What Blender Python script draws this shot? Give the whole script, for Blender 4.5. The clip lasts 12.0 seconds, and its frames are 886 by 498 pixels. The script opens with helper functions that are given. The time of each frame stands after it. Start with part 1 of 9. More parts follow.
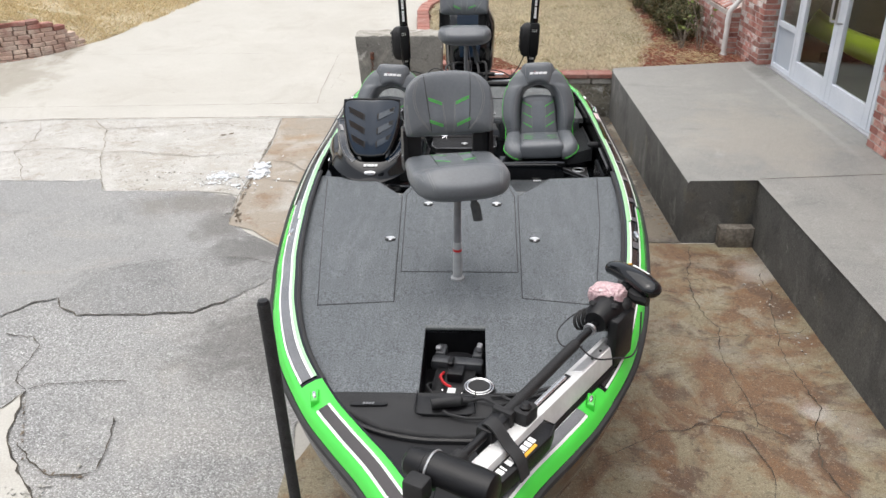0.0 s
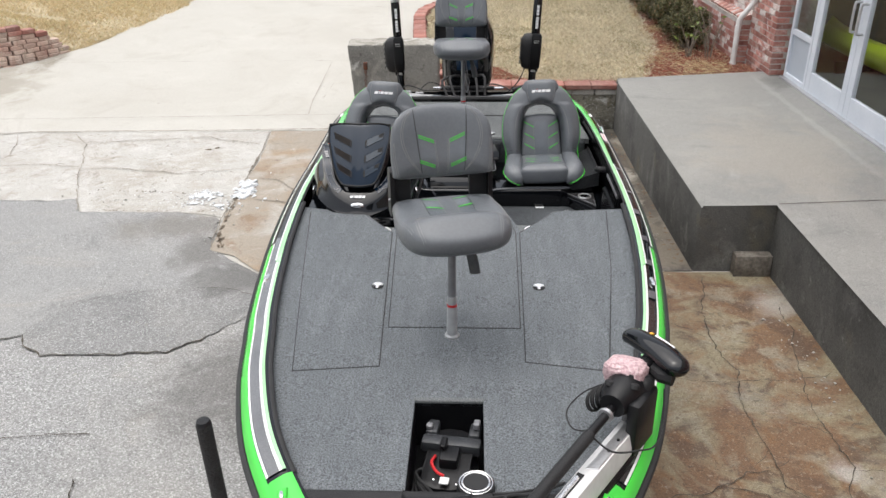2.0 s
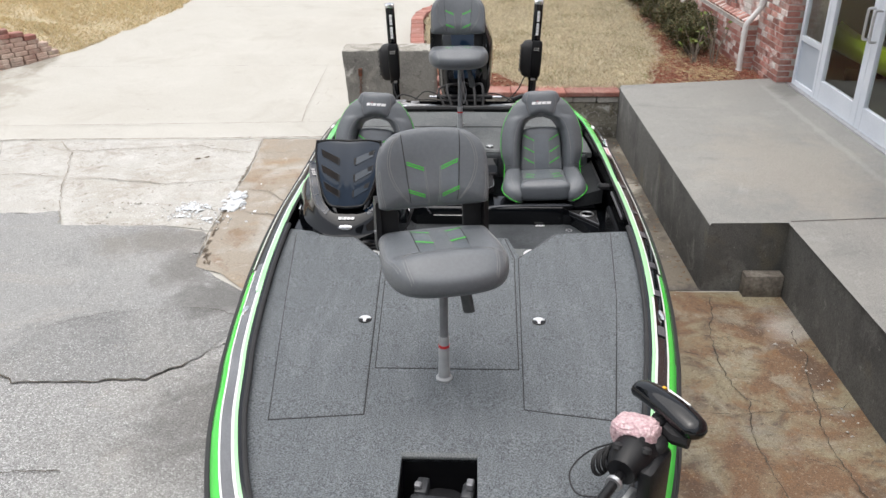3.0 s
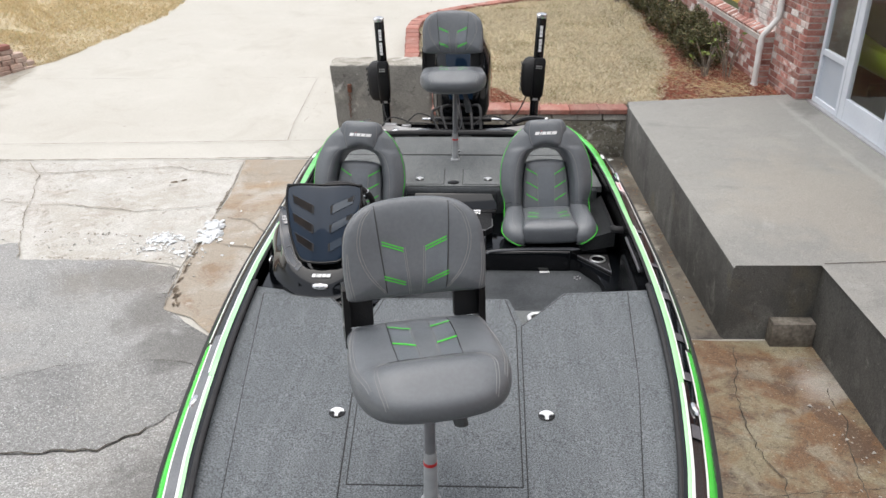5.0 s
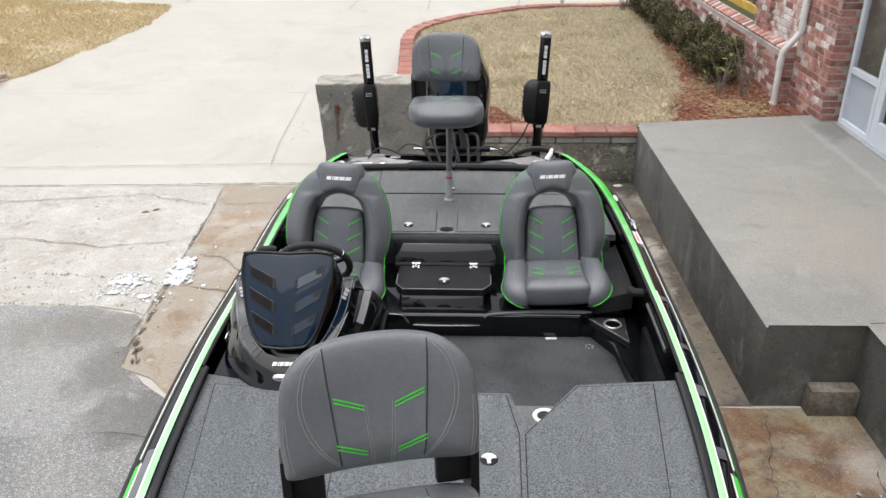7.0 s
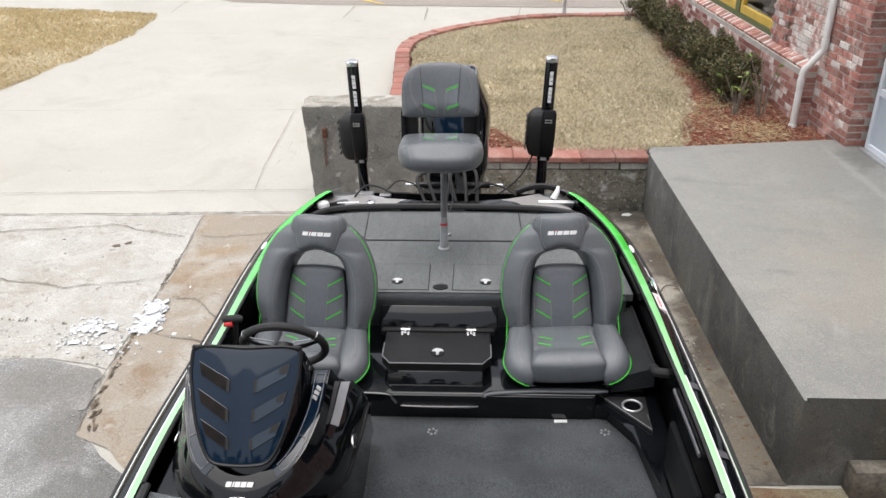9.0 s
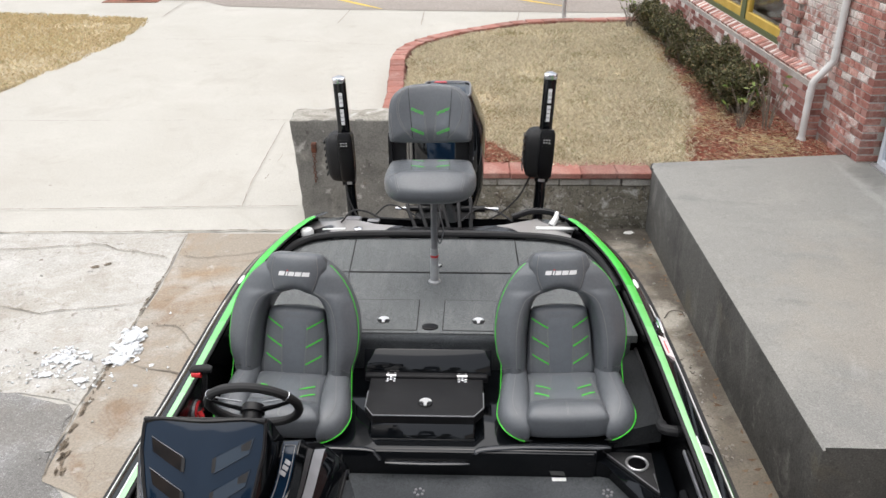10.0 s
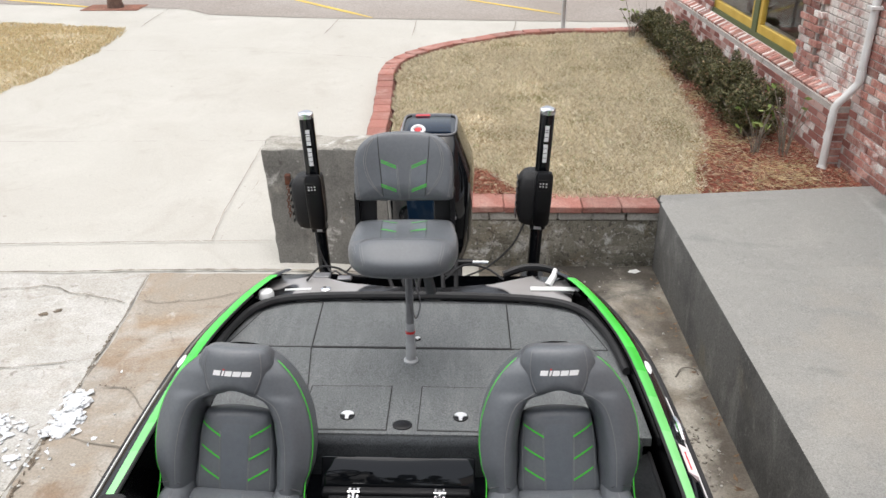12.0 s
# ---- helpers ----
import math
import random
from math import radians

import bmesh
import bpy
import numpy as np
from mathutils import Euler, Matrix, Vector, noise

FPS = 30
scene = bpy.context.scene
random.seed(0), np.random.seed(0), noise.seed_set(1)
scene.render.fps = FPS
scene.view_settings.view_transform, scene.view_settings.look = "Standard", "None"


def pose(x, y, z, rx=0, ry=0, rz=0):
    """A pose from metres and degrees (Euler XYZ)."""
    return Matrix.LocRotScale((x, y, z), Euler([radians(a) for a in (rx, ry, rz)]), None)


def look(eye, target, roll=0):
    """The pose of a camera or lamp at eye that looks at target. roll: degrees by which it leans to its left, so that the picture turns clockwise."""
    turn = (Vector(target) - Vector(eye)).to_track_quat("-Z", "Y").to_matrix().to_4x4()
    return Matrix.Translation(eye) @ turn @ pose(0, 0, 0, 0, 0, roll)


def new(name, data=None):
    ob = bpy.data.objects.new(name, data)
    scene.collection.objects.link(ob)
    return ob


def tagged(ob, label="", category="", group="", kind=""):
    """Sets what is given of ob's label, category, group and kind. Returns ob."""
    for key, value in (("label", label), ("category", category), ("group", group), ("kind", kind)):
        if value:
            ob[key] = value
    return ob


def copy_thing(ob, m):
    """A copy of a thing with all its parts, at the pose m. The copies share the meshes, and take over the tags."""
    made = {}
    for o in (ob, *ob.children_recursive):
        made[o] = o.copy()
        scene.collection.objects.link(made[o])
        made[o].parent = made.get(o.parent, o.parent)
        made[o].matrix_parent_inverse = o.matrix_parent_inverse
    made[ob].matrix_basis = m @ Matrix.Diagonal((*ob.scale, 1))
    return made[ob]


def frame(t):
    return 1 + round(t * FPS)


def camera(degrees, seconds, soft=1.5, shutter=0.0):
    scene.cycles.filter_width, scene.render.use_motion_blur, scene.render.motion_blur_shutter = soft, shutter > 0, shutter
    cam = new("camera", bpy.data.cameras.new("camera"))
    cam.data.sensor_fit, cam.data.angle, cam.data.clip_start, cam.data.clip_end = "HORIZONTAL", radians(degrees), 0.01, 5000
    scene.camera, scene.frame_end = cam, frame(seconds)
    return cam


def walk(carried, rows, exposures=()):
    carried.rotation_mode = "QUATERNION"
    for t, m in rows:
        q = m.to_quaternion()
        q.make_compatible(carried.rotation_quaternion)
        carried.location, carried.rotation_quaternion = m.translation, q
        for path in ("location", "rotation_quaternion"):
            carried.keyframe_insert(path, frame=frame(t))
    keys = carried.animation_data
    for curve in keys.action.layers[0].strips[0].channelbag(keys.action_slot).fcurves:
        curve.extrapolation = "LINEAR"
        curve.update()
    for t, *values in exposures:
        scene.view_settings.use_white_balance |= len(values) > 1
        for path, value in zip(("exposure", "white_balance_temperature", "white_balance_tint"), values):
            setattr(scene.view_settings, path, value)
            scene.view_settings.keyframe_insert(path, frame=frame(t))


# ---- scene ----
cam = camera(57.9, 12.0)
EXPOSURE = 0.70
PATH = [
    (0, (-0.111, -0.474, 3.115), (-0.158, 1.316, 2.224), -0.6),
    (0.5, (-0.11, -0.356, 3.117), (-0.157, 1.434, 2.227), -0.6),
    (1, (-0.105, -0.228, 3.121), (-0.151, 1.561, 2.23), -0.6),
    (1.5, (-0.101, -0.092, 3.122), (-0.146, 1.698, 2.23), -0.6),
    (2, (-0.093, 0.056, 3.125), (-0.138, 1.845, 2.232), -0.6),
    (2.5, (-0.079, 0.214, 3.127), (-0.124, 2.002, 2.233), -0.5),
    (3, (-0.065, 0.384, 3.121), (-0.11, 2.173, 2.228), -0.5),
    (5, (-0.037, 1.083, 3.107), (-0.08, 2.873, 2.217), -0.5),
    (5.5, (-0.032, 1.267, 3.107), (-0.074, 3.057, 2.216), -0.4),
    (6, (-0.023, 1.459, 3.105), (-0.064, 3.25, 2.216), -0.4),
    (6.5, (-0.013, 1.653, 3.104), (-0.054, 3.444, 2.215), -0.4),
    (7, (-0.002, 1.839, 3.104), (-0.045, 3.63, 2.216), -0.5),
    (9, (0.012, 2.499, 3.13), (-0.028, 4.292, 2.244), -0.4),
    (9.5, (0.036, 2.678, 3.149), (-0.004, 4.471, 2.262), -0.4),
    (10, (0.057, 2.859, 3.159), (0.017, 4.651, 2.272), -0.4),
    (10.5, (0.081, 3.038, 3.167), (0.042, 4.83, 2.28), -0.4),
    (11, (0.1, 3.216, 3.167), (0.061, 5.008, 2.28), -0.4),
    (11.5, (0.119, 3.401, 3.174), (0.081, 5.194, 2.288), -0.4),
    (12, (0.143, 3.602, 3.171), (0.105, 5.394, 2.285), -0.4),
]
walk(cam, [(t, look(eye, target, roll)) for t, eye, target, roll in PATH], exposures=((0.0, EXPOSURE), (12.0, EXPOSURE)))

# ---- light ----
world = bpy.data.worlds.new("sky")
scene.world = world
world.use_nodes = True
wn = world.node_tree
sky = wn.nodes.new("ShaderNodeTexSky")
sky.sky_type, sky.sun_disc = "NISHITA", False
sky.sun_elevation, sky.sun_rotation = radians(80), radians(250)
sky.air_density, sky.dust_density = 1.0, 4.0
wn.nodes["Background"].inputs[1].default_value = 0.15
haze = wn.nodes.new("ShaderNodeHueSaturation")   # overcast: the sky's blue is veiled
haze.inputs["Saturation"].default_value = 0.34
wn.links.new(sky.outputs[0], haze.inputs["Color"])
wn.links.new(haze.outputs[0], wn.nodes["Background"].inputs[0])
sun = new("sun", bpy.data.lights.new("sun", "SUN"))
sun.data.energy, sun.data.angle, sun.data.color = 1.35, radians(95), (1.0, 0.965, 0.92)
sun.matrix_world = look((-1.5, 4.5, 16), (0, 4, 0))


# ---- materials ----
def mat(name, color, rough=0.6, metal=0.0, color2=None, scale=8.0, detail=4.0, fine=None, fine_scale=120.0, bump=0.0, bump_scale=60.0, coat=0.0, spec=0.5, obj_random=0.0, contrast=(0.35, 0.65), coat_rough=0.05):
    """Principled surface: two colours mixed by a coarse noise, a fine grain over it, and relief."""
    m = bpy.data.materials.new(name)
    m.use_nodes = True
    n, l = m.node_tree.nodes, m.node_tree.links
    b = n["Principled BSDF"]
    b.inputs["Roughness"].default_value = rough
    b.inputs["Metallic"].default_value = metal
    b.inputs["Coat Weight"].default_value = coat
    b.inputs["Coat Roughness"].default_value = coat_rough
    b.inputs["Specular IOR Level"].default_value = spec
    b.inputs["Base Color"].default_value = (*color, 1)
    geo = n.new("ShaderNodeNewGeometry")
    out = None
    if color2:
        t = n.new("ShaderNodeTexNoise")
        t.inputs["Scale"].default_value, t.inputs["Detail"].default_value = scale, detail
        l.new(geo.outputs["Position"], t.inputs["Vector"])
        r = n.new("ShaderNodeValToRGB")
        r.color_ramp.elements[0].position, r.color_ramp.elements[1].position = contrast
        r.color_ramp.elements[0].color, r.color_ramp.elements[1].color = (*color, 1), (*color2, 1)
        l.new(t.outputs["Fac"], r.inputs["Fac"])
        out = r.outputs["Color"]
    if fine:
        t = n.new("ShaderNodeTexNoise")
        t.inputs["Scale"].default_value, t.inputs["Detail"].default_value = fine_scale, 2.0
        l.new(geo.outputs["Position"], t.inputs["Vector"])
        r = n.new("ShaderNodeMapRange")
        r.inputs["From Min"].default_value, r.inputs["From Max"].default_value = 0.3, 0.7
        r.inputs["To Min"].default_value, r.inputs["To Max"].default_value = 1 - fine, 1 + fine
        l.new(t.outputs["Fac"], r.inputs["Value"])
        mx = n.new("ShaderNodeVectorMath")
        mx.operation = "SCALE"
        if out:
            l.new(out, mx.inputs[0])
        else:
            mx.inputs[0].default_value = color
        l.new(r.outputs[0], mx.inputs["Scale"])
        out = mx.outputs[0]
    if obj_random:
        oi = n.new("ShaderNodeObjectInfo")
        r = n.new("ShaderNodeMapRange")
        r.inputs["To Min"].default_value, r.inputs["To Max"].default_value = 1 - obj_random, 1 + obj_random
        l.new(oi.outputs["Random"], r.inputs["Value"])
        mx = n.new("ShaderNodeVectorMath")
        mx.operation = "SCALE"
        if out:
            l.new(out, mx.inputs[0])
        else:
            mx.inputs[0].default_value = color
        l.new(r.outputs[0], mx.inputs["Scale"])
        out = mx.outputs[0]
    if out:
        l.new(out, b.inputs["Base Color"])
    if bump:
        t = n.new("ShaderNodeTexNoise")
        t.inputs["Scale"].default_value, t.inputs["Detail"].default_value = bump_scale, 3.0
        l.new(geo.outputs["Position"], t.inputs["Vector"])
        bp = n.new("ShaderNodeBump")
        bp.inputs["Strength"].default_value, bp.inputs["Distance"].default_value = bump, 0.01
        l.new(t.outputs["Fac"], bp.inputs["Height"])
        l.new(bp.outputs[0], b.inputs["Normal"])
    return m


def surface(name, base, layers, rough=0.9, grain=0.1, grain_scale=70.0, stones=None, web=None, bump=0.3, bump_scale=40.0, spec=0.35, obj_random=0.0, spots=()):
    """A mineral surface: stains laid one over another by their own noises, stones in it, hairline crazing and grain."""
    m = bpy.data.materials.new(name)
    m.use_nodes = True
    n, l = m.node_tree.nodes, m.node_tree.links
    b = n["Principled BSDF"]
    b.inputs["Roughness"].default_value, b.inputs["Specular IOR Level"].default_value = rough, spec
    pos = n.new("ShaderNodeNewGeometry").outputs["Position"]

    def noise_at(scale, detail, warp, shift, stretch=(1, 1, 1)):
        mp = n.new("ShaderNodeMapping")
        mp.inputs["Location"].default_value = (shift * 3.7, shift * 1.9, shift)
        mp.inputs["Scale"].default_value = stretch
        l.new(pos, mp.inputs["Vector"])
        t = n.new("ShaderNodeTexNoise")
        t.inputs["Scale"].default_value, t.inputs["Detail"].default_value, t.inputs["Distortion"].default_value = scale, detail, warp
        t.inputs["Roughness"].default_value = 0.62
        l.new(mp.outputs[0], t.inputs["Vector"])
        return t.outputs["Fac"]

    def ranged(value, lo, hi, a, c):
        r = n.new("ShaderNodeMapRange")
        r.inputs["From Min"].default_value, r.inputs["From Max"].default_value = lo, hi
        r.inputs["To Min"].default_value, r.inputs["To Max"].default_value = a, c
        l.new(value, r.inputs["Value"])
        return r.outputs[0]

    def mixed(fac, under, over):
        x = n.new("ShaderNodeMix")
        x.data_type = "RGBA"
        l.new(fac, x.inputs[0])
        l.new(under, x.inputs[6])
        if isinstance(over, tuple):
            x.inputs[7].default_value = (*over, 1)
        else:
            l.new(over, x.inputs[7])
        return x.outputs[2]

    c = n.new("ShaderNodeRGB")
    c.outputs[0].default_value = (*base, 1)
    out = c.outputs[0]
    for i, (color, scale, lo, hi, amount, detail, warp, *stretch) in enumerate(layers):
        out = mixed(ranged(noise_at(scale, detail, warp, 1.3 + i, *stretch), lo, hi, 0.0, amount), out, color)
    if stones:
        scale, stops, amount = stones
        v = n.new("ShaderNodeTexVoronoi")
        v.inputs["Scale"].default_value = scale
        l.new(pos, v.inputs["Vector"])
        sep = n.new("ShaderNodeSeparateColor")
        l.new(v.outputs["Color"], sep.inputs[0])
        r = n.new("ShaderNodeValToRGB")
        while len(r.color_ramp.elements) < len(stops):
            r.color_ramp.elements.new(0.5)
        for e, (p, q) in zip(r.color_ramp.elements, stops):
            e.position, e.color = p, (q, q, q * 0.985, 1)
        l.new(sep.outputs[0], r.inputs["Fac"])
        out = mixed(ranged(noise_at(1.1, 5, 0.3, 9.0), 0.35, 0.65, amount * 0.6, amount), out, r.outputs["Color"])
    for i, (x, y, rx, ry, color, amount) in enumerate(spots):
        mp = n.new("ShaderNodeMapping")
        mp.inputs["Location"].default_value = (-x / rx, -y / ry, 0)
        mp.inputs["Scale"].default_value = (1 / rx, 1 / ry, 0)
        l.new(pos, mp.inputs["Vector"])
        ln = n.new("ShaderNodeVectorMath")
        ln.operation = "LENGTH"
        l.new(mp.outputs[0], ln.inputs[0])
        ad = n.new("ShaderNodeMath")
        ad.operation = "MULTIPLY_ADD"
        l.new(noise_at(3.2, 10, 0.6, 20.5 + i), ad.inputs[0])
        ad.inputs[1].default_value = 2.6
        l.new(ln.outputs["Value"], ad.inputs[2])
        out = mixed(ranged(ad.outputs[0], 2.45, 1.75, 0.0, amount), out, color)
    if web:
        scale, width, color, amount = web
        w = n.new("ShaderNodeVectorMath")
        w.operation = "MULTIPLY_ADD"
        t = n.new("ShaderNodeTexNoise")
        t.inputs["Scale"].default_value, t.inputs["Detail"].default_value = scale * 1.7, 5.0
        l.new(pos, t.inputs["Vector"])
        l.new(t.outputs["Color"], w.inputs[0])
        w.inputs[1].default_value = (0.6 / scale,) * 3
        l.new(pos, w.inputs[2])
        v = n.new("ShaderNodeTexVoronoi")
        v.feature = "DISTANCE_TO_EDGE"
        v.inputs["Scale"].default_value = scale
        l.new(w.outputs[0], v.inputs["Vector"])
        k = n.new("ShaderNodeMath")
        k.operation = "MULTIPLY"
        l.new(ranged(v.outputs["Distance"], 0.0, width * scale, 1.0, 0.0), k.inputs[0])
        l.new(ranged(noise_at(scale * 0.6, 3, 0.0, 17.0), 0.48, 0.56, 0.0, amount), k.inputs[1])
        out = mixed(k.outputs[0], out, color)
    g = ranged(noise_at(grain_scale, 2, 0.0, 5.0), 0.3, 0.7, 1 - grain, 1 + grain)
    if obj_random:
        q = n.new("ShaderNodeMath")
        q.operation = "MULTIPLY"
        l.new(g, q.inputs[0])
        l.new(ranged(n.new("ShaderNodeObjectInfo").outputs["Random"], 0.0, 1.0, 1 - obj_random, 1 + obj_random), q.inputs[1])
        g = q.outputs[0]
    s = n.new("ShaderNodeVectorMath")
    s.operation = "SCALE"
    l.new(out, s.inputs[0])
    l.new(g, s.inputs["Scale"])
    l.new(s.outputs[0], b.inputs["Base Color"])
    bp = n.new("ShaderNodeBump")
    bp.inputs["Strength"].default_value, bp.inputs["Distance"].default_value = bump, 0.01
    l.new(noise_at(bump_scale, 4, 0.0, 3.0), bp.inputs["Height"])
    l.new(bp.outputs[0], b.inputs["Normal"])
    return m


CARPET = surface("carpet", (0.130, 0.141, 0.150), [
    ((0.182, 0.194, 0.204), 5.0, 0.48, 0.66, 0.38, 8, 0.3, (2.6, 0.5, 1)), ((0.098, 0.108, 0.116), 8.0, 0.52, 0.68, 0.35, 8, 0.3, (2.6, 0.5, 1)),
    ((0.225, 0.235, 0.245), 105.0, 0.59, 0.69, 0.42, 3, 0.0, (1.3, 0.8, 1)), ((0.065, 0.072, 0.078), 125.0, 0.57, 0.67, 0.42, 3, 0.0, (1.3, 0.8, 1))],
    rough=0.95, grain=0.62, grain_scale=190, bump=0.6, bump_scale=240, spec=0.1)
CARPET_DARK = surface("carpet_dark", (0.148, 0.157, 0.158), [
    ((0.210, 0.217, 0.219), 5.0, 0.48, 0.66, 0.38, 8, 0.3, (2.6, 0.5, 1)), ((0.126, 0.132, 0.134), 8.0, 0.50, 0.66, 0.40, 8, 0.3, (2.6, 0.5, 1)),
    ((0.22, 0.222, 0.222), 80.0, 0.60, 0.70, 0.28, 3, 0.0, (1.3, 0.7, 1)), ((0.060, 0.062, 0.063), 100.0, 0.58, 0.68, 0.40, 3, 0.0, (1.3, 0.7, 1))],
    rough=0.95, grain=0.42, grain_scale=200, bump=0.6, bump_scale=240, spec=0.1)
SEAM = mat("seam_shadow_gap", (0.020, 0.020, 0.021), 0.9)
BLACK_GLOSS = mat("black_gelcoat", (0.003, 0.0035, 0.0045), 0.06, color2=(0.004, 0.0048, 0.006), scale=2.0, spec=0.5)
NAVY_GLOSS = mat("smoked_navy_gelcoat", (0.004, 0.012, 0.026), 0.05, color2=(0.005, 0.014, 0.029), scale=2.0, spec=0.36)
NAVY_PANE = mat("glossy_navy_louvre", (0.010, 0.020, 0.034), 0.10, color2=(0.014, 0.027, 0.043), scale=5.0, spec=0.7)
# Left louvres: the shade seen inside them is put into this colour.
LOUVRE = mat("louvre_inner_shade", (0.007, 0.006, 0.006), 0.30, color2=(0.016, 0.012, 0.010), scale=16.0, spec=0.12)
# Grey for highlights drawn as strips on the black gelcoat.
GREY_GLOSS = mat("grey_highlight_gloss", (0.022, 0.024, 0.028), 0.14, color2=(0.030, 0.032, 0.036), scale=5.0, spec=0.7)
GREEN = mat("green_gelcoat", (0.045, 0.50, 0.045), 0.25, color2=(0.06, 0.57, 0.06), scale=3.0, coat=0.4)
PALE_GREEN = mat("pale_green_gelcoat", (0.30, 0.62, 0.30), 0.25, color2=(0.38, 0.68, 0.38), scale=3.0, coat=0.4)
WHITE = mat("white_gelcoat", (0.72, 0.73, 0.72), 0.3, color2=(0.66, 0.67, 0.66), scale=4.0, coat=0.3)
# Grey, brown and silver: what the black gelcoat mirrors, put into its colour.
GREY_REFLECTION = mat("grey_reflection_gelcoat", (0.07, 0.07, 0.08), 0.35, metal=0.1, color2=(0.10, 0.10, 0.11), scale=6.0, fine=0.3, fine_scale=500, coat=0.4)
BROWN_REFLECTION = mat("brown_reflection_gelcoat", (0.020, 0.016, 0.017), 0.25, metal=0.2, color2=(0.030, 0.024, 0.025), scale=6.0, coat=0.4)
TRANSOM = mat("mottled_transom_gelcoat", (0.012, 0.012, 0.013), 0.25, color2=(0.30, 0.29, 0.285), scale=3.6, detail=1.0, coat=0.4, contrast=(0.49, 0.52))
SILVER_REFLECTION = mat("silver_reflection_gelcoat", (0.115, 0.115, 0.120), 0.22, metal=0.15, color2=(0.15, 0.15, 0.155), scale=4.0, fine=0.25, fine_scale=400, coat=0.8)
PLASTIC = mat("black_plastic", (0.005, 0.005, 0.006), 0.34, color2=(0.008, 0.008, 0.009), spec=0.3, scale=9.0, bump=0.15, bump_scale=300)
PEDAL_GREY = mat("dark_grey_pedal_plastic", (0.028, 0.030, 0.033), 0.32, color2=(0.040, 0.042, 0.046), spec=0.5, scale=9.0, bump=0.2, bump_scale=200)
LINER = mat("black_liner_gelcoat", (0.002, 0.002, 0.0025), 0.26, color2=(0.003, 0.003, 0.0035), spec=0.14, scale=4.0)
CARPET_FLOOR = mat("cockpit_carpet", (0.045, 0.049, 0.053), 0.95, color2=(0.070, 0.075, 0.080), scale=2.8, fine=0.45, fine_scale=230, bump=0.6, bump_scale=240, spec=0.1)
# Shelf carpet with the shadow beside the seat put into its colour.
SHELF_CARPET = mat("shadowed_shelf_carpet", (0.020, 0.021, 0.022), 0.95, color2=(0.030, 0.032, 0.034), scale=3.0, fine=0.4, fine_scale=230, bump=0.5, bump_scale=240, spec=0.1)
PLASTIC_MATT = mat("black_matt_plastic", (0.013, 0.013, 0.014), 0.6, spec=0.35, color2=(0.019, 0.019, 0.020), scale=6.0, bump=0.3, bump_scale=260)
LID_BLACK = mat("black_grained_plastic", (0.008, 0.008, 0.009), 0.5, color2=(0.012, 0.012, 0.013), spec=0.22, scale=7.0, bump=0.3, bump_scale=240)
RUBBER = mat("black_rubber", (0.013, 0.013, 0.014), 0.7, color2=(0.02, 0.02, 0.021), scale=10.0)
VINYL = mat("charcoal_vinyl", (0.090, 0.099, 0.110), 0.46, color2=(0.110, 0.119, 0.130), scale=4.0, fine=0.07, fine_scale=90, bump=0.22, bump_scale=420, spec=0.5, coat=0.3, coat_rough=0.30)
VINYL_DARK = mat("dark_vinyl", (0.024, 0.025, 0.027), 0.45, color2=(0.030, 0.031, 0.033), scale=5.0, bump=0.25, bump_scale=420)
VINYL_BLUE = mat("slate_vinyl", (0.086, 0.098, 0.113), 0.40, color2=(0.096, 0.110, 0.126), scale=40.0, fine=0.10, fine_scale=300, bump=0.3, bump_scale=500, spec=0.8, coat=0.6, coat_rough=0.22)
THREAD = mat("grey_thread", (0.21, 0.21, 0.21), 0.8)
GREEN_TRIM = mat("green_piping", (0.055, 0.52, 0.035), 0.5)
CHROME = mat("chrome", (0.80, 0.80, 0.81), 0.22, metal=1.0, color2=(0.65, 0.65, 0.66), scale=20.0)
ALU = mat("brushed_aluminium", (0.58, 0.58, 0.59), 0.35, metal=0.8, color2=(0.50, 0.50, 0.51), scale=15.0, fine=0.08)
ALU_MATT = mat("silver_mount_metal", (0.72, 0.72, 0.71), 0.5, metal=0.15, color2=(0.60, 0.60, 0.595), scale=5.0, fine=0.06, fine_scale=40)
RUBBER_TEX = mat("black_foam_sleeve", (0.016, 0.016, 0.017), 0.9, color2=(0.024, 0.024, 0.025), scale=30.0, bump=0.8, bump_scale=150)
STEEL_GREY = mat("grey_painted_tube", (0.20, 0.20, 0.21), 0.4, metal=0.4, color2=(0.25, 0.25, 0.26), scale=12.0)
RED = mat("red_plastic", (0.50, 0.02, 0.025), 0.4)
CUP_STEEL = mat("bright_cup_steel", (0.86, 0.86, 0.86), 0.3, metal=0.6, color2=(0.78, 0.78, 0.78), scale=9.0)
LETTER = mat("white_lettering", (0.75, 0.75, 0.75), 0.5)
AMBER = mat("amber_lettering", (0.7, 0.35, 0.02), 0.5)
PINK = mat("pink_bubble_wrap", (0.44, 0.27, 0.29), 0.35, color2=(0.66, 0.50, 0.51), scale=85.0, bump=1.0, bump_scale=110)
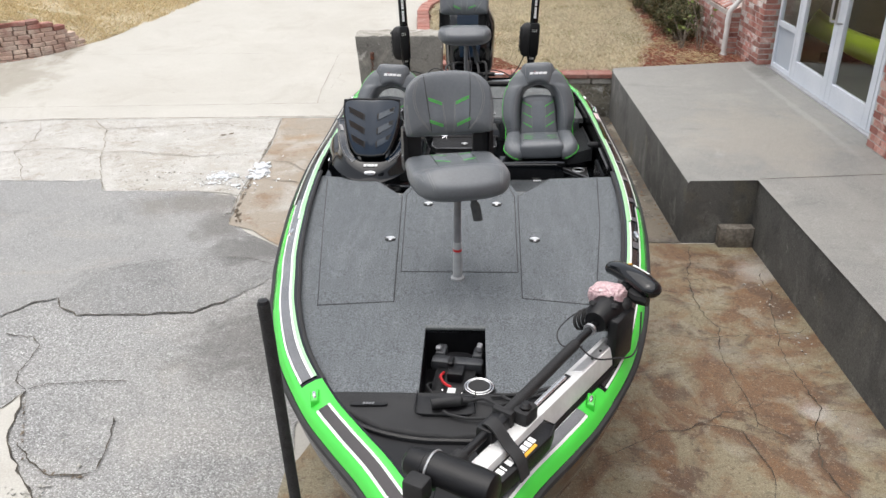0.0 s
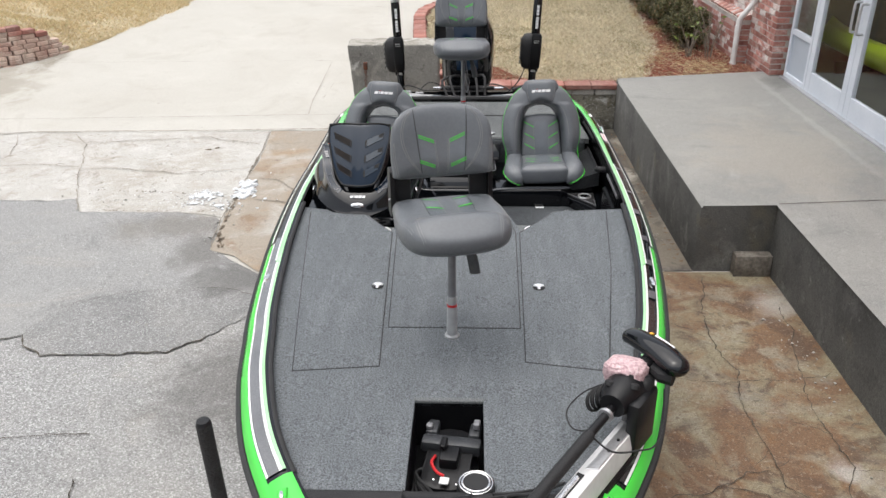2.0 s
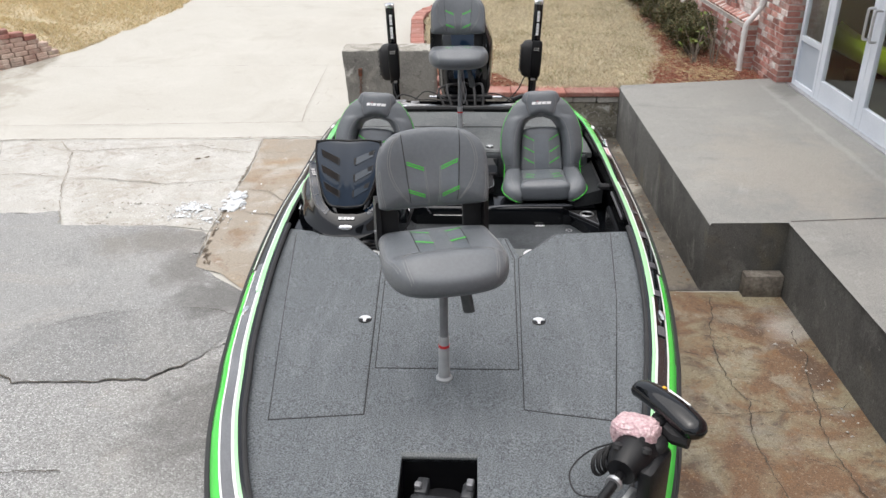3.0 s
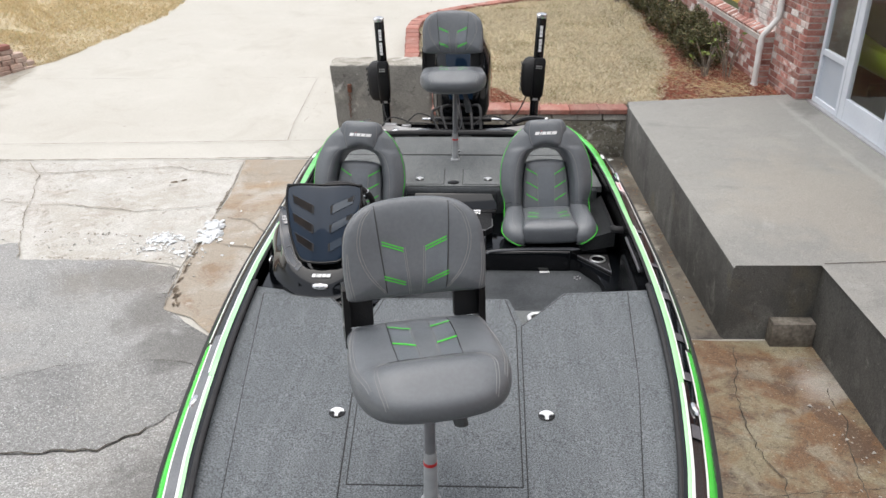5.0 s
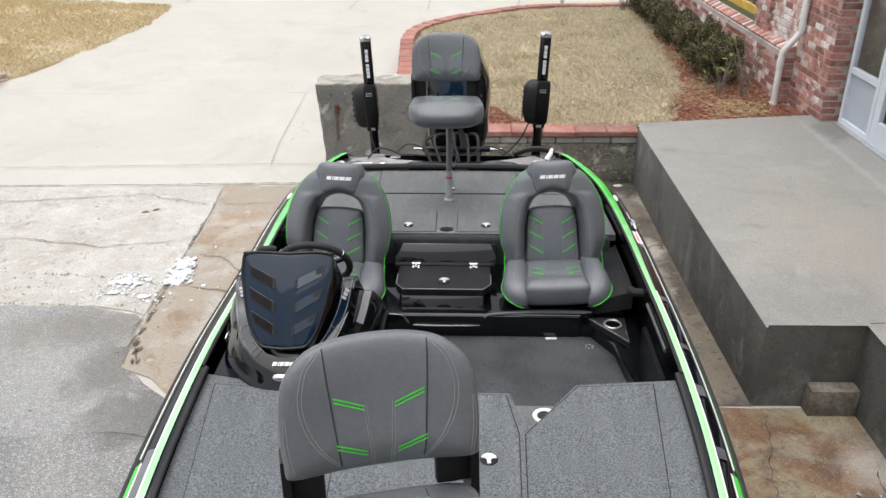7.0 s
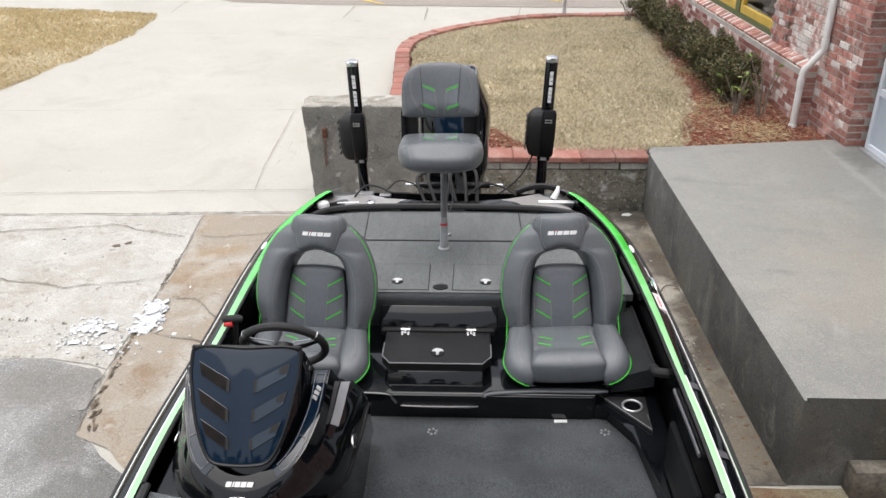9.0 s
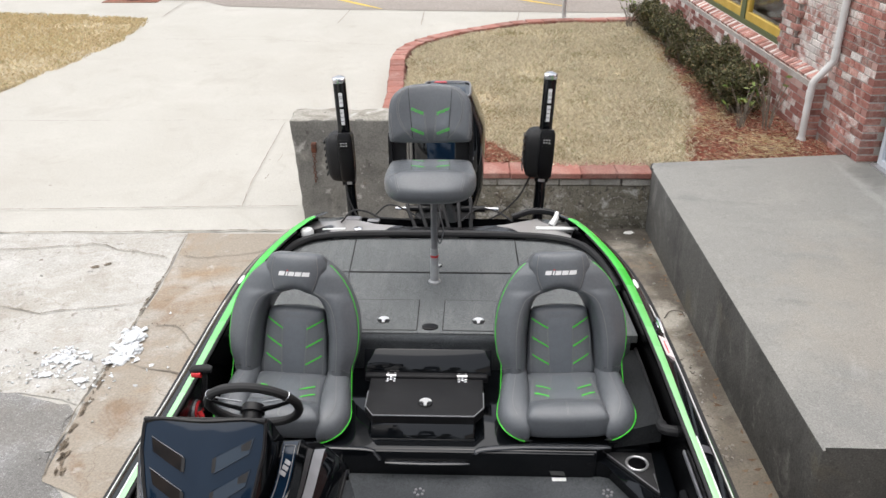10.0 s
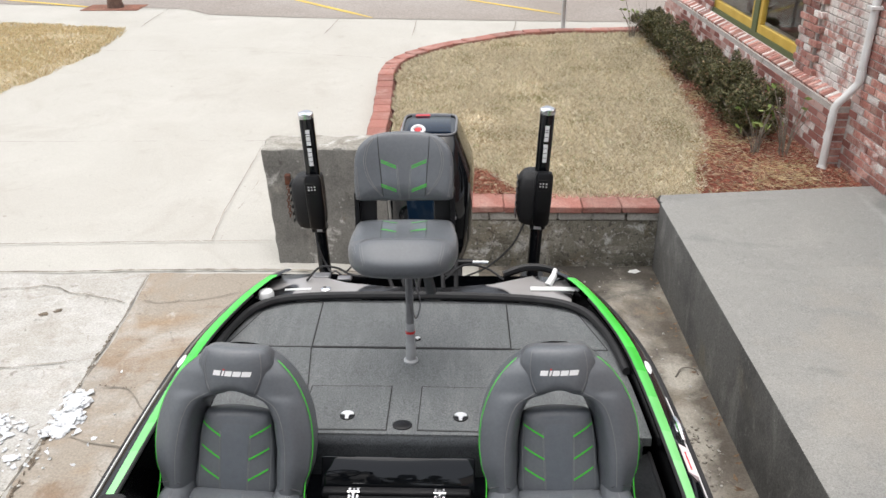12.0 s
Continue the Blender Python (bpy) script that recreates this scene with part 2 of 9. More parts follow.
CONCRETE_DRIVE = surface("pale_concrete", (0.412, 0.398, 0.362), [
    ((0.366, 0.346, 0.306), 0.5, 0.45, 0.70, 0.6, 6, 0.6), ((0.468, 0.455, 0.418), 0.9, 0.5, 0.75, 0.6, 7, 0.3),
    ((0.316, 0.292, 0.250), 2.6, 0.62, 0.75, 0.45, 8, 1.0), ((0.335, 0.310, 0.270), 1.2, 0.56, 0.68, 0.35, 7, 0.9),
    ((0.194, 0.172, 0.142), 14.0, 0.69, 0.74, 0.6, 4, 0.3)], grain=0.10, grain_scale=90, bump=0.18,
    spots=((-6.9, 11.1, 0.75, 1.1, (0.235, 0.215, 0.17), 0.6), (-6.5, 12.5, 0.22, 0.5, (0.20, 0.175, 0.13), 0.6)))
CONCRETE_WHITE = surface("weathered_white_concrete", (0.388, 0.377, 0.350), [
    ((0.350, 0.330, 0.292), 0.8, 0.45, 0.62, 0.7, 8, 0.8), ((0.285, 0.258, 0.218), 2.6, 0.55, 0.67, 0.7, 10, 1.2),
    ((0.475, 0.466, 0.442), 1.9, 0.50, 0.66, 0.6, 9, 0.6), ((0.165, 0.146, 0.118), 6.5, 0.61, 0.70, 0.7, 9, 1.0), ((0.325, 0.272, 0.210), 1.2, 0.60, 0.72, 0.4, 8, 0.7),
    ((0.46, 0.45, 0.43), 5.0, 0.53, 0.60, 0.5, 10, 1.0)],
    grain=0.18, grain_scale=70, web=(2.3, 0.004, (0.215, 0.188, 0.152), 0.6), bump=0.5, bump_scale=25)
CONCRETE_TAN = surface("tan_stained_concrete", (0.282, 0.246, 0.201), [
    ((0.285, 0.208, 0.138), 0.9, 0.46, 0.62, 0.9, 8, 0.9), ((0.205, 0.135, 0.085), 1.9, 0.54, 0.68, 0.8, 9, 1.0),
    ((0.40, 0.385, 0.355), 1.3, 0.52, 0.66, 0.75, 9, 0.6), ((0.125, 0.098, 0.075), 4.6, 0.61, 0.72, 0.65, 9, 1.2), ((0.44, 0.425, 0.395), 6.0, 0.62, 0.70, 0.5, 8, 0.5)],
    rough=0.8, grain=0.16, grain_scale=70, web=(1.8, 0.004, (0.16, 0.125, 0.09), 0.7), bump=0.3, bump_scale=30)
CONCRETE_LANE = surface("damp_lane_concrete", (0.160, 0.138, 0.108), [
    ((0.082, 0.073, 0.063), 1.5, 0.46, 0.62, 0.85, 9, 0.9), ((0.275, 0.252, 0.212), 1.3, 0.51, 0.62, 0.85, 9, 0.8),
    ((0.32, 0.31, 0.285), 4.5, 0.60, 0.70, 0.6, 9, 0.6), ((0.05, 0.044, 0.038), 6.0, 0.60, 0.70, 0.6, 8, 0.8), ((0.17, 0.125, 0.085), 3.0, 0.56, 0.68, 0.5, 8, 0.6)],
    rough=0.75, grain=0.2, grain_scale=90, bump=0.35, spots=((1.2, 9.60, 0.85, 0.50, (0.040, 0.036, 0.030), 0.9), (1.0, 8.9, 0.22, 0.6, (0.05, 0.042, 0.033), 0.8), (1.72, 8.2, 0.10, 1.3, (0.07, 0.058, 0.044), 0.7), (1.35, 8.55, 0.22, 0.35, (0.31, 0.29, 0.25), 0.7), (1.63, 8.16, 0.17, 0.24, (0.37, 0.345, 0.295), 0.85), (1.56, 7.50, 0.15, 0.36, (0.36, 0.335, 0.285), 0.8), (1.56, 6.95, 0.10, 0.34, (0.33, 0.305, 0.26), 0.6)))
CONCRETE_RUST = surface("rust_stained_concrete", (0.222, 0.192, 0.126), [
    ((0.140, 0.076, 0.040), 1.6, 0.44, 0.54, 0.88, 10, 0.9), ((0.086, 0.052, 0.034), 2.9, 0.52, 0.61, 0.8, 10, 0.7),
    ((0.262, 0.242, 0.184), 2.4, 0.53, 0.62, 0.65, 10, 0.6), ((0.185, 0.100, 0.045), 7.0, 0.53, 0.66, 0.6, 9, 0.5),
    ((0.175, 0.170, 0.162), 1.7, 0.58, 0.70, 0.6, 9, 0.8), ((0.060, 0.046, 0.036), 12.0, 0.57, 0.68, 0.5, 8, 0.6),
    ((0.34, 0.315, 0.27), 16.0, 0.63, 0.72, 0.5, 7, 0.4), ((0.070, 0.045, 0.030), 38.0, 0.57, 0.66, 0.55, 5, 0.3), ((0.35, 0.30, 0.225), 52.0, 0.59, 0.67, 0.5, 4, 0.3)],
    rough=0.62, grain=0.28, grain_scale=110, web=(2.6, 0.003, (0.075, 0.055, 0.04), 0.7), bump=0.35, bump_scale=45, spec=0.4,
    spots=((2.07, 3.51, 0.10, 0.12, (0.42, 0.40, 0.37), 0.6), (2.27, 5.40, 0.16, 0.22, (0.36, 0.335, 0.305), 0.55), (2.23, 3.35, 0.14, 0.30, (0.26, 0.235, 0.21), 0.35)))
CONCRETE_DOCK = surface("grey_dock_concrete", (0.243, 0.240, 0.226), [
    ((0.180, 0.182, 0.178), 0.55, 0.47, 0.64, 0.8, 8, 0.6), ((0.300, 0.292, 0.270), 1.1, 0.53, 0.68, 0.55, 9, 0.6),
    ((0.37, 0.368, 0.355), 3.0, 0.61, 0.72, 0.45, 8, 0.3, (0.6, 0.4, 1)), ((0.165, 0.166, 0.162), 2.2, 0.58, 0.70, 0.55, 10, 1.2, (0.5, 1.2, 1)),
    ((0.155, 0.153, 0.147), 11.0, 0.60, 0.72, 0.4, 9, 0.4),
    ((0.36, 0.352, 0.33), 26.0, 0.56, 0.66, 0.25, 7, 0.3), ((0.18, 0.178, 0.17), 34.0, 0.57, 0.66, 0.28, 7, 0.3)], rough=0.8, grain=0.20, grain_scale=120, bump=0.3, bump_scale=60,
    spots=((2.75, 7.1, 0.75, 1.1, (0.300, 0.276, 0.240), 0.5), (3.42, 8.1, 0.045, 1.9, (0.36, 0.356, 0.34), 0.4), (3.62, 9.4, 0.20, 0.35, (0.13, 0.128, 0.12), 0.6)))
# Dock sides: shade of the upright faces is put into this stained colour.
CONCRETE_DARK = surface("sooty_shaded_concrete", (0.100, 0.099, 0.093), [
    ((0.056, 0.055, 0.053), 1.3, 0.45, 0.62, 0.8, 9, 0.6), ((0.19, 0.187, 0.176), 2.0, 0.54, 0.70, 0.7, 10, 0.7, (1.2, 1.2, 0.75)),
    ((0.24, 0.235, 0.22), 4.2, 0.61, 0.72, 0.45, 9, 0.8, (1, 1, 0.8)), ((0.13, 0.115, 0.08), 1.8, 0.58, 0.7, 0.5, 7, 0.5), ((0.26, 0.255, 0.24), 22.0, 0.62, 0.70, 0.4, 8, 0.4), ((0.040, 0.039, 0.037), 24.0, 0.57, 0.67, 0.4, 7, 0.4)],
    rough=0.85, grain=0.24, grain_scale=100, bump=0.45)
CONCRETE_STUB = surface("grey_wall_stub_concrete", (0.175, 0.170, 0.155), [
    ((0.105, 0.102, 0.094), 1.6, 0.45, 0.62, 0.8, 9, 0.7), ((0.46, 0.45, 0.42), 1.9, 0.60, 0.645, 0.75, 10, 0.9), ((0.30, 0.285, 0.25), 3.2, 0.55, 0.68, 0.6, 9, 0.6),
    ((0.50, 0.49, 0.46), 8.0, 0.63, 0.68, 0.7, 9, 0.5), ((0.06, 0.056, 0.048), 9.0, 0.61, 0.70, 0.6, 8, 0.5), ((0.20, 0.13, 0.06), 2.4, 0.62, 0.72, 0.4, 8, 0.6)], grain=0.2, grain_scale=75, bump=0.5, bump_scale=30)
CONCRETE_OLD = surface("mossy_old_concrete", (0.19, 0.178, 0.145), [
    ((0.10, 0.093, 0.072), 2.2, 0.44, 0.60, 0.9, 9, 0.9), ((0.33, 0.315, 0.275), 2.8, 0.53, 0.66, 0.85, 9, 0.8),
    ((0.46, 0.455, 0.43), 5.0, 0.575, 0.64, 0.8, 10, 0.5), ((0.17, 0.13, 0.06), 3.4, 0.58, 0.70, 0.55, 7, 0.6, (1, 1, 0.5)),
    ((0.055, 0.05, 0.042), 7.0, 0.62, 0.72, 0.7, 7, 0.7), ((0.15, 0.105, 0.055), 1.6, 0.55, 0.68, 0.5, 8, 0.5), ((0.42, 0.41, 0.38), 30.0, 0.57, 0.65, 0.7, 7, 0.3), ((0.04, 0.037, 0.033), 26.0, 0.56, 0.64, 0.7, 7, 0.3)], grain=0.25, grain_scale=75, bump=0.6, bump_scale=30)
SPILLS = ((-1.85, 5.85, 0.45, 0.42, (0.085, 0.082, 0.077), 0.62), (-1.62, 4.30, 0.50, 0.6, (0.10, 0.096, 0.089), 0.55), (-2.75, 6.75, 0.60, 0.32, (0.15, 0.135, 0.115), 0.5), (-2.3, 6.2, 0.30, 0.35, (0.10, 0.092, 0.082), 0.55))  # dark loose grit beside the hull
ASPHALT_OLD = surface("worn_asphalt", (0.275, 0.272, 0.263), [
    ((0.35, 0.335, 0.312), 0.8, 0.44, 0.64, 0.85, 8, 0.6), ((0.165, 0.165, 0.163), 1.3, 0.51, 0.68, 0.8, 8, 0.8),
    ((0.37, 0.33, 0.28), 2.4, 0.60, 0.72, 0.5, 8, 0.8)], grain=0.25, grain_scale=130,
    stones=(125, [(0.0, 0.10), (0.3, 0.20), (0.62, 0.30), (0.86, 0.43), (1.0, 0.66)], 0.68), bump=0.8, bump_scale=120, spots=SPILLS)
ASPHALT_PATCH = surface("smooth_asphalt_patch", (0.25, 0.249, 0.243), [
    ((0.315, 0.308, 0.292), 0.8, 0.46, 0.64, 0.85, 8, 0.6), ((0.175, 0.175, 0.173), 1.5, 0.53, 0.68, 0.8, 8, 0.8),
    ((0.37, 0.32, 0.265), 1.3, 0.58, 0.70, 0.55, 9, 0.8, (0.5, 1.6, 1))], grain=0.22, grain_scale=150,
    stones=(140, [(0.0, 0.13), (0.4, 0.215), (0.75, 0.29), (0.93, 0.39), (1.0, 0.58)], 0.6), bump=0.5, bump_scale=140, spots=SPILLS)
ASPHALT_DARK = surface("coarse_dark_asphalt", (0.225, 0.224, 0.219), [
    ((0.29, 0.283, 0.268), 1.1, 0.46, 0.62, 0.9, 8, 0.6), ((0.15, 0.15, 0.149), 1.9, 0.52, 0.66, 0.7, 8, 0.6)], grain=0.25, grain_scale=140,
    stones=(135, [(0.0, 0.09), (0.4, 0.18), (0.75, 0.26), (0.92, 0.38), (1.0, 0.6)], 0.62), bump=0.7, bump_scale=130, spots=SPILLS)
STREET = mat("street_asphalt", (0.24, 0.21, 0.185), 0.9, color2=(0.29, 0.26, 0.235), scale=0.5, detail=5, fine=0.2, fine_scale=30)
YELLOW = mat("yellow_road_paint", (0.60, 0.42, 0.06), 0.8, color2=(0.52, 0.38, 0.10), scale=6.0)
CRACK = mat("crack_dirt", (0.030, 0.026, 0.022), 0.95, color2=(0.10, 0.085, 0.065), scale=9.0)
JOINT = mat("joint_dirt", (0.14, 0.12, 0.095), 0.95, color2=(0.30, 0.27, 0.225), scale=4.0)
BRICK = surface("red_brick", (0.340, 0.150, 0.122), [
    ((0.47, 0.32, 0.275), 7.0, 0.46, 0.62, 0.7, 8, 0.5), ((0.215, 0.090, 0.075), 5.0, 0.52, 0.66, 0.8, 8, 0.4),
    ((0.64, 0.585, 0.555), 3.2, 0.555, 0.66, 0.7, 10, 0.9), ((0.12, 0.098, 0.085), 9.0, 0.60, 0.70, 0.6, 8, 0.5)], grain=0.2, bump=0.4, bump_scale=70, obj_random=0.4)
BRICK_PALE = surface("limewashed_brick", (0.36, 0.17, 0.14), [
    ((0.46, 0.28, 0.24), 6.0, 0.45, 0.6, 0.8, 6, 0.4), ((0.68, 0.65, 0.62), 2.6, 0.43, 0.55, 0.9, 9, 0.8),
    ((0.64, 0.61, 0.58), 9.0, 0.50, 0.60, 0.75, 8, 0.4)], grain=0.2, bump=0.4, bump_scale=70, obj_random=0.18)
MORTAR = surface("mortar", (0.42, 0.385, 0.355), [((0.30, 0.255, 0.225), 4.0, 0.46, 0.64, 0.8, 8, 0.5), ((0.52, 0.49, 0.46), 6.0, 0.54, 0.68, 0.7, 8, 0.4)], grain=0.18, bump=0.3)
PAVER = surface("red_paver", (0.285, 0.125, 0.100), [((0.38, 0.235, 0.20), 4.0, 0.46, 0.66, 0.8, 8, 0.5), ((0.17, 0.09, 0.07), 9.0, 0.58, 0.7, 0.6, 7, 0.5)], grain=0.2, bump=0.35, bump_scale=80, obj_random=0.22)
BLOCK = surface("grey_wall_block", (0.40, 0.39, 0.36), [((0.24, 0.23, 0.20), 5.0, 0.46, 0.64, 0.8, 8, 0.6), ((0.42, 0.41, 0.385), 7.0, 0.52, 0.66, 0.7, 8, 0.4)], grain=0.2, bump=0.5, bump_scale=50, obj_random=0.12)
SOIL = surface("lawn_soil", (0.40, 0.335, 0.225), [
    ((0.30, 0.245, 0.15), 1.2, 0.46, 0.64, 0.8, 8, 0.6), ((0.31, 0.31, 0.17), 0.8, 0.56, 0.70, 0.5, 7, 0.6),
    ((0.48, 0.42, 0.30), 2.6, 0.52, 0.68, 0.7, 8, 0.5), ((0.22, 0.16, 0.10), 6.0, 0.60, 0.70, 0.6, 8, 0.5)],
    rough=0.95, grain=0.35, grain_scale=60, bump=0.6, bump_scale=60)
MULCH = surface("red_mulch", (0.185, 0.085, 0.058), [
    ((0.28, 0.125, 0.085), 2.2, 0.44, 0.6, 0.85, 8, 0.5), ((0.25, 0.185, 0.125), 3.0, 0.54, 0.66, 0.75, 8, 0.6),
    ((0.095, 0.06, 0.045), 7.0, 0.56, 0.68, 0.7, 8, 0.5)], rough=0.95, grain=0.4, grain_scale=80, bump=1.0, bump_scale=50)
DOOR_PAINT = mat("grey_painted_frame", (0.54, 0.575, 0.63), 0.4, color2=(0.60, 0.63, 0.68), scale=3.0, fine=0.03, fine_scale=40)
SPOUT = mat("white_painted_metal", (0.68, 0.68, 0.67), 0.5, color2=(0.58, 0.57, 0.55), scale=7.0)
WINDOW_YELLOW = mat("yellow_painted_wood", (0.50, 0.33, 0.05), 0.5, color2=(0.58, 0.40, 0.08), scale=5.0)
WINDOW_GREEN = mat("olive_painted_wood", (0.10, 0.12, 0.05), 0.6)
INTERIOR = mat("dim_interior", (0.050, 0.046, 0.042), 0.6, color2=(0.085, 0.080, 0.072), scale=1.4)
WOOD = mat("weathered_wood", (0.115, 0.10, 0.083), 0.85, color2=(0.20, 0.182, 0.155), scale=9.0, fine=0.3, fine_scale=40)
GLASS = bpy.data.materials.new("window_glass")
GLASS.use_nodes = True
gb = GLASS.node_tree.nodes["Principled BSDF"]
gb.inputs["Base Color"].default_value = (0.93, 0.96, 0.95, 1)
gb.inputs["Transmission Weight"].default_value, gb.inputs["Roughness"].default_value, gb.inputs["IOR"].default_value = 1.0, 0.02, 1.22


# ---- mesh helpers ----
def finish(name, bm, material, smooth=True):
    bmesh.ops.recalc_face_normals(bm, faces=bm.faces[:])
    me = bpy.data.meshes.new(name)
    bm.to_mesh(me)
    bm.free()
    if smooth:
        me.set_sharp_from_angle(angle=radians(35))
        for p in me.polygons:
            p.use_smooth = True
    for m in (material if isinstance(material, (list, tuple)) else [material]):
        me.materials.append(m)
    return me


def thing(name, bm, material, label, category, group="", kind="", m=None):
    ob = new(name, finish(name, bm, material))
    if m is not None:
        ob.matrix_world = m
    return tagged(ob, label, category, group, kind)


def root(name, m, label, category, group=""):
    ob = new(name)
    ob.empty_display_size = 0.1
    ob.matrix_world = m
    return tagged(ob, label, category, group)


def part(name, bm, material, parent, label="", m=None):
    """One mesh under a thing or a part, in the parent's own axes."""
    ob = new(name, finish(name, bm, material))
    ob.parent = parent
    if m is not None:
        ob.matrix_local = m
    if label:
        ob["label"] = label
    return ob


def prism(points, z0, z1, bevel=0.0, seg=2, bm=None):
    bm = bm or bmesh.new()
    low = [bm.verts.new((x, y, z0)) for x, y in points]
    high = [bm.verts.new((x, y, z1)) for x, y in points]
    k = len(points)
    faces = [bm.faces.new(low[::-1]), bm.faces.new(high)]
    for i in range(k):
        faces.append(bm.faces.new((low[i], low[(i + 1) % k], high[(i + 1) % k], high[i])))
    if bevel:
        edges = [e for e in faces[1].edges]
        bmesh.ops.bevel(bm, geom=edges, offset=bevel, segments=seg, affect="EDGES", profile=0.5)
    return bm


def box(x0, x1, y0, y1, z0, z1, bevel=0.0, seg=2, bm=None):
    own = bmesh.new()
    bmesh.ops.create_cube(own, size=1.0, matrix=Matrix.Translation(((x0 + x1) / 2, (y0 + y1) / 2, (z0 + z1) / 2)) @ Matrix.Diagonal((x1 - x0, y1 - y0, z1 - z0, 1)))
    if bevel:
        bmesh.ops.bevel(own, geom=own.edges[:], offset=bevel, segments=seg, affect="EDGES", profile=0.5)
    return merge(bm, own)


def merge(bm, own):
    if bm is None:
        return own
    me = bpy.data.meshes.new("tmp")
    own.to_mesh(me)
    own.free()
    bm.from_mesh(me)
    bpy.data.meshes.remove(me)
    return bm


def moved(bm, m):
    bmesh.ops.transform(bm, matrix=m, verts=bm.verts[:])
    return bm


def smooth_path(pts, per=6):
    """Catmull-Rom curve through the points."""
    p = [Vector(q) for q in pts]
    p = [p[0] * 2 - p[1]] + p + [p[-1] * 2 - p[-2]]
    out = []
    for i in range(1, len(p) - 2):
        for k in range(per):
            t = k / per
            a, b, c, d = p[i - 1], p[i], p[i + 1], p[i + 2]
            out.append(0.5 * ((2 * b) + (c - a) * t + (2 * a - 5 * b + 4 * c - d) * t * t + (3 * b - a - 3 * c + d) * t ** 3))
    out.append(p[-2])
    return out


def tube(path, radius, sides=10, bm=None, up=(0, 0, 1), squash=1.0, caps=True, power=2.0):
    """A round bar along a path. radius: one number, or one for each point. squash: the ratio of its second half-axis."""
    bm = bm or bmesh.new()
    path = [Vector(q) for q in path]
    radius = radius if isinstance(radius, (list, tuple)) else [radius] * len(path)
    rings = []
    ref = Vector(up)
    for i, q in enumerate(path):
        d = (path[min(i + 1, len(path) - 1)] - path[max(i - 1, 0)]).normalized()
        a = d.cross(ref)
        if a.length < 1e-3:
            a = d.cross(Vector((1, 0, 0)))
        a.normalize()
        b = a.cross(d).normalized()
        ref = b
        rings.append([bm.verts.new(q + radius[i] * (math.copysign(abs(math.cos(u)) ** (2 / power), math.cos(u)) * a + squash * math.copysign(abs(math.sin(u)) ** (2 / power), math.sin(u)) * b)) for u in (2 * math.pi * k / sides for k in range(sides))])
    for r, s in zip(rings, rings[1:]):
        for k in range(sides):
            bm.faces.new((r[k], r[(k + 1) % sides], s[(k + 1) % sides], s[k]))
    if caps:
        bm.faces.new(rings[0][::-1])
        bm.faces.new(rings[-1])
    return bm


def lathe(profile, sides=20, bm=None):
    """Turns (radius, z) pairs round the z axis."""
    bm = bm or bmesh.new()
    rings = [[bm.verts.new((r * math.cos(2 * math.pi * k / sides), r * math.sin(2 * math.pi * k / sides), z)) for k in range(sides)] for r, z in profile]
    for r, s in zip(rings, rings[1:]):
        for k in range(sides):
            bm.faces.new((r[k], r[(k + 1) % sides], s[(k + 1) % sides], s[k]))
    bm.faces.new(rings[0][::-1])
    bm.faces.new(rings[-1])
    return bm


def ring(major, minor, sides=24, around=8, bm=None, m=None):
    own = bmesh.new()
    vs = [[own.verts.new(((major + minor * math.cos(b)) * math.cos(a), (major + minor * math.cos(b)) * math.sin(a), minor * math.sin(b))) for b in (2 * math.pi * j / around for j in range(around))] for a in (2 * math.pi * i / sides for i in range(sides))]
    for i in range(sides):
        for j in range(around):
            own.faces.new((vs[i][j], vs[(i + 1) % sides][j], vs[(i + 1) % sides][(j + 1) % around], vs[i][(j + 1) % around]))
    if m is not None:
        moved(own, m)
    return merge(bm, own)


def loft(sections, closed=True, caps=True, bm=None):
    """Skin through rings of equally many points."""
    bm = bm or bmesh.new()
    rows = [[bm.verts.new(q) for q in s] for s in sections]
    k = len(rows[0])
    for r, s in zip(rows, rows[1:]):
        for i in range(k if closed else k - 1):
            bm.faces.new((r[i], r[(i + 1) % k], s[(i + 1) % k], s[i]))
    if caps and closed:
        bm.faces.new(rows[0][::-1])
        bm.faces.new(rows[-1])
    return bm


def superellipse(a, b, p, count=40):
    out = []
    for k in range(count):
        u = 2 * math.pi * k / count
        c, s = math.cos(u), math.sin(u)
        out.append((a * math.copysign(abs(c) ** (2 / p), c), b * math.copysign(abs(s) ** (2 / p), s)))
    return out


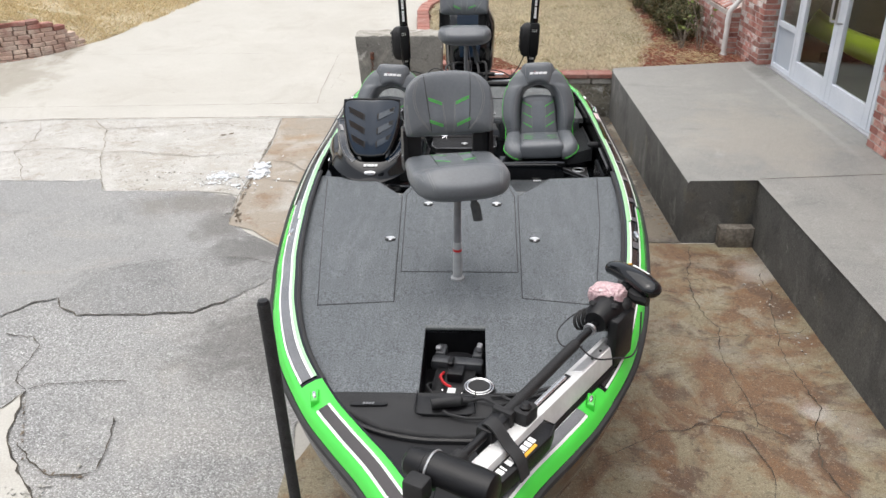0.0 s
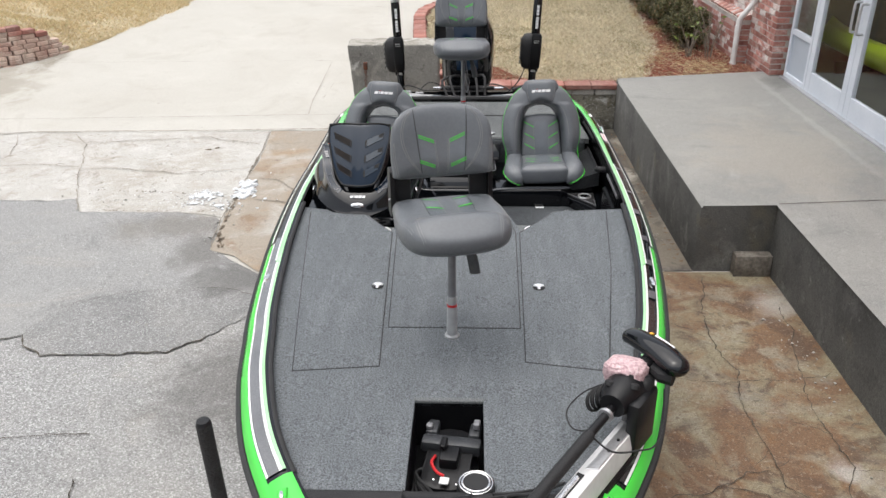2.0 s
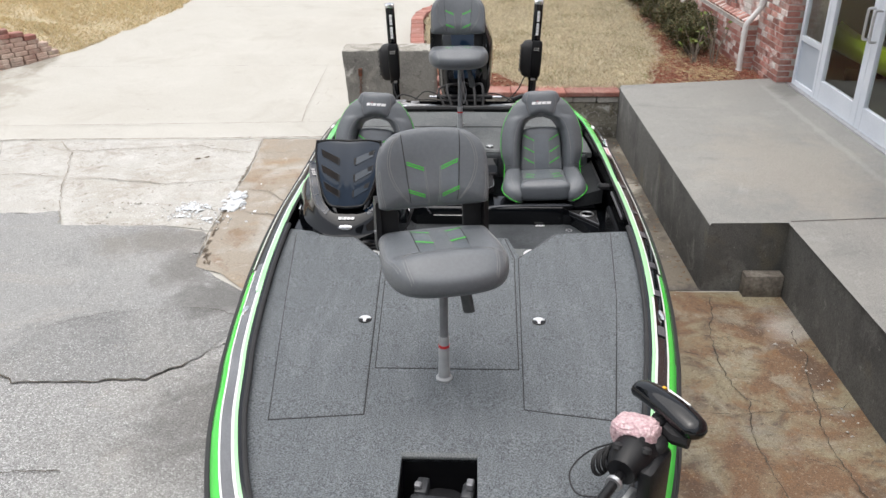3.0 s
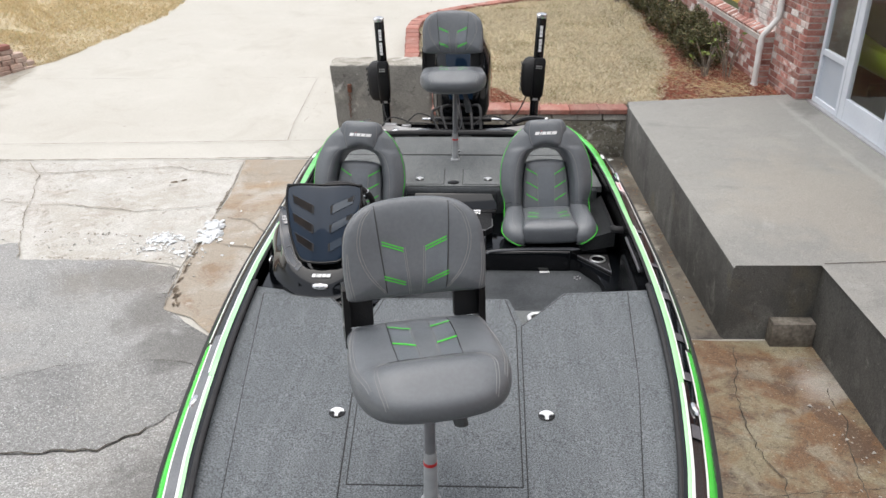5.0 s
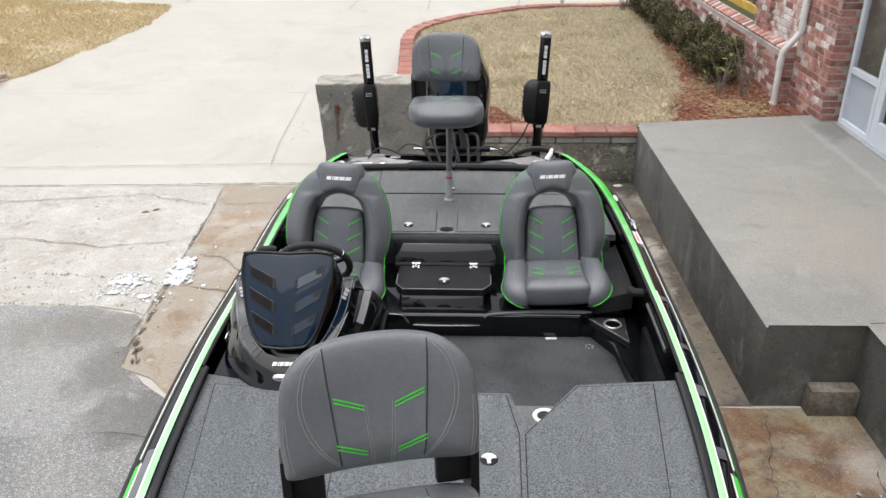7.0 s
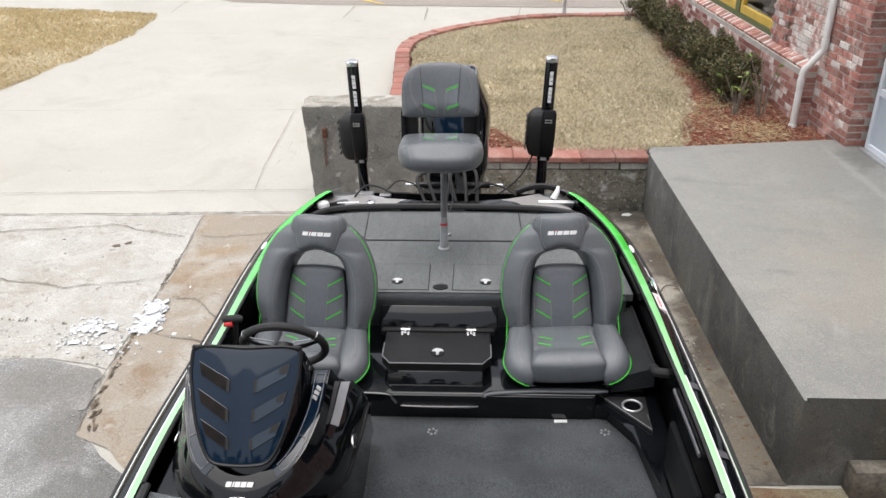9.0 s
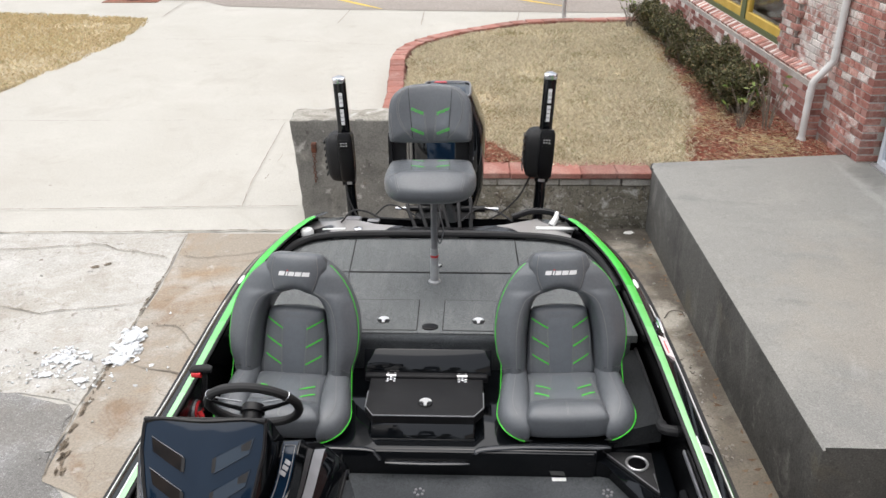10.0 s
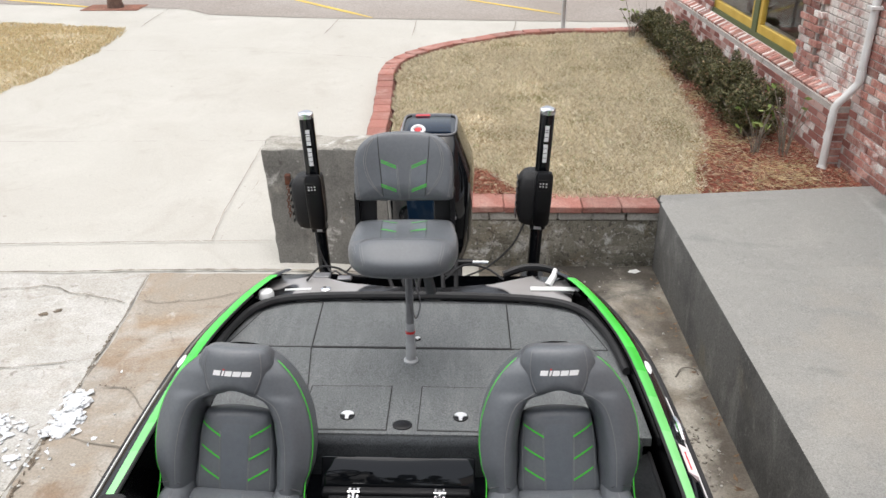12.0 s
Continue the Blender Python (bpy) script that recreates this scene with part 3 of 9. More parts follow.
def pad(outline, front, back, rings=8, edge=2.6):
    """A stuffed pad: outline in its x-z plane, front(x, z) and back(x, z) its thickness to -y and +y, rounded off at the rim."""
    bm = bmesh.new()
    cx, cz = sum(q[0] for q in outline) / len(outline), sum(q[1] for q in outline) / len(outline)
    sides = []
    for sign, f in ((-1, front), (1, back)):
        rows = []
        for i in range(1, rings + 1):
            r = math.sin(math.pi / 2 * i / rings)
            k = (max(0.0, 1 - r ** edge)) ** (1 / edge)
            rows.append([(cx + r * (x - cx), cz + r * (z - cz), k) for x, z in outline])
        sides.append((sign, f, rows))
    rim = None
    for sign, f, rows in sides:
        made = []
        for i, row in enumerate(rows):
            if i == rings - 1 and rim:
                made.append(rim)
            else:
                made.append([bm.verts.new((x, sign * f(x, z) * k, z)) for x, z, k in row])
        rim = made[-1]
        c = bm.verts.new((cx, sign * f(cx, cz), cz))
        n = len(outline)
        for j in range(n):
            bm.faces.new((c, made[0][j], made[0][(j + 1) % n]))
        for r, s in zip(made, made[1:]):
            for j in range(n):
                bm.faces.new((r[j], s[j], s[(j + 1) % n], r[(j + 1) % n]))
    return bm


# ---- ground ----
YS = [-60.0, 6.0, 9.45, 13.1, 14.4, 16.4, 17.6, 200.0]
ZS = [0.0, 0.0, 0.05, 0.28, 0.43, 0.60, 0.64, 0.70]


def ground_z(x, y):
    """The yard falls away gently and the driveway climbs to the street; the lane by the dock lies lower."""
    z = float(np.interp(y, YS, ZS))
    if y < 9.9:
        low = float(np.interp(y, [5.9, 7.2], [0.0, -0.035]))
        k = float(np.interp(x, [-0.9, 0.4], [0.0, 1.0]))
        z = z * (1 - k) + low * k
    return z


def ground_sheet():
    xs = sorted(set([-80, -40, -20, -12, 12, 20, 40, 80] + [round(-10 + 0.5 * i, 3) for i in range(41)] + [-0.9, 0.4]))
    ys = sorted(set([-60, -30, -15, 25, 40, 70, 120, 200] + [round(-8 + 0.5 * i, 3) for i in range(57)] + [5.9, 7.2, 9.45, 9.89, 9.9, 13.1, 14.4, 16.4, 17.6]))
    bm = bmesh.new()
    grid = [[bm.verts.new((x, y, ground_z(x, y))) for x in xs] for y in ys]
    for r, s in zip(grid, grid[1:]):
        for i in range(len(xs) - 1):
            bm.faces.new((r[i], r[i + 1], s[i + 1], s[i]))
    return bm


tagged(thing("ground", ground_sheet(), CONCRETE_DRIVE, "pale sun-bleached concrete driveway climbing to the street", "ground", kind="structure"))


def jag(points, amp=0.03, step=0.15, seed=1, closed=True):
    rnd = random.Random(seed)
    out = []
    k = len(points)
    for i in range(k if closed else k - 1):
        a, b = Vector(points[i]).to_2d(), Vector(points[(i + 1) % k]).to_2d()
        n = max(1, int((b - a).length / step))
        for j in range(n):
            q = a.lerp(b, j / n)
            out.append((q.x + rnd.uniform(-amp, amp), q.y + rnd.uniform(-amp, amp)))
    if not closed:
        out.append(tuple(points[-1]))
    return out


def drape(points, off, bm=None):
    """A thin sheet over the ground inside a plan outline."""
    own = bmesh.new()
    own.faces.new([own.verts.new((x, y, 0)) for x, y in points])
    bmesh.ops.triangulate(own, faces=own.faces[:])
    for y in YS[1:-1] + [5.9, 7.2]:
        bmesh.ops.bisect_plane(own, geom=own.verts[:] + own.edges[:] + own.faces[:], plane_co=(0, y, 0), plane_no=(0, 1, 0))
    for x in (-0.9, 0.4):
        bmesh.ops.bisect_plane(own, geom=own.verts[:] + own.edges[:] + own.faces[:], plane_co=(x, 0, 0), plane_no=(1, 0, 0))
    for v in own.verts:
        v.co.z = ground_z(v.co.x, v.co.y) + off
    return merge(bm, own)


def ribbon(points, width, off, bm=None, seed=1, rough=0.4):
    """A crack: a narrow band of uneven width along a jagged line."""
    bm = bm or bmesh.new()
    rnd = random.Random(seed)
    pts = [Vector(q).to_2d() for q in points]
    row = []
    for i, q in enumerate(pts):
        d = (pts[min(i + 1, len(pts) - 1)] - pts[max(i - 1, 0)])
        n = Vector((-d.y, d.x)).normalized()
        w = width * (1 + rnd.uniform(-rough, rough)) * (0.35 if i in (0, len(pts) - 1) else 1)
        a, b = q + n * w / 2, q - n * w / 2
        row.append((bm.verts.new((a.x, a.y, ground_z(a.x, a.y) + off)), bm.verts.new((b.x, b.y, ground_z(b.x, b.y) + off))))
    for r, s in zip(row, row[1:]):
        bm.faces.new((r[0], r[1], s[1], s[0]))
    return bm


def pavement(name, points, off, material, label, seed=1, amp=0.03):
    return thing(name, drape(jag(points, amp, 0.14, seed), off), material, label, "pavement", kind="structure")


pavement("pavement_asphalt", [(-12, 7.35), (-5.0, 7.31), (-4.15, 7.31), (-3.94, 7.36), (-3.77, 7.04), (-2.82, 7.02), (-2.36, 6.88), (-2.27, 6.3), (-2.05, 6.1), (-1.75, 5.85), (-1.35, 5.2), (-1.15, 4.3), (-1.1, 2.9), (-1.0, 1.5), (-1.0, -6), (-12, -6)], 0.006, ASPHALT_OLD, "worn grey asphalt with coarse stone showing", 3)
PATCH = jag([(-12, 4.0), (-5, 4.35), (-3.58, 4.62), (-3.43, 4.82), (-3.27, 4.90), (-3.18, 4.75), (-2.99, 4.63), (-2.59, 4.64), (-2.15, 4.68), (-1.91, 4.88), (-1.62, 5.3), (-1.8, 5.8), (-2.05, 6.0), (-2.3, 6.3), (-2.38, 6.92), (-2.82, 7.06), (-3.77, 7.07), (-3.94, 7.37), (-4.15, 7.32), (-5.0, 7.33), (-12, 7.38)], 0.018, 0.06, 5)
thing("pavement_patch", drape(PATCH, 0.012), ASPHALT_PATCH, "smoother asphalt repair patch", "pavement", kind="structure")
LENS = jag([(-3.27, 4.91), (-3.18, 4.76), (-2.99, 4.64), (-2.59, 4.65), (-2.15, 4.69), (-1.91, 4.89), (-1.66, 5.3), (-1.69, 5.46), (-1.89, 5.58), (-2.27, 5.61), (-2.78, 5.52), (-3.06, 5.38), (-3.23, 5.13)], 0.02, 0.05, 6)
thing("pavement_lens", drape(LENS, 0.015), ASPHALT_DARK, "darker coarse lens of asphalt between cracks", "pavement", kind="structure")
pavement("pavement_slab", [(-12, 9.40), (-2.43, 9.43), (-2.37, 8.6), (-2.36, 6.95), (-2.82, 7.06), (-3.77, 7.06), (-3.94, 7.37), (-4.15, 7.33), (-5.0, 7.35), (-12, 7.4)], 0.007, CONCRETE_WHITE, "broken whitish weathered concrete strip", 7, 0.015)
pavement("pavement_tan", [(-2.41, 9.43), (-1.2, 9.43), (0.3, 9.43), (0.3, 5.95), (-1.2, 5.3), (-1.7, 5.8), (-2.05, 6.15), (-2.28, 6.28), (-2.34, 7.0), (-2.34, 8.6)], 0.009, CONCRETE_TAN, "tan concrete slab with rust stains beside the boat", 9, 0.012)
pavement("pavement_rust", [(-1.1, 2.95), (-0.5, 4.5), (0.3, 5.88), (2.41, 5.88), (2.41, -6), (-0.9, -6)], 0.010, CONCRETE_RUST, "rust-stained concrete pad beside the dock", 11, 0.01)
pavement("pavement_lane", [(0.32, 5.9), (1.82, 5.9), (1.82, 9.74), (0.32, 9.74)], 0.008, CONCRETE_LANE, "dirty damp concrete lane along the dock", 12, 0.004)
CORNER = jag([(-12, 3.2), (-3.6, 3.36), (-3.0, 3.51), (-2.93, 3.69), (-2.87, 3.45), (-2.78, 3.17), (-2.6, 2.96), (-2.41, 2.75), (-2.28, 2.3), (-2.3, -6), (-12, -6)], 0.015, 0.06, 13)
thing("pavement_corner", drape(CORNER, 0.014), CONCRETE_DRIVE, "broken pale concrete corner", "pavement", kind="structure")
thing("road", drape([(-80, 20.5), (-8.6, 19.2), (-4.83, 18.58), (-4.26, 18.0), (-2.3, 17.65), (1.54, 17.35), (3.5, 17.25), (80, 16.8), (80, 60), (-80, 60)], 0.006), STREET, "faded pinkish asphalt street", "road", kind="structure")
stripes = bmesh.new()
for a, b in (((-3.9, 20.6), (-1.35, 17.65)), ((-0.2, 20.0), (1.94, 17.89)), ((-8.9, 19.75), (-6.6, 18.75))):
    ribbon([Vector(a).lerp(Vector(b), k / 6) for k in range(7)], 0.11, 0.012, stripes, rough=0.05)
ribbon([(-30 + 3 * k, 20.35 - 0.065 * (3 * k - 22)) for k in range(18)], 0.11, 0.012, stripes, rough=0.05)
thing("road_marking", stripes, YELLOW, "faded yellow parking lines painted on asphalt", "road marking", kind="structure")


def fissure(bm, points, width, seed, off=0.018, amp=0.022, gap=0.12, fixed=False):
    """A crack that wanders, swells, thins out and breaks off in places."""
    rnd = random.Random(seed)
    line_ = list(points) if fixed else jag(jag(points, amp, 0.13, seed, False), amp * 0.45, 0.04, seed + 500, False)
    run = []
    for k, q in enumerate(line_):
        thin = 0.5 + 0.5 * noise.noise(Vector((q[0] * 2.3, q[1] * 2.3, seed)))
        if thin < gap:
            if len(run) > 2:
                ribbon(run, width * 0.8, off, bm, seed + k, 0.6)
            run = []
        else:
            run.append(q)
    if len(run) > 2:
        ribbon(run, width, off, bm, seed, 0.6)
    return bm


cracks = bmesh.new()
fissure(cracks, [q for q in PATCH if -4.9 < q[0] < -1.9 and q[1] < 4.97], 0.010, 21, fixed=True, gap=0.05)
fissure(cracks, [(-3.28, 4.92), (-3.23, 5.13), (-3.06, 5.38), (-2.78, 5.52), (-2.27, 5.61), (-1.89, 5.58), (-1.69, 5.46)], 0.004, 22, gap=0.35)
fissure(cracks, [(-3.44, 4.35), (-3.21, 4.34), (-3.09, 4.22), (-3.07, 4.06), (-3.07, 3.9), (-3.0, 3.76), (-2.93, 3.70)], 0.007, 23, gap=0.05)
fissure(cracks, [(-2.93, 3.70), (-2.8, 3.75), (-2.54, 3.79), (-2.3, 3.8)], 0.006, 24)
fissure(cracks, [q for q in CORNER if -4.2 < q[0] < -2.3 and q[1] > 2.5], 0.012, 25, fixed=True, gap=0.0)
fissure(cracks, [(-2.75, 3.21), (-2.55, 3.01), (-2.42, 2.93), (-2.26, 2.92), (-2.18, 2.94)], 0.009, 26, gap=0.0)
fissure(cracks, [(-2.18, 2.94), (-2.2, 3.18), (-2.25, 3.43)], 0.008, 27)
thing("pavement_crack", cracks, CRACK, "dark jagged cracks in the asphalt", "crack", kind="stuff")
pale = bmesh.new()
fissure(pale, [(-9, 9.0), (-6.0, 9.26), (-5.43, 9.39), (-4.37, 9.42), (-3.35, 9.44), (-2.0, 9.48), (-0.6, 9.47)], 0.017, 51, amp=0.008, gap=0.0)
fissure(pale, [(-6.4, 8.0), (-5.44, 8.19), (-5.11, 8.29), (-4.72, 8.29), (-4.31, 8.23), (-3.76, 8.18), (-3.4, 8.12), (-3.11, 8.04), (-2.82, 8.1), (-2.49, 8.17)], 0.009, 52, gap=0.0)
fissure(pale, [(-4.8, 9.32), (-4.51, 8.93), (-4.3, 8.35), (-4.12, 7.82), (-3.81, 7.08)], 0.008, 53, gap=0.05)
fissure(pale, [(-5.5, 9.32), (-5.31, 8.87), (-5.23, 8.46), (-5.27, 8.15), (-5.01, 7.82), (-4.76, 7.34)], 0.007, 54, gap=0.05)
fissure(pale, [(-4.54, 8.99), (-3.76, 9.11), (-3.2, 9.2), (-2.93, 9.11), (-2.44, 8.94)], 0.009, 55)
fissure(pale, [(-2.42, 9.42), (-2.36, 8.56), (-2.36, 8.02), (-2.35, 7.16), (-2.36, 6.91), (-2.28, 6.3)], 0.009, 56, amp=0.012, gap=0.0)
fissure(pale, [(-2.21, 7.39), (-2.06, 7.34), (-1.87, 7.29), (-1.6, 7.2)], 0.010, 57)
fissure(pale, [(-2.21, 7.87), (-2.04, 7.85), (-1.88, 7.71), (-1.7, 7.5)], 0.008, 58)
fissure(pale, [(-2.3, 8.95), (-2.0, 8.98), (-1.6, 9.1)], 0.006, 59)
fissure(pale, [(-6.3, 9.83), (-4.1, 9.90), (-2.0, 9.97), (-1.5, 9.98)], 0.007, 60, amp=0.004)
fissure(pale, [(-2.05, 9.97), (-2.08, 10.5), (-2.06, 12.2)], 0.006, 61, amp=0.004, gap=0.4)
fissure(pale, [(-1.98, 9.97), (-1.95, 10.6), (-1.85, 11.7)], 0.005, 62, amp=0.006, gap=0.4)
fissure(pale, [(-6.3, 12.25), (-3.5, 12.28), (-1.2, 12.3)], 0.005, 63, amp=0.004, gap=0.35)
fissure(pale, [(-5.5, 15.6), (-3, 15.55), (-0.8, 15.2)], 0.006, 64, amp=0.006, gap=0.3)
fissure(pale, [(-6.95, 11.2), (-6.5, 11.9), (-6.3, 12.6)], 0.010, 65)
for x0, y0, x1, y1 in ((-5.09, 16.96, -5.15, 18.58), (-1.98, 16.45, -1.9, 17.55), (-0.58, 16.33, -0.57, 17.4), (1.0, 16.45, 1.1, 17.3)):
    fissure(pale, [(x0, y0), (x1, y1)], 0.012, 66, amp=0.004)
thing("slab_joint", pale, JOINT, "dirty joints and hairline cracks between concrete slabs", "crack", kind="stuff")
rusty = bmesh.new()
fissure(rusty, [(1.86, 5.8), (1.71, 5.26), (1.68, 4.89), (1.72, 4.46), (1.66, 4.17), (1.68, 3.83), (1.67, 3.41), (1.81, 3.25), (1.94, 3.25)], 0.0055, 81, gap=0.0)
fissure(rusty, [(1.66, 3.52), (1.5, 3.49), (1.34, 3.4), (1.21, 3.35), (1.05, 3.34), (0.84, 3.16), (0.66, 3.08)], 0.0050, 82, gap=0.0)
fissure(rusty, [(1.21, 4.41), (1.43, 4.37), (1.68, 4.34), (1.85, 4.39), (2.12, 4.39)], 0.004, 83)
fissure(rusty, [(2.3, 5.3), (2.27, 4.99), (2.12, 4.39), (2.07, 4.09), (2.11, 3.83), (2.1, 3.56), (1.97, 3.27), (1.92, 3.05), (1.94, 2.8), (1.9, 2.0)], 0.0060, 84, gap=0.0)
fissure(rusty, [(1.33, 3.39), (1.56, 3.33), (1.6, 3.13), (1.61, 2.99), (1.5, 2.5)], 0.0050, 85, gap=0.0)
for k, (x0, y0, x1, y1) in enumerate(((1.65, 3.72, 1.53, 3.55), (1.56, 3.33, 1.67, 3.41), (1.79, 3.67, 1.67, 3.55), (2.12, 4.39, 2.38, 4.5), (2.08, 3.55, 2.35, 3.5), (1.68, 4.89, 1.4, 5.1), (2.11, 3.83, 1.9, 3.95))):
    fissure(rusty, [(x0, y0), ((x0 + x1) / 2 + 0.02, (y0 + y1) / 2), (x1, y1)], 0.0035, 86 + k)
thing("pad_crack", rusty, CRACK, "branching cracks in the rusty concrete pad", "crack", kind="stuff")


def dirt(name, spots, material, label, off=0.0165):
    bm = bmesh.new()
    for i, (x, y, rx, ry, turn) in enumerate(spots):
        c_, s_ = math.cos(radians(turn)), math.sin(radians(turn))
        ring_ = []
        for k in range(26):
            a = 2 * math.pi * k / 26
            r = 1 + 0.55 * noise.noise(Vector((1.6 * math.cos(a), 1.6 * math.sin(a), i * 3.1))) + 0.3 * noise.noise(Vector((5 * math.cos(a), 5 * math.sin(a), i * 2.3)))
            u, v = rx * r * math.cos(a), ry * r * math.sin(a)
            ring_.append((x + u * c_ - v * s_, y + u * s_ + v * c_))
        drape(ring_, off, bm)
    return thing(name, bm, material, label, "dirt", kind="stuff")


DIRT = surface("packed_brown_dirt", (0.14, 0.11, 0.08), [((0.22, 0.18, 0.135), 9.0, 0.45, 0.62, 0.8, 8, 0.5), ((0.07, 0.055, 0.042), 14.0, 0.52, 0.64, 0.7, 7, 0.4)], grain=0.35, grain_scale=120, bump=0.8, bump_scale=80)
rnd = random.Random(19)
crumbs = []
for x0, y0, x1, y1, n, s in ((-2.37, 8.62, -2.36, 7.85, 34, 0.020), (-2.33, 7.40, -2.29, 6.55, 40, 0.020), (-2.29, 6.6, -2.2, 6.3, 16, 0.030), (-2.24, 7.90, -1.95, 7.86, 10, 0.012), (-3.7, 7.09, -2.5, 7.06, 30, 0.012), (-2.92, 3.66, -2.6, 2.98, 22, 0.012), (-2.5, 2.95, -2.2, 2.90, 12, 0.016), (-3.9, 7.6, -2.7, 7.5, 20, 0.014)):
    for _ in range(n):
        u = rnd.random()
        crumbs.append((x0 + (x1 - x0) * u + rnd.gauss(0, s * 0.35), y0 + (y1 - y0) * u + rnd.gauss(0, s * 0.35), s * rnd.uniform(0.15, 0.55), s * rnd.uniform(0.3, 1.3), rnd.uniform(-25, 25)))
dirt("joint_dirt", crumbs, DIRT, "dark brown dirt packed along the slab joint")
dirt("stain", [(-3.0, 8.78, 0.04, 0.022, 10), (-2.92, 8.83, 0.035, 0.02, 40), (-3.52, 8.9, 0.016, 0.010, 0)], DIRT, "small dark stains pitted into the old concrete", 0.0115)
loose = bmesh.new()
rnd = random.Random(77)
for k in range(330):
    zone = rnd.choice(((-3.2, 7.35, 0.7, 0.25), (-3.2, 7.35, 0.7, 0.25), (-2.32, 7.2, 0.12, 0.8), (-2.3, 3.0, 0.5, 0.4), (-2.6, 5.0, 1.0, 0.8), (2.25, 4.6, 0.12, 0.9), (-3.6, 8.6, 1.4, 0.5), (-2.45, 2.8, 0.12, 0.08), (1.55, 8.0, 0.25, 1.4), (1.2, 9.3, 0.4, 0.25)))
    x, y = rnd.gauss(zone[0], zone[2] * 0.6), rnd.gauss(zone[1], zone[3] * 0.6)
    if x > 2.4 or abs(x + 0.134) < 1.15:
        continue
    own = bmesh.new()
    s = rnd.uniform(0.004, 0.012) * (1.4 if rnd.random() < 0.1 else 1)
    for _ in range(9):
        own.verts.new((rnd.uniform(-s, s), rnd.uniform(-s, s), rnd.uniform(-s * 0.5, s * 0.5)))
    bmesh.ops.convex_hull(own, input=own.verts[:])
    merge(loose, moved(own, pose(x, y, ground_z(x, y) + 0.014 + s * 0.3, 0, 0, rnd.uniform(0, 360))))
thing("gravel", loose, BLOCK, "loose chips of stone and concrete on the pavement", "gravel", kind="stuff")


# ---- crumbled ice beside the slab joint ----
def rubble():
    rnd = random.Random(4)
    bm = bmesh.new()
    for cx, cy, sx, sy, n, size, high in ((-2.29, 7.68, 0.045, 0.075, 46, 0.050, 0.022), (-2.27, 7.52, 0.05, 0.06, 40, 0.042, 0.016), (-2.30, 7.43, 0.05, 0.04, 30, 0.035, 0.010), (-2.66, 7.44, 0.07, 0.06, 50, 0.030, 0.008), (-2.45, 7.20, 0.10, 0.07, 46, 0.020, 0.004), (-2.70, 7.24, 0.10, 0.05, 40, 0.018, 0.003), (-2.9, 7.35, 0.22, 0.10, 60, 0.012, 0.0), (-2.1, 7.5, 0.16, 0.25, 12, 0.020, 0.0), (-3.3, 7.35, 0.25, 0.15, 24, 0.010, 0.0)):
        for _ in range(int(n * (1.8 if high > 0.007 else 0.7))):
            dx, dy = rnd.gauss(0, sx), rnd.gauss(0, sy)
            x, y = cx + dx, cy + dy
            s = size * rnd.uniform(0.35, 1.0)
            own = bmesh.new()
            for _ in range(11):
                own.verts.new((rnd.uniform(-s, s), rnd.uniform(-s, s) * 0.8, rnd.uniform(-0.32, 0.32) * s))
            bmesh.ops.convex_hull(own, input=own.verts[:])
            near = math.exp(-((dx / (1.2 * sx)) ** 2 + (dy / (1.2 * sy)) ** 2))
            moved(own, pose(x, y, ground_z(x, y) + 0.013 + s * 0.12 + high * near * rnd.uniform(0.3, 1), rnd.uniform(-18, 18), rnd.uniform(-18, 18), rnd.uniform(0, 360)))
            bm = merge(bm, own)
    return bm


ICE = mat("crumbled_ice", (0.70, 0.72, 0.74), 0.35, color2=(0.52, 0.53, 0.54), scale=24.0, fine=0.15, fine_scale=150, bump=0.5, bump_scale=90)
slush = bmesh.new()
for k, (x, y, rx, ry) in enumerate(((-2.29, 7.60, 0.075, 0.17), (-2.30, 7.44, 0.07, 0.06), (-2.66, 7.43, 0.10, 0.07), (-2.46, 7.19, 0.08, 0.045), (-2.72, 7.25, 0.07, 0.04))):
    ring_ = []
    for q in range(30):
        a = 2 * math.pi * q / 30
        r = 1 + 0.4 * noise.noise(Vector((2 * math.cos(a), 2 * math.sin(a), k * 3.3))) + 0.35 * noise.noise(Vector((6 * math.cos(a), 6 * math.sin(a), k * 1.7)))
        ring_.append((x + 0.6 * rx * r * math.cos(a), y + 0.6 * ry * r * math.sin(a)))
    drape(ring_, 0.020, slush)
thing("ice_slush", slush, ICE, "thin sheet of melting white ice on the concrete", "ice", kind="stuff")
thing("ice_rubble", rubble(), ICE, "melting crumbled white ice lying on the slab joint", "ice", kind="stuff")


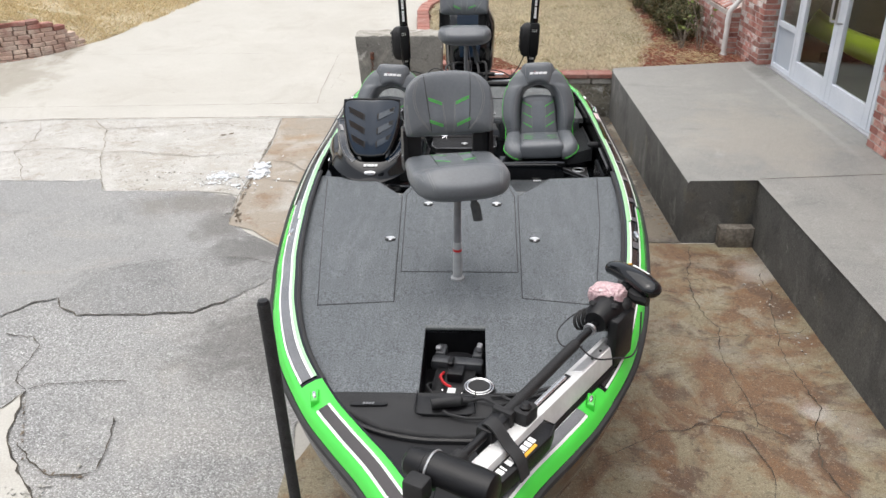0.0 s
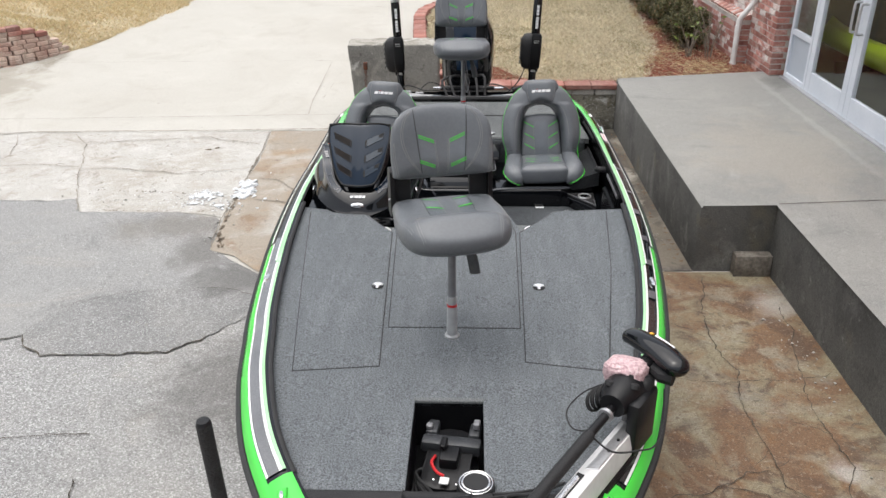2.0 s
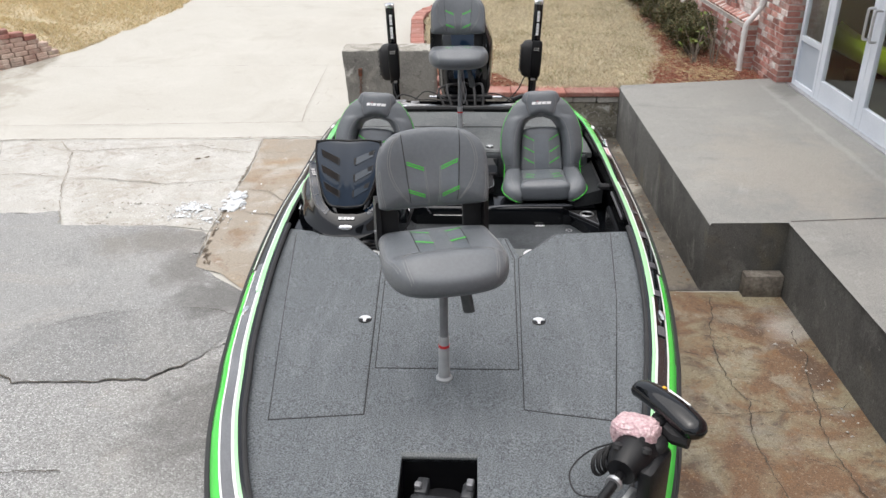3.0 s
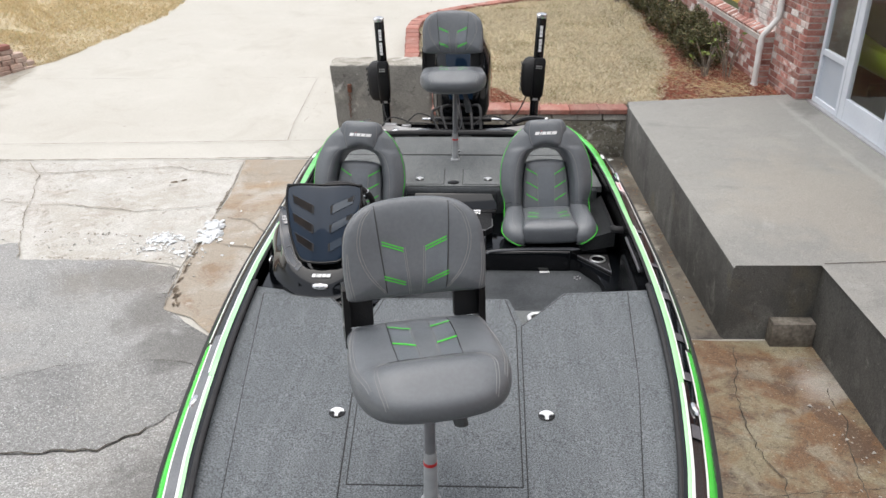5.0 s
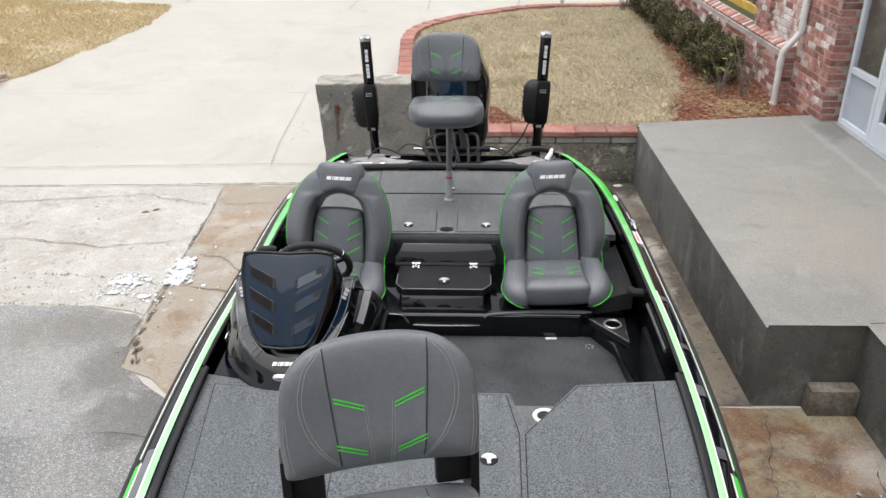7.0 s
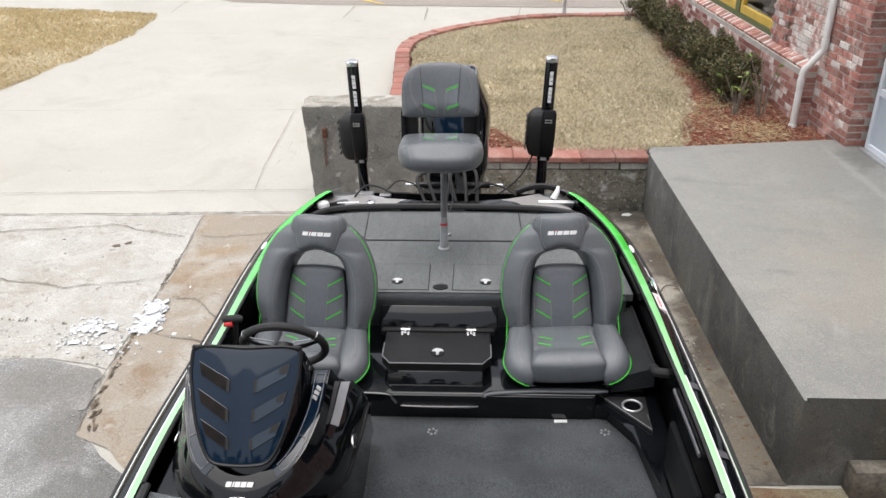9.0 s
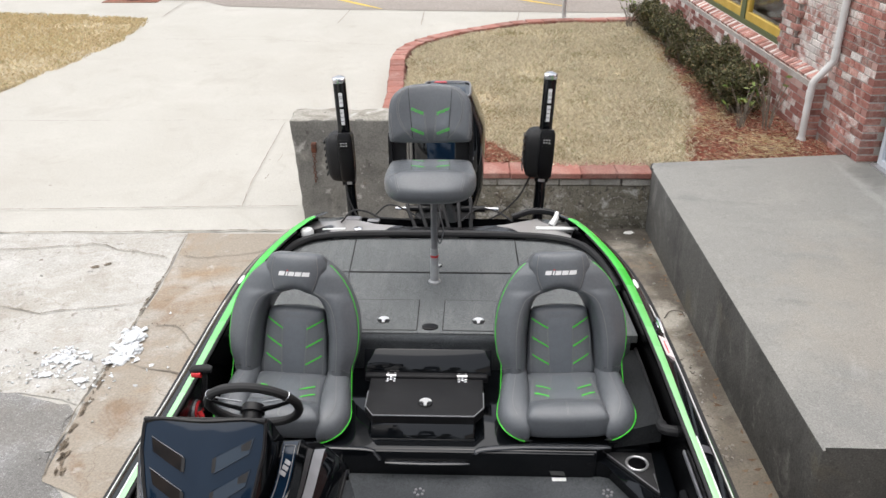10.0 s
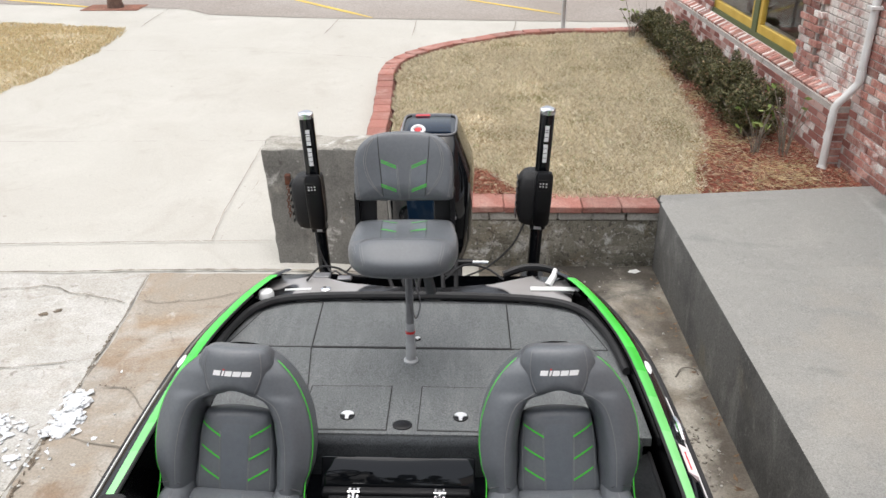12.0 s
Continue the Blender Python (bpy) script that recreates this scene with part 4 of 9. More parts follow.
# ---- loading dock ----
def dock():
    bm = bmesh.new()
    # plan outline of the upper part and the part that runs on past the yard
    pts = [(1.805, 9.74), (1.805, 5.91), (2.405, 5.91), (2.405, -6.0), (3.76, -6.0), (3.76, 9.935), (1.83, 9.90), (1.83, 9.74)]
    top = lambda x: float(np.interp(x, [1.8, 3.76], [0.575, 0.655]))
    a = [bm.verts.new((x, y, -0.2)) for x, y in pts]
    b = [bm.verts.new((x, y, top(x))) for x, y in pts]
    bm.faces.new(b)
    side = []
    for i in range(len(pts)):
        side.append(bm.faces.new((a[i], a[(i + 1) % len(pts)], b[(i + 1) % len(pts)], b[i])))
    bmesh.ops.bevel(bm, geom=[e for e in bm.edges if all(v in b for v in e.verts)] + [e for e in bm.edges if e.verts[0].co.xy == e.verts[1].co.xy and e.verts[0].co.x < 1.9], offset=0.02, segments=2, affect="EDGES", profile=0.5)
    bm.normal_update()
    # upright faces get the concrete with shade in its colour
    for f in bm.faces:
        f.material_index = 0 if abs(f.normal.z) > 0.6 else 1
    return bm


dock_ob = thing("loading_dock", dock(), [CONCRETE_DOCK, CONCRETE_DARK], "grey concrete loading dock, side faces coloured dark for shade and soot", "dock", kind="structure")
jl = bmesh.new()
for k in range(6):
    x0, x1 = 2.41 + k * 0.225, 2.41 + (k + 1) * 0.225
    z0, z1 = (float(np.interp(x, [1.8, 3.76], [0.575, 0.655])) + 0.003 for x in (x0, x1))
    v = [jl.verts.new(q) for q in ((x0, 5.903, z0), (x1, 5.903 + 0.004, z1), (x1, 5.915, z1), (x0, 5.914, z0))]
    jl.faces.new(v)
part("joint", jl, CRACK, dock_ob)
thing("wooden_block", box(2.11, 2.40, 5.80, 5.905, 0.0, 0.19, 0.006), WOOD, "weathered timber block lying against the dock", "block")


LITTER = mat("dead_brown_leaf", (0.10, 0.058, 0.032), 0.9, color2=(0.19, 0.13, 0.08), scale=30.0)
GRIT = mat("pale_grit", (0.30, 0.275, 0.235), 0.95, color2=(0.19, 0.17, 0.145), scale=20.0)
rnd = random.Random(77)
lf, gt = bmesh.new(), bmesh.new()
for _ in range(46):
    y = rnd.uniform(6.0, 9.5)
    x, r, a = 1.795 - abs(rnd.gauss(0, 0.05)), rnd.uniform(0.010, 0.028), rnd.uniform(0, 6.28)
    q = [(x + r * k * math.cos(a + t), y + r * k * math.sin(a + t), ground_z(x, y) + 0.010 + h) for t, k, h in ((0, 1.3, 0.004), (1.4, 0.5, 0.0), (3.14, 1.2, 0.010), (4.7, 0.5, 0.0))]
    lf.faces.new([lf.verts.new(v) for v in q])
thing("leaf_litter", lf, LITTER, "dead brown leaves blown against the dock", "leaves", kind="stuff")
for _ in range(170):
    y = rnd.uniform(6.5, 7.6)
    x, r = 1.57 + rnd.gauss(0, 0.06), rnd.uniform(0.004, 0.010)
    merge(gt, moved(box(-r, r, -r * 0.8, r * 0.8, -r * 0.5, r * 0.5), pose(x, y, ground_z(x, y) + 0.009 + r * 0.3, rnd.uniform(-30, 30), rnd.uniform(-30, 30), rnd.uniform(0, 180))))
thing("twig", tube(smooth_path([(1.62, 8.11, -0.018), (1.68, 8.20, -0.012), (1.76, 8.19, -0.008), (1.775, 8.13, -0.016)], 5), 0.0045, 6), WOOD, "thin curled dead twig on the lane", "twig")
thing("paper_scrap", drape([(1.58, 9.62), (1.64, 9.60), (1.69, 9.64), (1.66, 9.68), (1.60, 9.66)], 0.014), WHITE, "crumpled white paper scrap by the wall", "paper")
thing("grit", gt, GRIT, "loose pale grit on the lane beside the hull", "grit", kind="stuff")


# ---- retaining wall with pavers, and the old concrete wall ----
def stone(lx, ly, lz, bevel=0.008, seed=0):
    bm = box(-lx / 2, lx / 2, -ly / 2, ly / 2, 0, lz, bevel, 1)
    return bm


wall_low = thing("wall_retaining", box(-0.45, 1.828, 9.755, 10.0, -0.25, 0.40, 0.01), CONCRETE_OLD, "mossy old concrete retaining wall", "wall", kind="structure")
rnd = random.Random(8)
cap_me = finish("paver", stone(0.321, 0.30, 0.058), PAVER)
block_me = finish("wall_block", stone(0.281, 0.25, 0.076, 0.012), BLOCK)
for k in range(7):
    x = -0.288 + 0.325 * k
    ob = new("paver", cap_me)
    ob.parent, ob.matrix_local = wall_low, pose(x, 9.87 + rnd.uniform(-0.006, 0.006), 0.479, 0, rnd.uniform(-0.6, 0.6), rnd.uniform(-1.5, 1.5))
for k in range(8):
    x = -0.305 + 0.285 * k
    ob = new("wall_block", block_me)
    ob.parent, ob.matrix_local = wall_low, pose(x, 9.87 + rnd.uniform(-0.008, 0.008), 0.402, 0, 0, rnd.uniform(-2, 2))


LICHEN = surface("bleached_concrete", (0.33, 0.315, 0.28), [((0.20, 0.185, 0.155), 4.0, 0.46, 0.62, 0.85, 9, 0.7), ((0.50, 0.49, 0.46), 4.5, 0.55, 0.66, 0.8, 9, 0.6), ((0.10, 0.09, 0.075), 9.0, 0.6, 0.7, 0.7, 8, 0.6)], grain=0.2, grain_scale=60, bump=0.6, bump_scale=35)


def old_wall():
    bm = box(-1.46, -0.36, 9.75, 10.10, -0.15, 1.035, 0.025, 3)
    bmesh.ops.subdivide_edges(bm, edges=[e for e in bm.edges if e.calc_length() > 0.15], cuts=14, use_grid_fill=True)
    for v in bm.verts:
        k = 1.0 - v.co.z      # its foot stands forward and its outer end leans in
        v.co.y -= 0.14 * k * (v.co.y < 9.9)
        v.co.x += 0.09 * k * max(0.0, min(1.0, (-0.9 - v.co.x) / 0.5))
        d = noise.noise_vector(v.co * 4.0) * 0.014 + noise.noise_vector(v.co * 14.0) * 0.013
        v.co += d
    bm.normal_update()
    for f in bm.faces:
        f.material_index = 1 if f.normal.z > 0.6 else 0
    return bm


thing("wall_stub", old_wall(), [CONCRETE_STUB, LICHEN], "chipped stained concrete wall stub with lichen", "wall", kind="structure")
chain = bmesh.new()
for k in range(10):
    ring(0.013, 0.004, 10, 5, chain, pose(-1.25 + 0.004 * math.sin(k), 9.675 - 0.003 * k, 0.72 - 0.026 * k, 90, 0, 90 * (k % 2)))
RUST = mat("rusty_steel", (0.16, 0.055, 0.03), 0.8, metal=0.2, color2=(0.08, 0.040, 0.028), scale=30.0)
hook = root("chain", pose(0, 0, 0), "rusty short chain hanging on the concrete wall", "chain")
part("links", chain, RUST, hook)
part("bracket", box(-1.275, -1.230, 9.680, 9.74, 0.74, 0.83, 0.008), RUST, hook)


# ---- lawn with its paver edging ----
CURB = [(-0.36, 10.1), (-0.55, 10.6), (-0.69, 11.3), (-0.71, 12.2), (-0.76, 13.2), (-0.78, 14.05), (-0.63, 14.65), (-0.21, 15.2), (0.48, 15.75), (1.05, 16.08), (2.0, 16.26), (3.3, 16.3)]
curve = smooth_path([(x, y, 0) for x, y in CURB], 10)


def lawn_z(x, y):
    return float(np.interp(y, [9.9, 10.6, 13, 16.4], [0.515, 0.545, 0.56, 0.66])) + float(np.interp(x, [1.6, 2.2, 3.5], [0.0, 0.02, 0.06])) * float(np.interp(y, [11, 13], [1, 0])) + 0.02 * noise.noise(Vector((x * 0.9, y * 0.9, 0)))


def lawn():
    bm = bmesh.new()
    rows = []
    for q in curve:
        left = q.x + 0.14
        rows.append([(left + (3.5 - left) * k / 14, q.y if k else q.y) for k in range(15)])
    rows = [[(x, 9.95) for x in np.linspace(-0.3, 3.5, 15)]] + rows
    g = [[bm.verts.new((x, y, lawn_z(x, y))) for x, y in r] for r in rows]
    for r, s in zip(g, g[1:]):
        for i in range(14):
            bm.faces.new((r[i], r[i + 1], s[i + 1], s[i]))
    return bm


thing("lawn", lawn(), SOIL, "dormant straw-coloured lawn", "lawn", kind="structure")
edge_root = root("lawn_edging", pose(0, 0, 0), "curved edging of red concrete pavers round the lawn", "edging")
edge_root["kind"] = "structure"
base = bmesh.new()
length, last, marks = 0.0, curve[0], []
for q in curve[1:]:
    length += (q - last).length
    marks.append((length, last.copy(), q.copy()))
    last = q
edge_me = finish("paver", stone(0.262, 0.20, 0.085, 0.010), PAVER)
s0 = 0.12
while s0 < length - 0.1:
    for k, (m1, a, b) in enumerate(marks):
        if m1 >= s0:
            u = (b - a).normalized()
            c = b - u * (m1 - s0)
            break
    zt = lawn_z(c.x + 0.3, c.y) - 0.03
    turn = math.degrees(math.atan2(u.y, u.x))
    ob = new("paver", edge_me)
    ob.parent, ob.matrix_local = edge_root, pose(c.x, c.y, zt + 0.005, rnd.uniform(-2, 2), rnd.uniform(-2, 2), turn + rnd.uniform(-3, 3))
    zb = zt - 0.085
    while zb > ground_z(c.x - 0.1, c.y) - 0.06:
        ob = new("paver", edge_me)
        ob.parent, ob.matrix_local = edge_root, pose(c.x + 0.012, c.y, zb, 0, 0, turn + rnd.uniform(-2, 2))
        zb -= 0.087
    s0 += 0.268


def grass(area, inside, count, z, seed, lean=0.8, tall=(0.02, 0.055), wide=(0.0013, 0.0028), sparse=(-0.75, 0.1), patch=1.4):
    """Dry blades, each one bent triangle pair."""
    rnd = random.Random(seed)
    verts, faces = [], []
    x0, x1, y0, y1 = area
    n = 0
    while n < count:
        x, y = rnd.uniform(x0, x1), rnd.uniform(y0, y1)
        if not inside(x + 0.08 * noise.noise(Vector((x * 3, y * 3, 1))), y + 0.08 * noise.noise(Vector((x * 3, y * 3, 7)))):
            continue
        if noise.noise(Vector((x * patch, y * patch, seed))) < rnd.uniform(*sparse):
            n += 0.35
            continue
        n += 1
        h, w, a = rnd.uniform(*tall), rnd.uniform(*wide), rnd.uniform(0, 2 * math.pi)
        b = rnd.uniform(0, 2 * math.pi)
        l = lean * h * rnd.uniform(0.5, 1.6)
        dx, dy = math.cos(a) * w, math.sin(a) * w
        lx, ly = math.cos(b) * l, math.sin(b) * l
        g = z(x, y)
        k = len(verts)
        verts += [(x - dx, y - dy, g), (x + dx, y + dy, g), (x + lx * 0.45 + dx * 0.7, y + ly * 0.45 + dy * 0.7, g + h * 0.7), (x + lx, y + ly, g + h)]
        faces += [(k, k + 1, k + 2), (k, k + 2, k + 3)]
    me = bpy.data.meshes.new("grass")
    me.from_pydata(verts, [], faces)
    return me


def island_mat(name, stops, rough=0.8):
    m = bpy.data.materials.new(name)
    m.use_nodes = True
    n, l = m.node_tree.nodes, m.node_tree.links
    g = n.new("ShaderNodeNewGeometry")
    r = n.new("ShaderNodeValToRGB")
    while len(r.color_ramp.elements) < len(stops):
        r.color_ramp.elements.new(0.5)
    for e, (p, c) in zip(r.color_ramp.elements, stops):
        e.position, e.color = p, (*c, 1)
    l.new(g.outputs["Random Per Island"], r.inputs["Fac"])
    l.new(r.outputs["Color"], n["Principled BSDF"].inputs["Base Color"])
    n["Principled BSDF"].inputs["Roughness"].default_value = rough
    n["Principled BSDF"].inputs["Specular IOR Level"].default_value = 0.2
    return m


STRAW = island_mat("dry_grass", [(0.0, (0.38, 0.315, 0.21)), (0.4, (0.64, 0.565, 0.41)), (0.75, (0.79, 0.72, 0.55)), (0.92, (0.86, 0.81, 0.68)), (1.0, (0.37, 0.40, 0.20))])
BROWN_GRASS = island_mat("brown_grass", [(0.0, (0.40, 0.29, 0.15)), (0.5, (0.66, 0.53, 0.31)), (0.88, (0.80, 0.69, 0.45)), (1.0, (0.36, 0.38, 0.18))])
cy, cx = [q.y for q in curve], [q.x for q in curve]


def on_lawn(x, y):
    bed = float(np.interp(y, [10.0, 10.6, 11.3, 12.5, 14.2, 16.3], [2.24, 2.42, 2.64, 2.80, 2.92, 3.0]))
    edge = float(np.interp(y, cy[:-25], cx[:-25])) + 0.13
    top = float(np.interp(x, [-0.76, -0.3, 0.45, 1.05, 2.0, 3.3], [14.5, 15.0, 15.58, 15.92, 16.1, 16.14]))
    return edge < x < bed and y < top and not (x < 0.72 - (y - 10.0) * 0.75 and y < 10.7)


gm = grass((-0.9, 3.0, 9.92, 16.3), on_lawn, 150000, lawn_z, 2)
gm.materials.append(STRAW)
tagged(new("grass", gm), "dry straw-coloured lawn grass", "grass", kind="stuff")


CHAFF = island_mat("brown_thatch", [(0.0, (0.20, 0.14, 0.085)), (0.6, (0.36, 0.27, 0.165)), (1.0, (0.50, 0.40, 0.26))])
TUFT = island_mat("dull_green_tufts", [(0.0, (0.24, 0.215, 0.11)), (0.5, (0.37, 0.345, 0.19)), (0.85, (0.44, 0.385, 0.24)), (1.0, (0.22, 0.15, 0.085))])
gm = grass((-0.9, 3.0, 9.95, 16.3), on_lawn, 15000, lawn_z, 12, 0.7, (0.02, 0.06), (0.0014, 0.003), (0.08, 0.38), 2.3)
gm.materials.append(TUFT)
gb_ = grass((-0.9, 2.9, 9.98, 16.3), on_lawn, 16000, lawn_z, 23, 1.2, (0.012, 0.04), (0.0016, 0.0035), (0.12, 0.42), 1.1)
gb_.materials.append(CHAFF)
tagged(new("grass", gb_), "brown matted dead grass in patches", "grass", kind="stuff")
tagged(new("grass", gm), "dull green and brown tufts in the dormant lawn", "grass", kind="stuff")


# ---- mulch beds ----
def bed(points, seed, count, name, label):
    bm = bmesh.new()
    bm.faces.new([bm.verts.new((x, y, lawn_z(x, y) + 0.015)) for x, y in jag(points, 0.04, 0.2, seed)])
    thing(name, bm, MULCH, label, "mulch", kind="structure")
    rnd = random.Random(seed)
    xs, ys = [q[0] for q in points], [q[1] for q in points]
    def inside(x, y):
        c = False
        for i in range(len(points)):
            (x1, y1), (x2, y2) = points[i], points[i - 1]
            if (y1 > y) != (y2 > y) and x < (x2 - x1) * (y - y1) / (y2 - y1) + x1:
                c = not c
        return c
    me = grass((min(xs), max(xs), min(ys), max(ys)), inside, count, lambda x, y: lawn_z(x, y) + 0.012, seed, 2.4, (0.008, 0.028), (0.002, 0.006))
    me.materials.append(CHIPS)
    tagged(new("mulch_chips", me), "shredded reddish bark chips and pine straw", "mulch", kind="stuff")


CHIPS = island_mat("bark_chips", [(0.0, (0.10, 0.045, 0.03)), (0.35, (0.31, 0.10, 0.070)), (0.6, (0.42, 0.165, 0.115)), (0.78, (0.36, 0.26, 0.17)), (0.92, (0.50, 0.41, 0.28)), (1.0, (0.62, 0.54, 0.40))], 0.95)
bed([(2.18, 9.90), (2.20, 9.97), (2.36, 10.6), (2.58, 11.3), (2.74, 12.5), (2.84, 14.2), (2.90, 16.2), (3.46, 16.2), (3.46, 10.5), (3.6, 10.4), (3.6, 9.92)], 31, 26000, "mulch_bed", "reddish bark mulch bed along the brick wall")
bed([(-0.28, 10.0), (0.72, 10.0), (0.45, 10.4), (0.2, 10.62), (-0.45, 10.75), (-0.5, 10.55)], 33, 5000, "mulch_patch", "red bark mulch behind the retaining wall")


# ---- verge with its low brick wall ----
verge = bmesh.new()
KERB = [(-6.42, 12.85), (-6.12, 13.17), (-5.92, 13.73), (-5.57, 14.45), (-5.26, 15.5), (-5.22, 16.5)]
pts = KERB + [(-5.3, 16.85), (-6.5, 17.05), (-14, 17.6), (-30, 18.5), (-30, 11.4), (-8.7, 11.35), (-7.38, 11.99), (-6.99, 12.23), (-6.76, 12.49)]


def verge_z(x, y):
    q = Vector((x, y))
    d = min((geometry_near(q, Vector(a), Vector(b)) for a, b in zip(KERB, KERB[1:])))
    slope = float(np.interp(y, [12.5, 14.0], [0.60, 0.16]))
    return ground_z(x, y) + min(0.58, d * slope) * float(np.interp(y, [13.5, 16.9], [1.0, 0.1]))


def geometry_near(q, a, b):
    u = max(0.0, min(1.0, (q - a).dot(b - a) / (b - a).length_squared))
    return (q - a - (b - a) * u).length


ring_pts = jag(pts, 0.04, 0.3, 41)
verge.faces.new([verge.verts.new((x, y, 0)) for x, y in ring_pts])
bmesh.ops.triangulate(verge, faces=verge.faces[:])
for y in [11.5 + 0.3 * k for k in range(19)]:
    bmesh.ops.bisect_plane(verge, geom=verge.verts[:] + verge.edges[:] + verge.faces[:], plane_co=(0, y, 0), plane_no=(0, 1, 0))
for x in (-9, -8.5, -8, -7.6, -7.2, -6.9, -6.6, -6.3, -6.0, -5.7, -5.4):
    bmesh.ops.bisect_plane(verge, geom=verge.verts[:] + verge.edges[:] + verge.faces[:], plane_co=(x, 0, 0), plane_no=(1, 0, 0))
for v in verge.verts:
    v.co.z = verge_z(v.co.x, v.co.y) + (-0.03 if v.is_boundary else 0.012)
thing("verge", verge, SOIL, "brown winter grass verge", "lawn", kind="structure")


def in_bed(x, y):
    return float(np.interp(y, [9.95, 10.6, 11.3, 12.5, 16.2], [2.1, 2.28, 2.5, 2.68, 2.8])) < x < 3.44 and y < 16.2


needles = grass((2.0, 3.45, 9.95, 16.2), in_bed, 9000, lambda x, y: lawn_z(x, y) + 0.016, 57, 3.2, (0.008, 0.030), (0.0008, 0.0016), (-0.2, 0.45), 1.6)
needles.materials.append(BROWN_GRASS)
tagged(new("pine_straw", needles), "dry straw and pine needles strewn over the mulch", "mulch", kind="stuff")


def on_verge(x, y):
    c = False
    for i in range(len(pts)):
        (x1, y1), (x2, y2) = pts[i], pts[i - 1]
        if (y1 > y) != (y2 > y) and x < (x2 - x1) * (y - y1) / (y2 - y1) + x1:
            c = not c
    return c


gm = grass((-8.8, -5.2, 11.4, 17.2), on_verge, 60000, verge_z, 6)
gm.materials.append(BROWN_GRASS)
tagged(new("grass", gm), "patchy brown winter grass", "grass", kind="stuff")
low = root("wall_garden", pose(0, 0, 0), "low stepped retaining wall of weathered red blocks", "wall")
low["kind"] = "structure"
BLOCK_PINK = surface("weathered_pink_block", (0.46, 0.325, 0.265), [((0.54, 0.44, 0.37), 4.0, 0.45, 0.62, 0.8, 8, 0.5), ((0.27, 0.12, 0.10), 5.0, 0.56, 0.68, 0.7, 8, 0.4), ((0.19, 0.16, 0.13), 8.0, 0.60, 0.70, 0.6, 7, 0.5)], grain=0.2, bump=0.5, bump_scale=60, obj_random=0.2)
gb_me = finish("brick", stone(0.185, 0.13, 0.066, 0.009), BLOCK_PINK)
cap_red = finish("brick", stone(0.200, 0.16, 0.066, 0.009), PAVER)
line = [Vector((-6.42, 12.92, 0)), Vector((-6.71, 12.44, 0)), Vector((-6.96, 12.17, 0)), Vector((-7.36, 11.92, 0)), Vector((-8.8, 11.25, 0))]
total = sum((b - a).length for a, b in zip(line, line[1:]))
starts = (0.02, 0.05, 0.10, 0.16, 0.24, 0.33, 0.42, 0.55, 0.80, 99)
for course in range(9):
    s1 = starts[course] + 0.05 * (course % 2)
    while s1 < total:
        left = s1
        for a, b in zip(line, line[1:]):
            if left <= (b - a).length:
                break
            left -= (b - a).length
        u = (b - a).normalized()
        c = a + u * left
        ob = new("brick", cap_red if course == 8 or (course > 5 and s1 < starts[course + 1]) else gb_me)
        ob.parent, ob.matrix_local = low, pose(c.x - 0.009 * course + rnd.uniform(-0.006, 0.006), c.y + 0.010 * course, 0.16 + 0.069 * course + rnd.uniform(-0.002, 0.002), 0, rnd.uniform(-1.5, 1.5), math.degrees(math.atan2(u.y, u.x)) + rnd.uniform(-4, 4))
        s1 += 0.193 + rnd.uniform(0.0, 0.006)
st = root("street_tree", pose(0, 0, 0), "brown bark street tree in a square pavement opening", "tree")
part("trunk", tube(smooth_path([(-6.2, 18.75, 0.6), (-6.22, 18.75, 1.4), (-6.18, 18.77, 2.6), (-6.2, 18.75, 4.5)], 4), [0.16, 0.13, 0.12, 0.115, 0.11, 0.11, 0.105, 0.105, 0.10, 0.10, 0.095, 0.09, 0.09], 12), mat("bark", (0.10, 0.06, 0.045), 0.9, color2=(0.16, 0.10, 0.075), scale=14.0, bump=0.8, bump_scale=40), st)
thing("tree_pit", box(-6.75, -5.7, 18.45, 19.05, 0.55, 0.655, 0.01), MULCH, "square reddish mulch tree pit in the pavement", "tree pit", kind="structure")
thing("sign_post", tube([(1.83, 16.85, 0.55), (1.83, 16.85, 3.2)], 0.035, 10), ALU, "grey galvanised steel sign post", "post")


# ---- building ----
def wall_piece(name, x0, x1, y0, y1, z0, z1, material, label):
    return thing(name, box(x0, x1, y0, y1, z0, z1), material, label, "wall", kind="structure")


BX, PX = 3.60, 3.46     # faces of the upper wall and of its plinth
wall_near = wall_piece("wall_pier", BX + 0.005, 4.1, 9.70, 10.56, 0.40, 4.6, MORTAR, "red brick pier with pale mortar")
wall_plinth = wall_piece("wall_plinth", PX + 0.005, BX + 0.005, 10.56, 17.0, 0.30, 1.14, MORTAR, "limewashed brick plinth below the window")
wall_far = thing("wall_window", box(BX + 0.005, 4.1, 10.56, 11.45, 0.3, 4.6, bm=box(BX - 0.030, 4.1, 11.45, 11.86, 1.1, 4.6, bm=box(BX + 0.005, 4.1, 15.0, 17.0, 0.3, 4.6, bm=box(BX + 0.005, 4.1, 11.86, 15.0, 0.3, 1.2, bm=box(BX + 0.005, 4.1, 11.86, 15.0, 2.75, 4.6))))), MORTAR, "weathered red brick wall with limewash remains", "wall", kind="structure")
wall_piece("wall_end", 4.1, 16.0, 16.7, 17.0, 0.3, 4.6, BRICK, "red brick end wall facing the street")
wall_piece("wall_lintel", 3.70, 4.0, 6.62, 9.70, 2.95, 4.6, BRICK, "red brick wall above the doors")
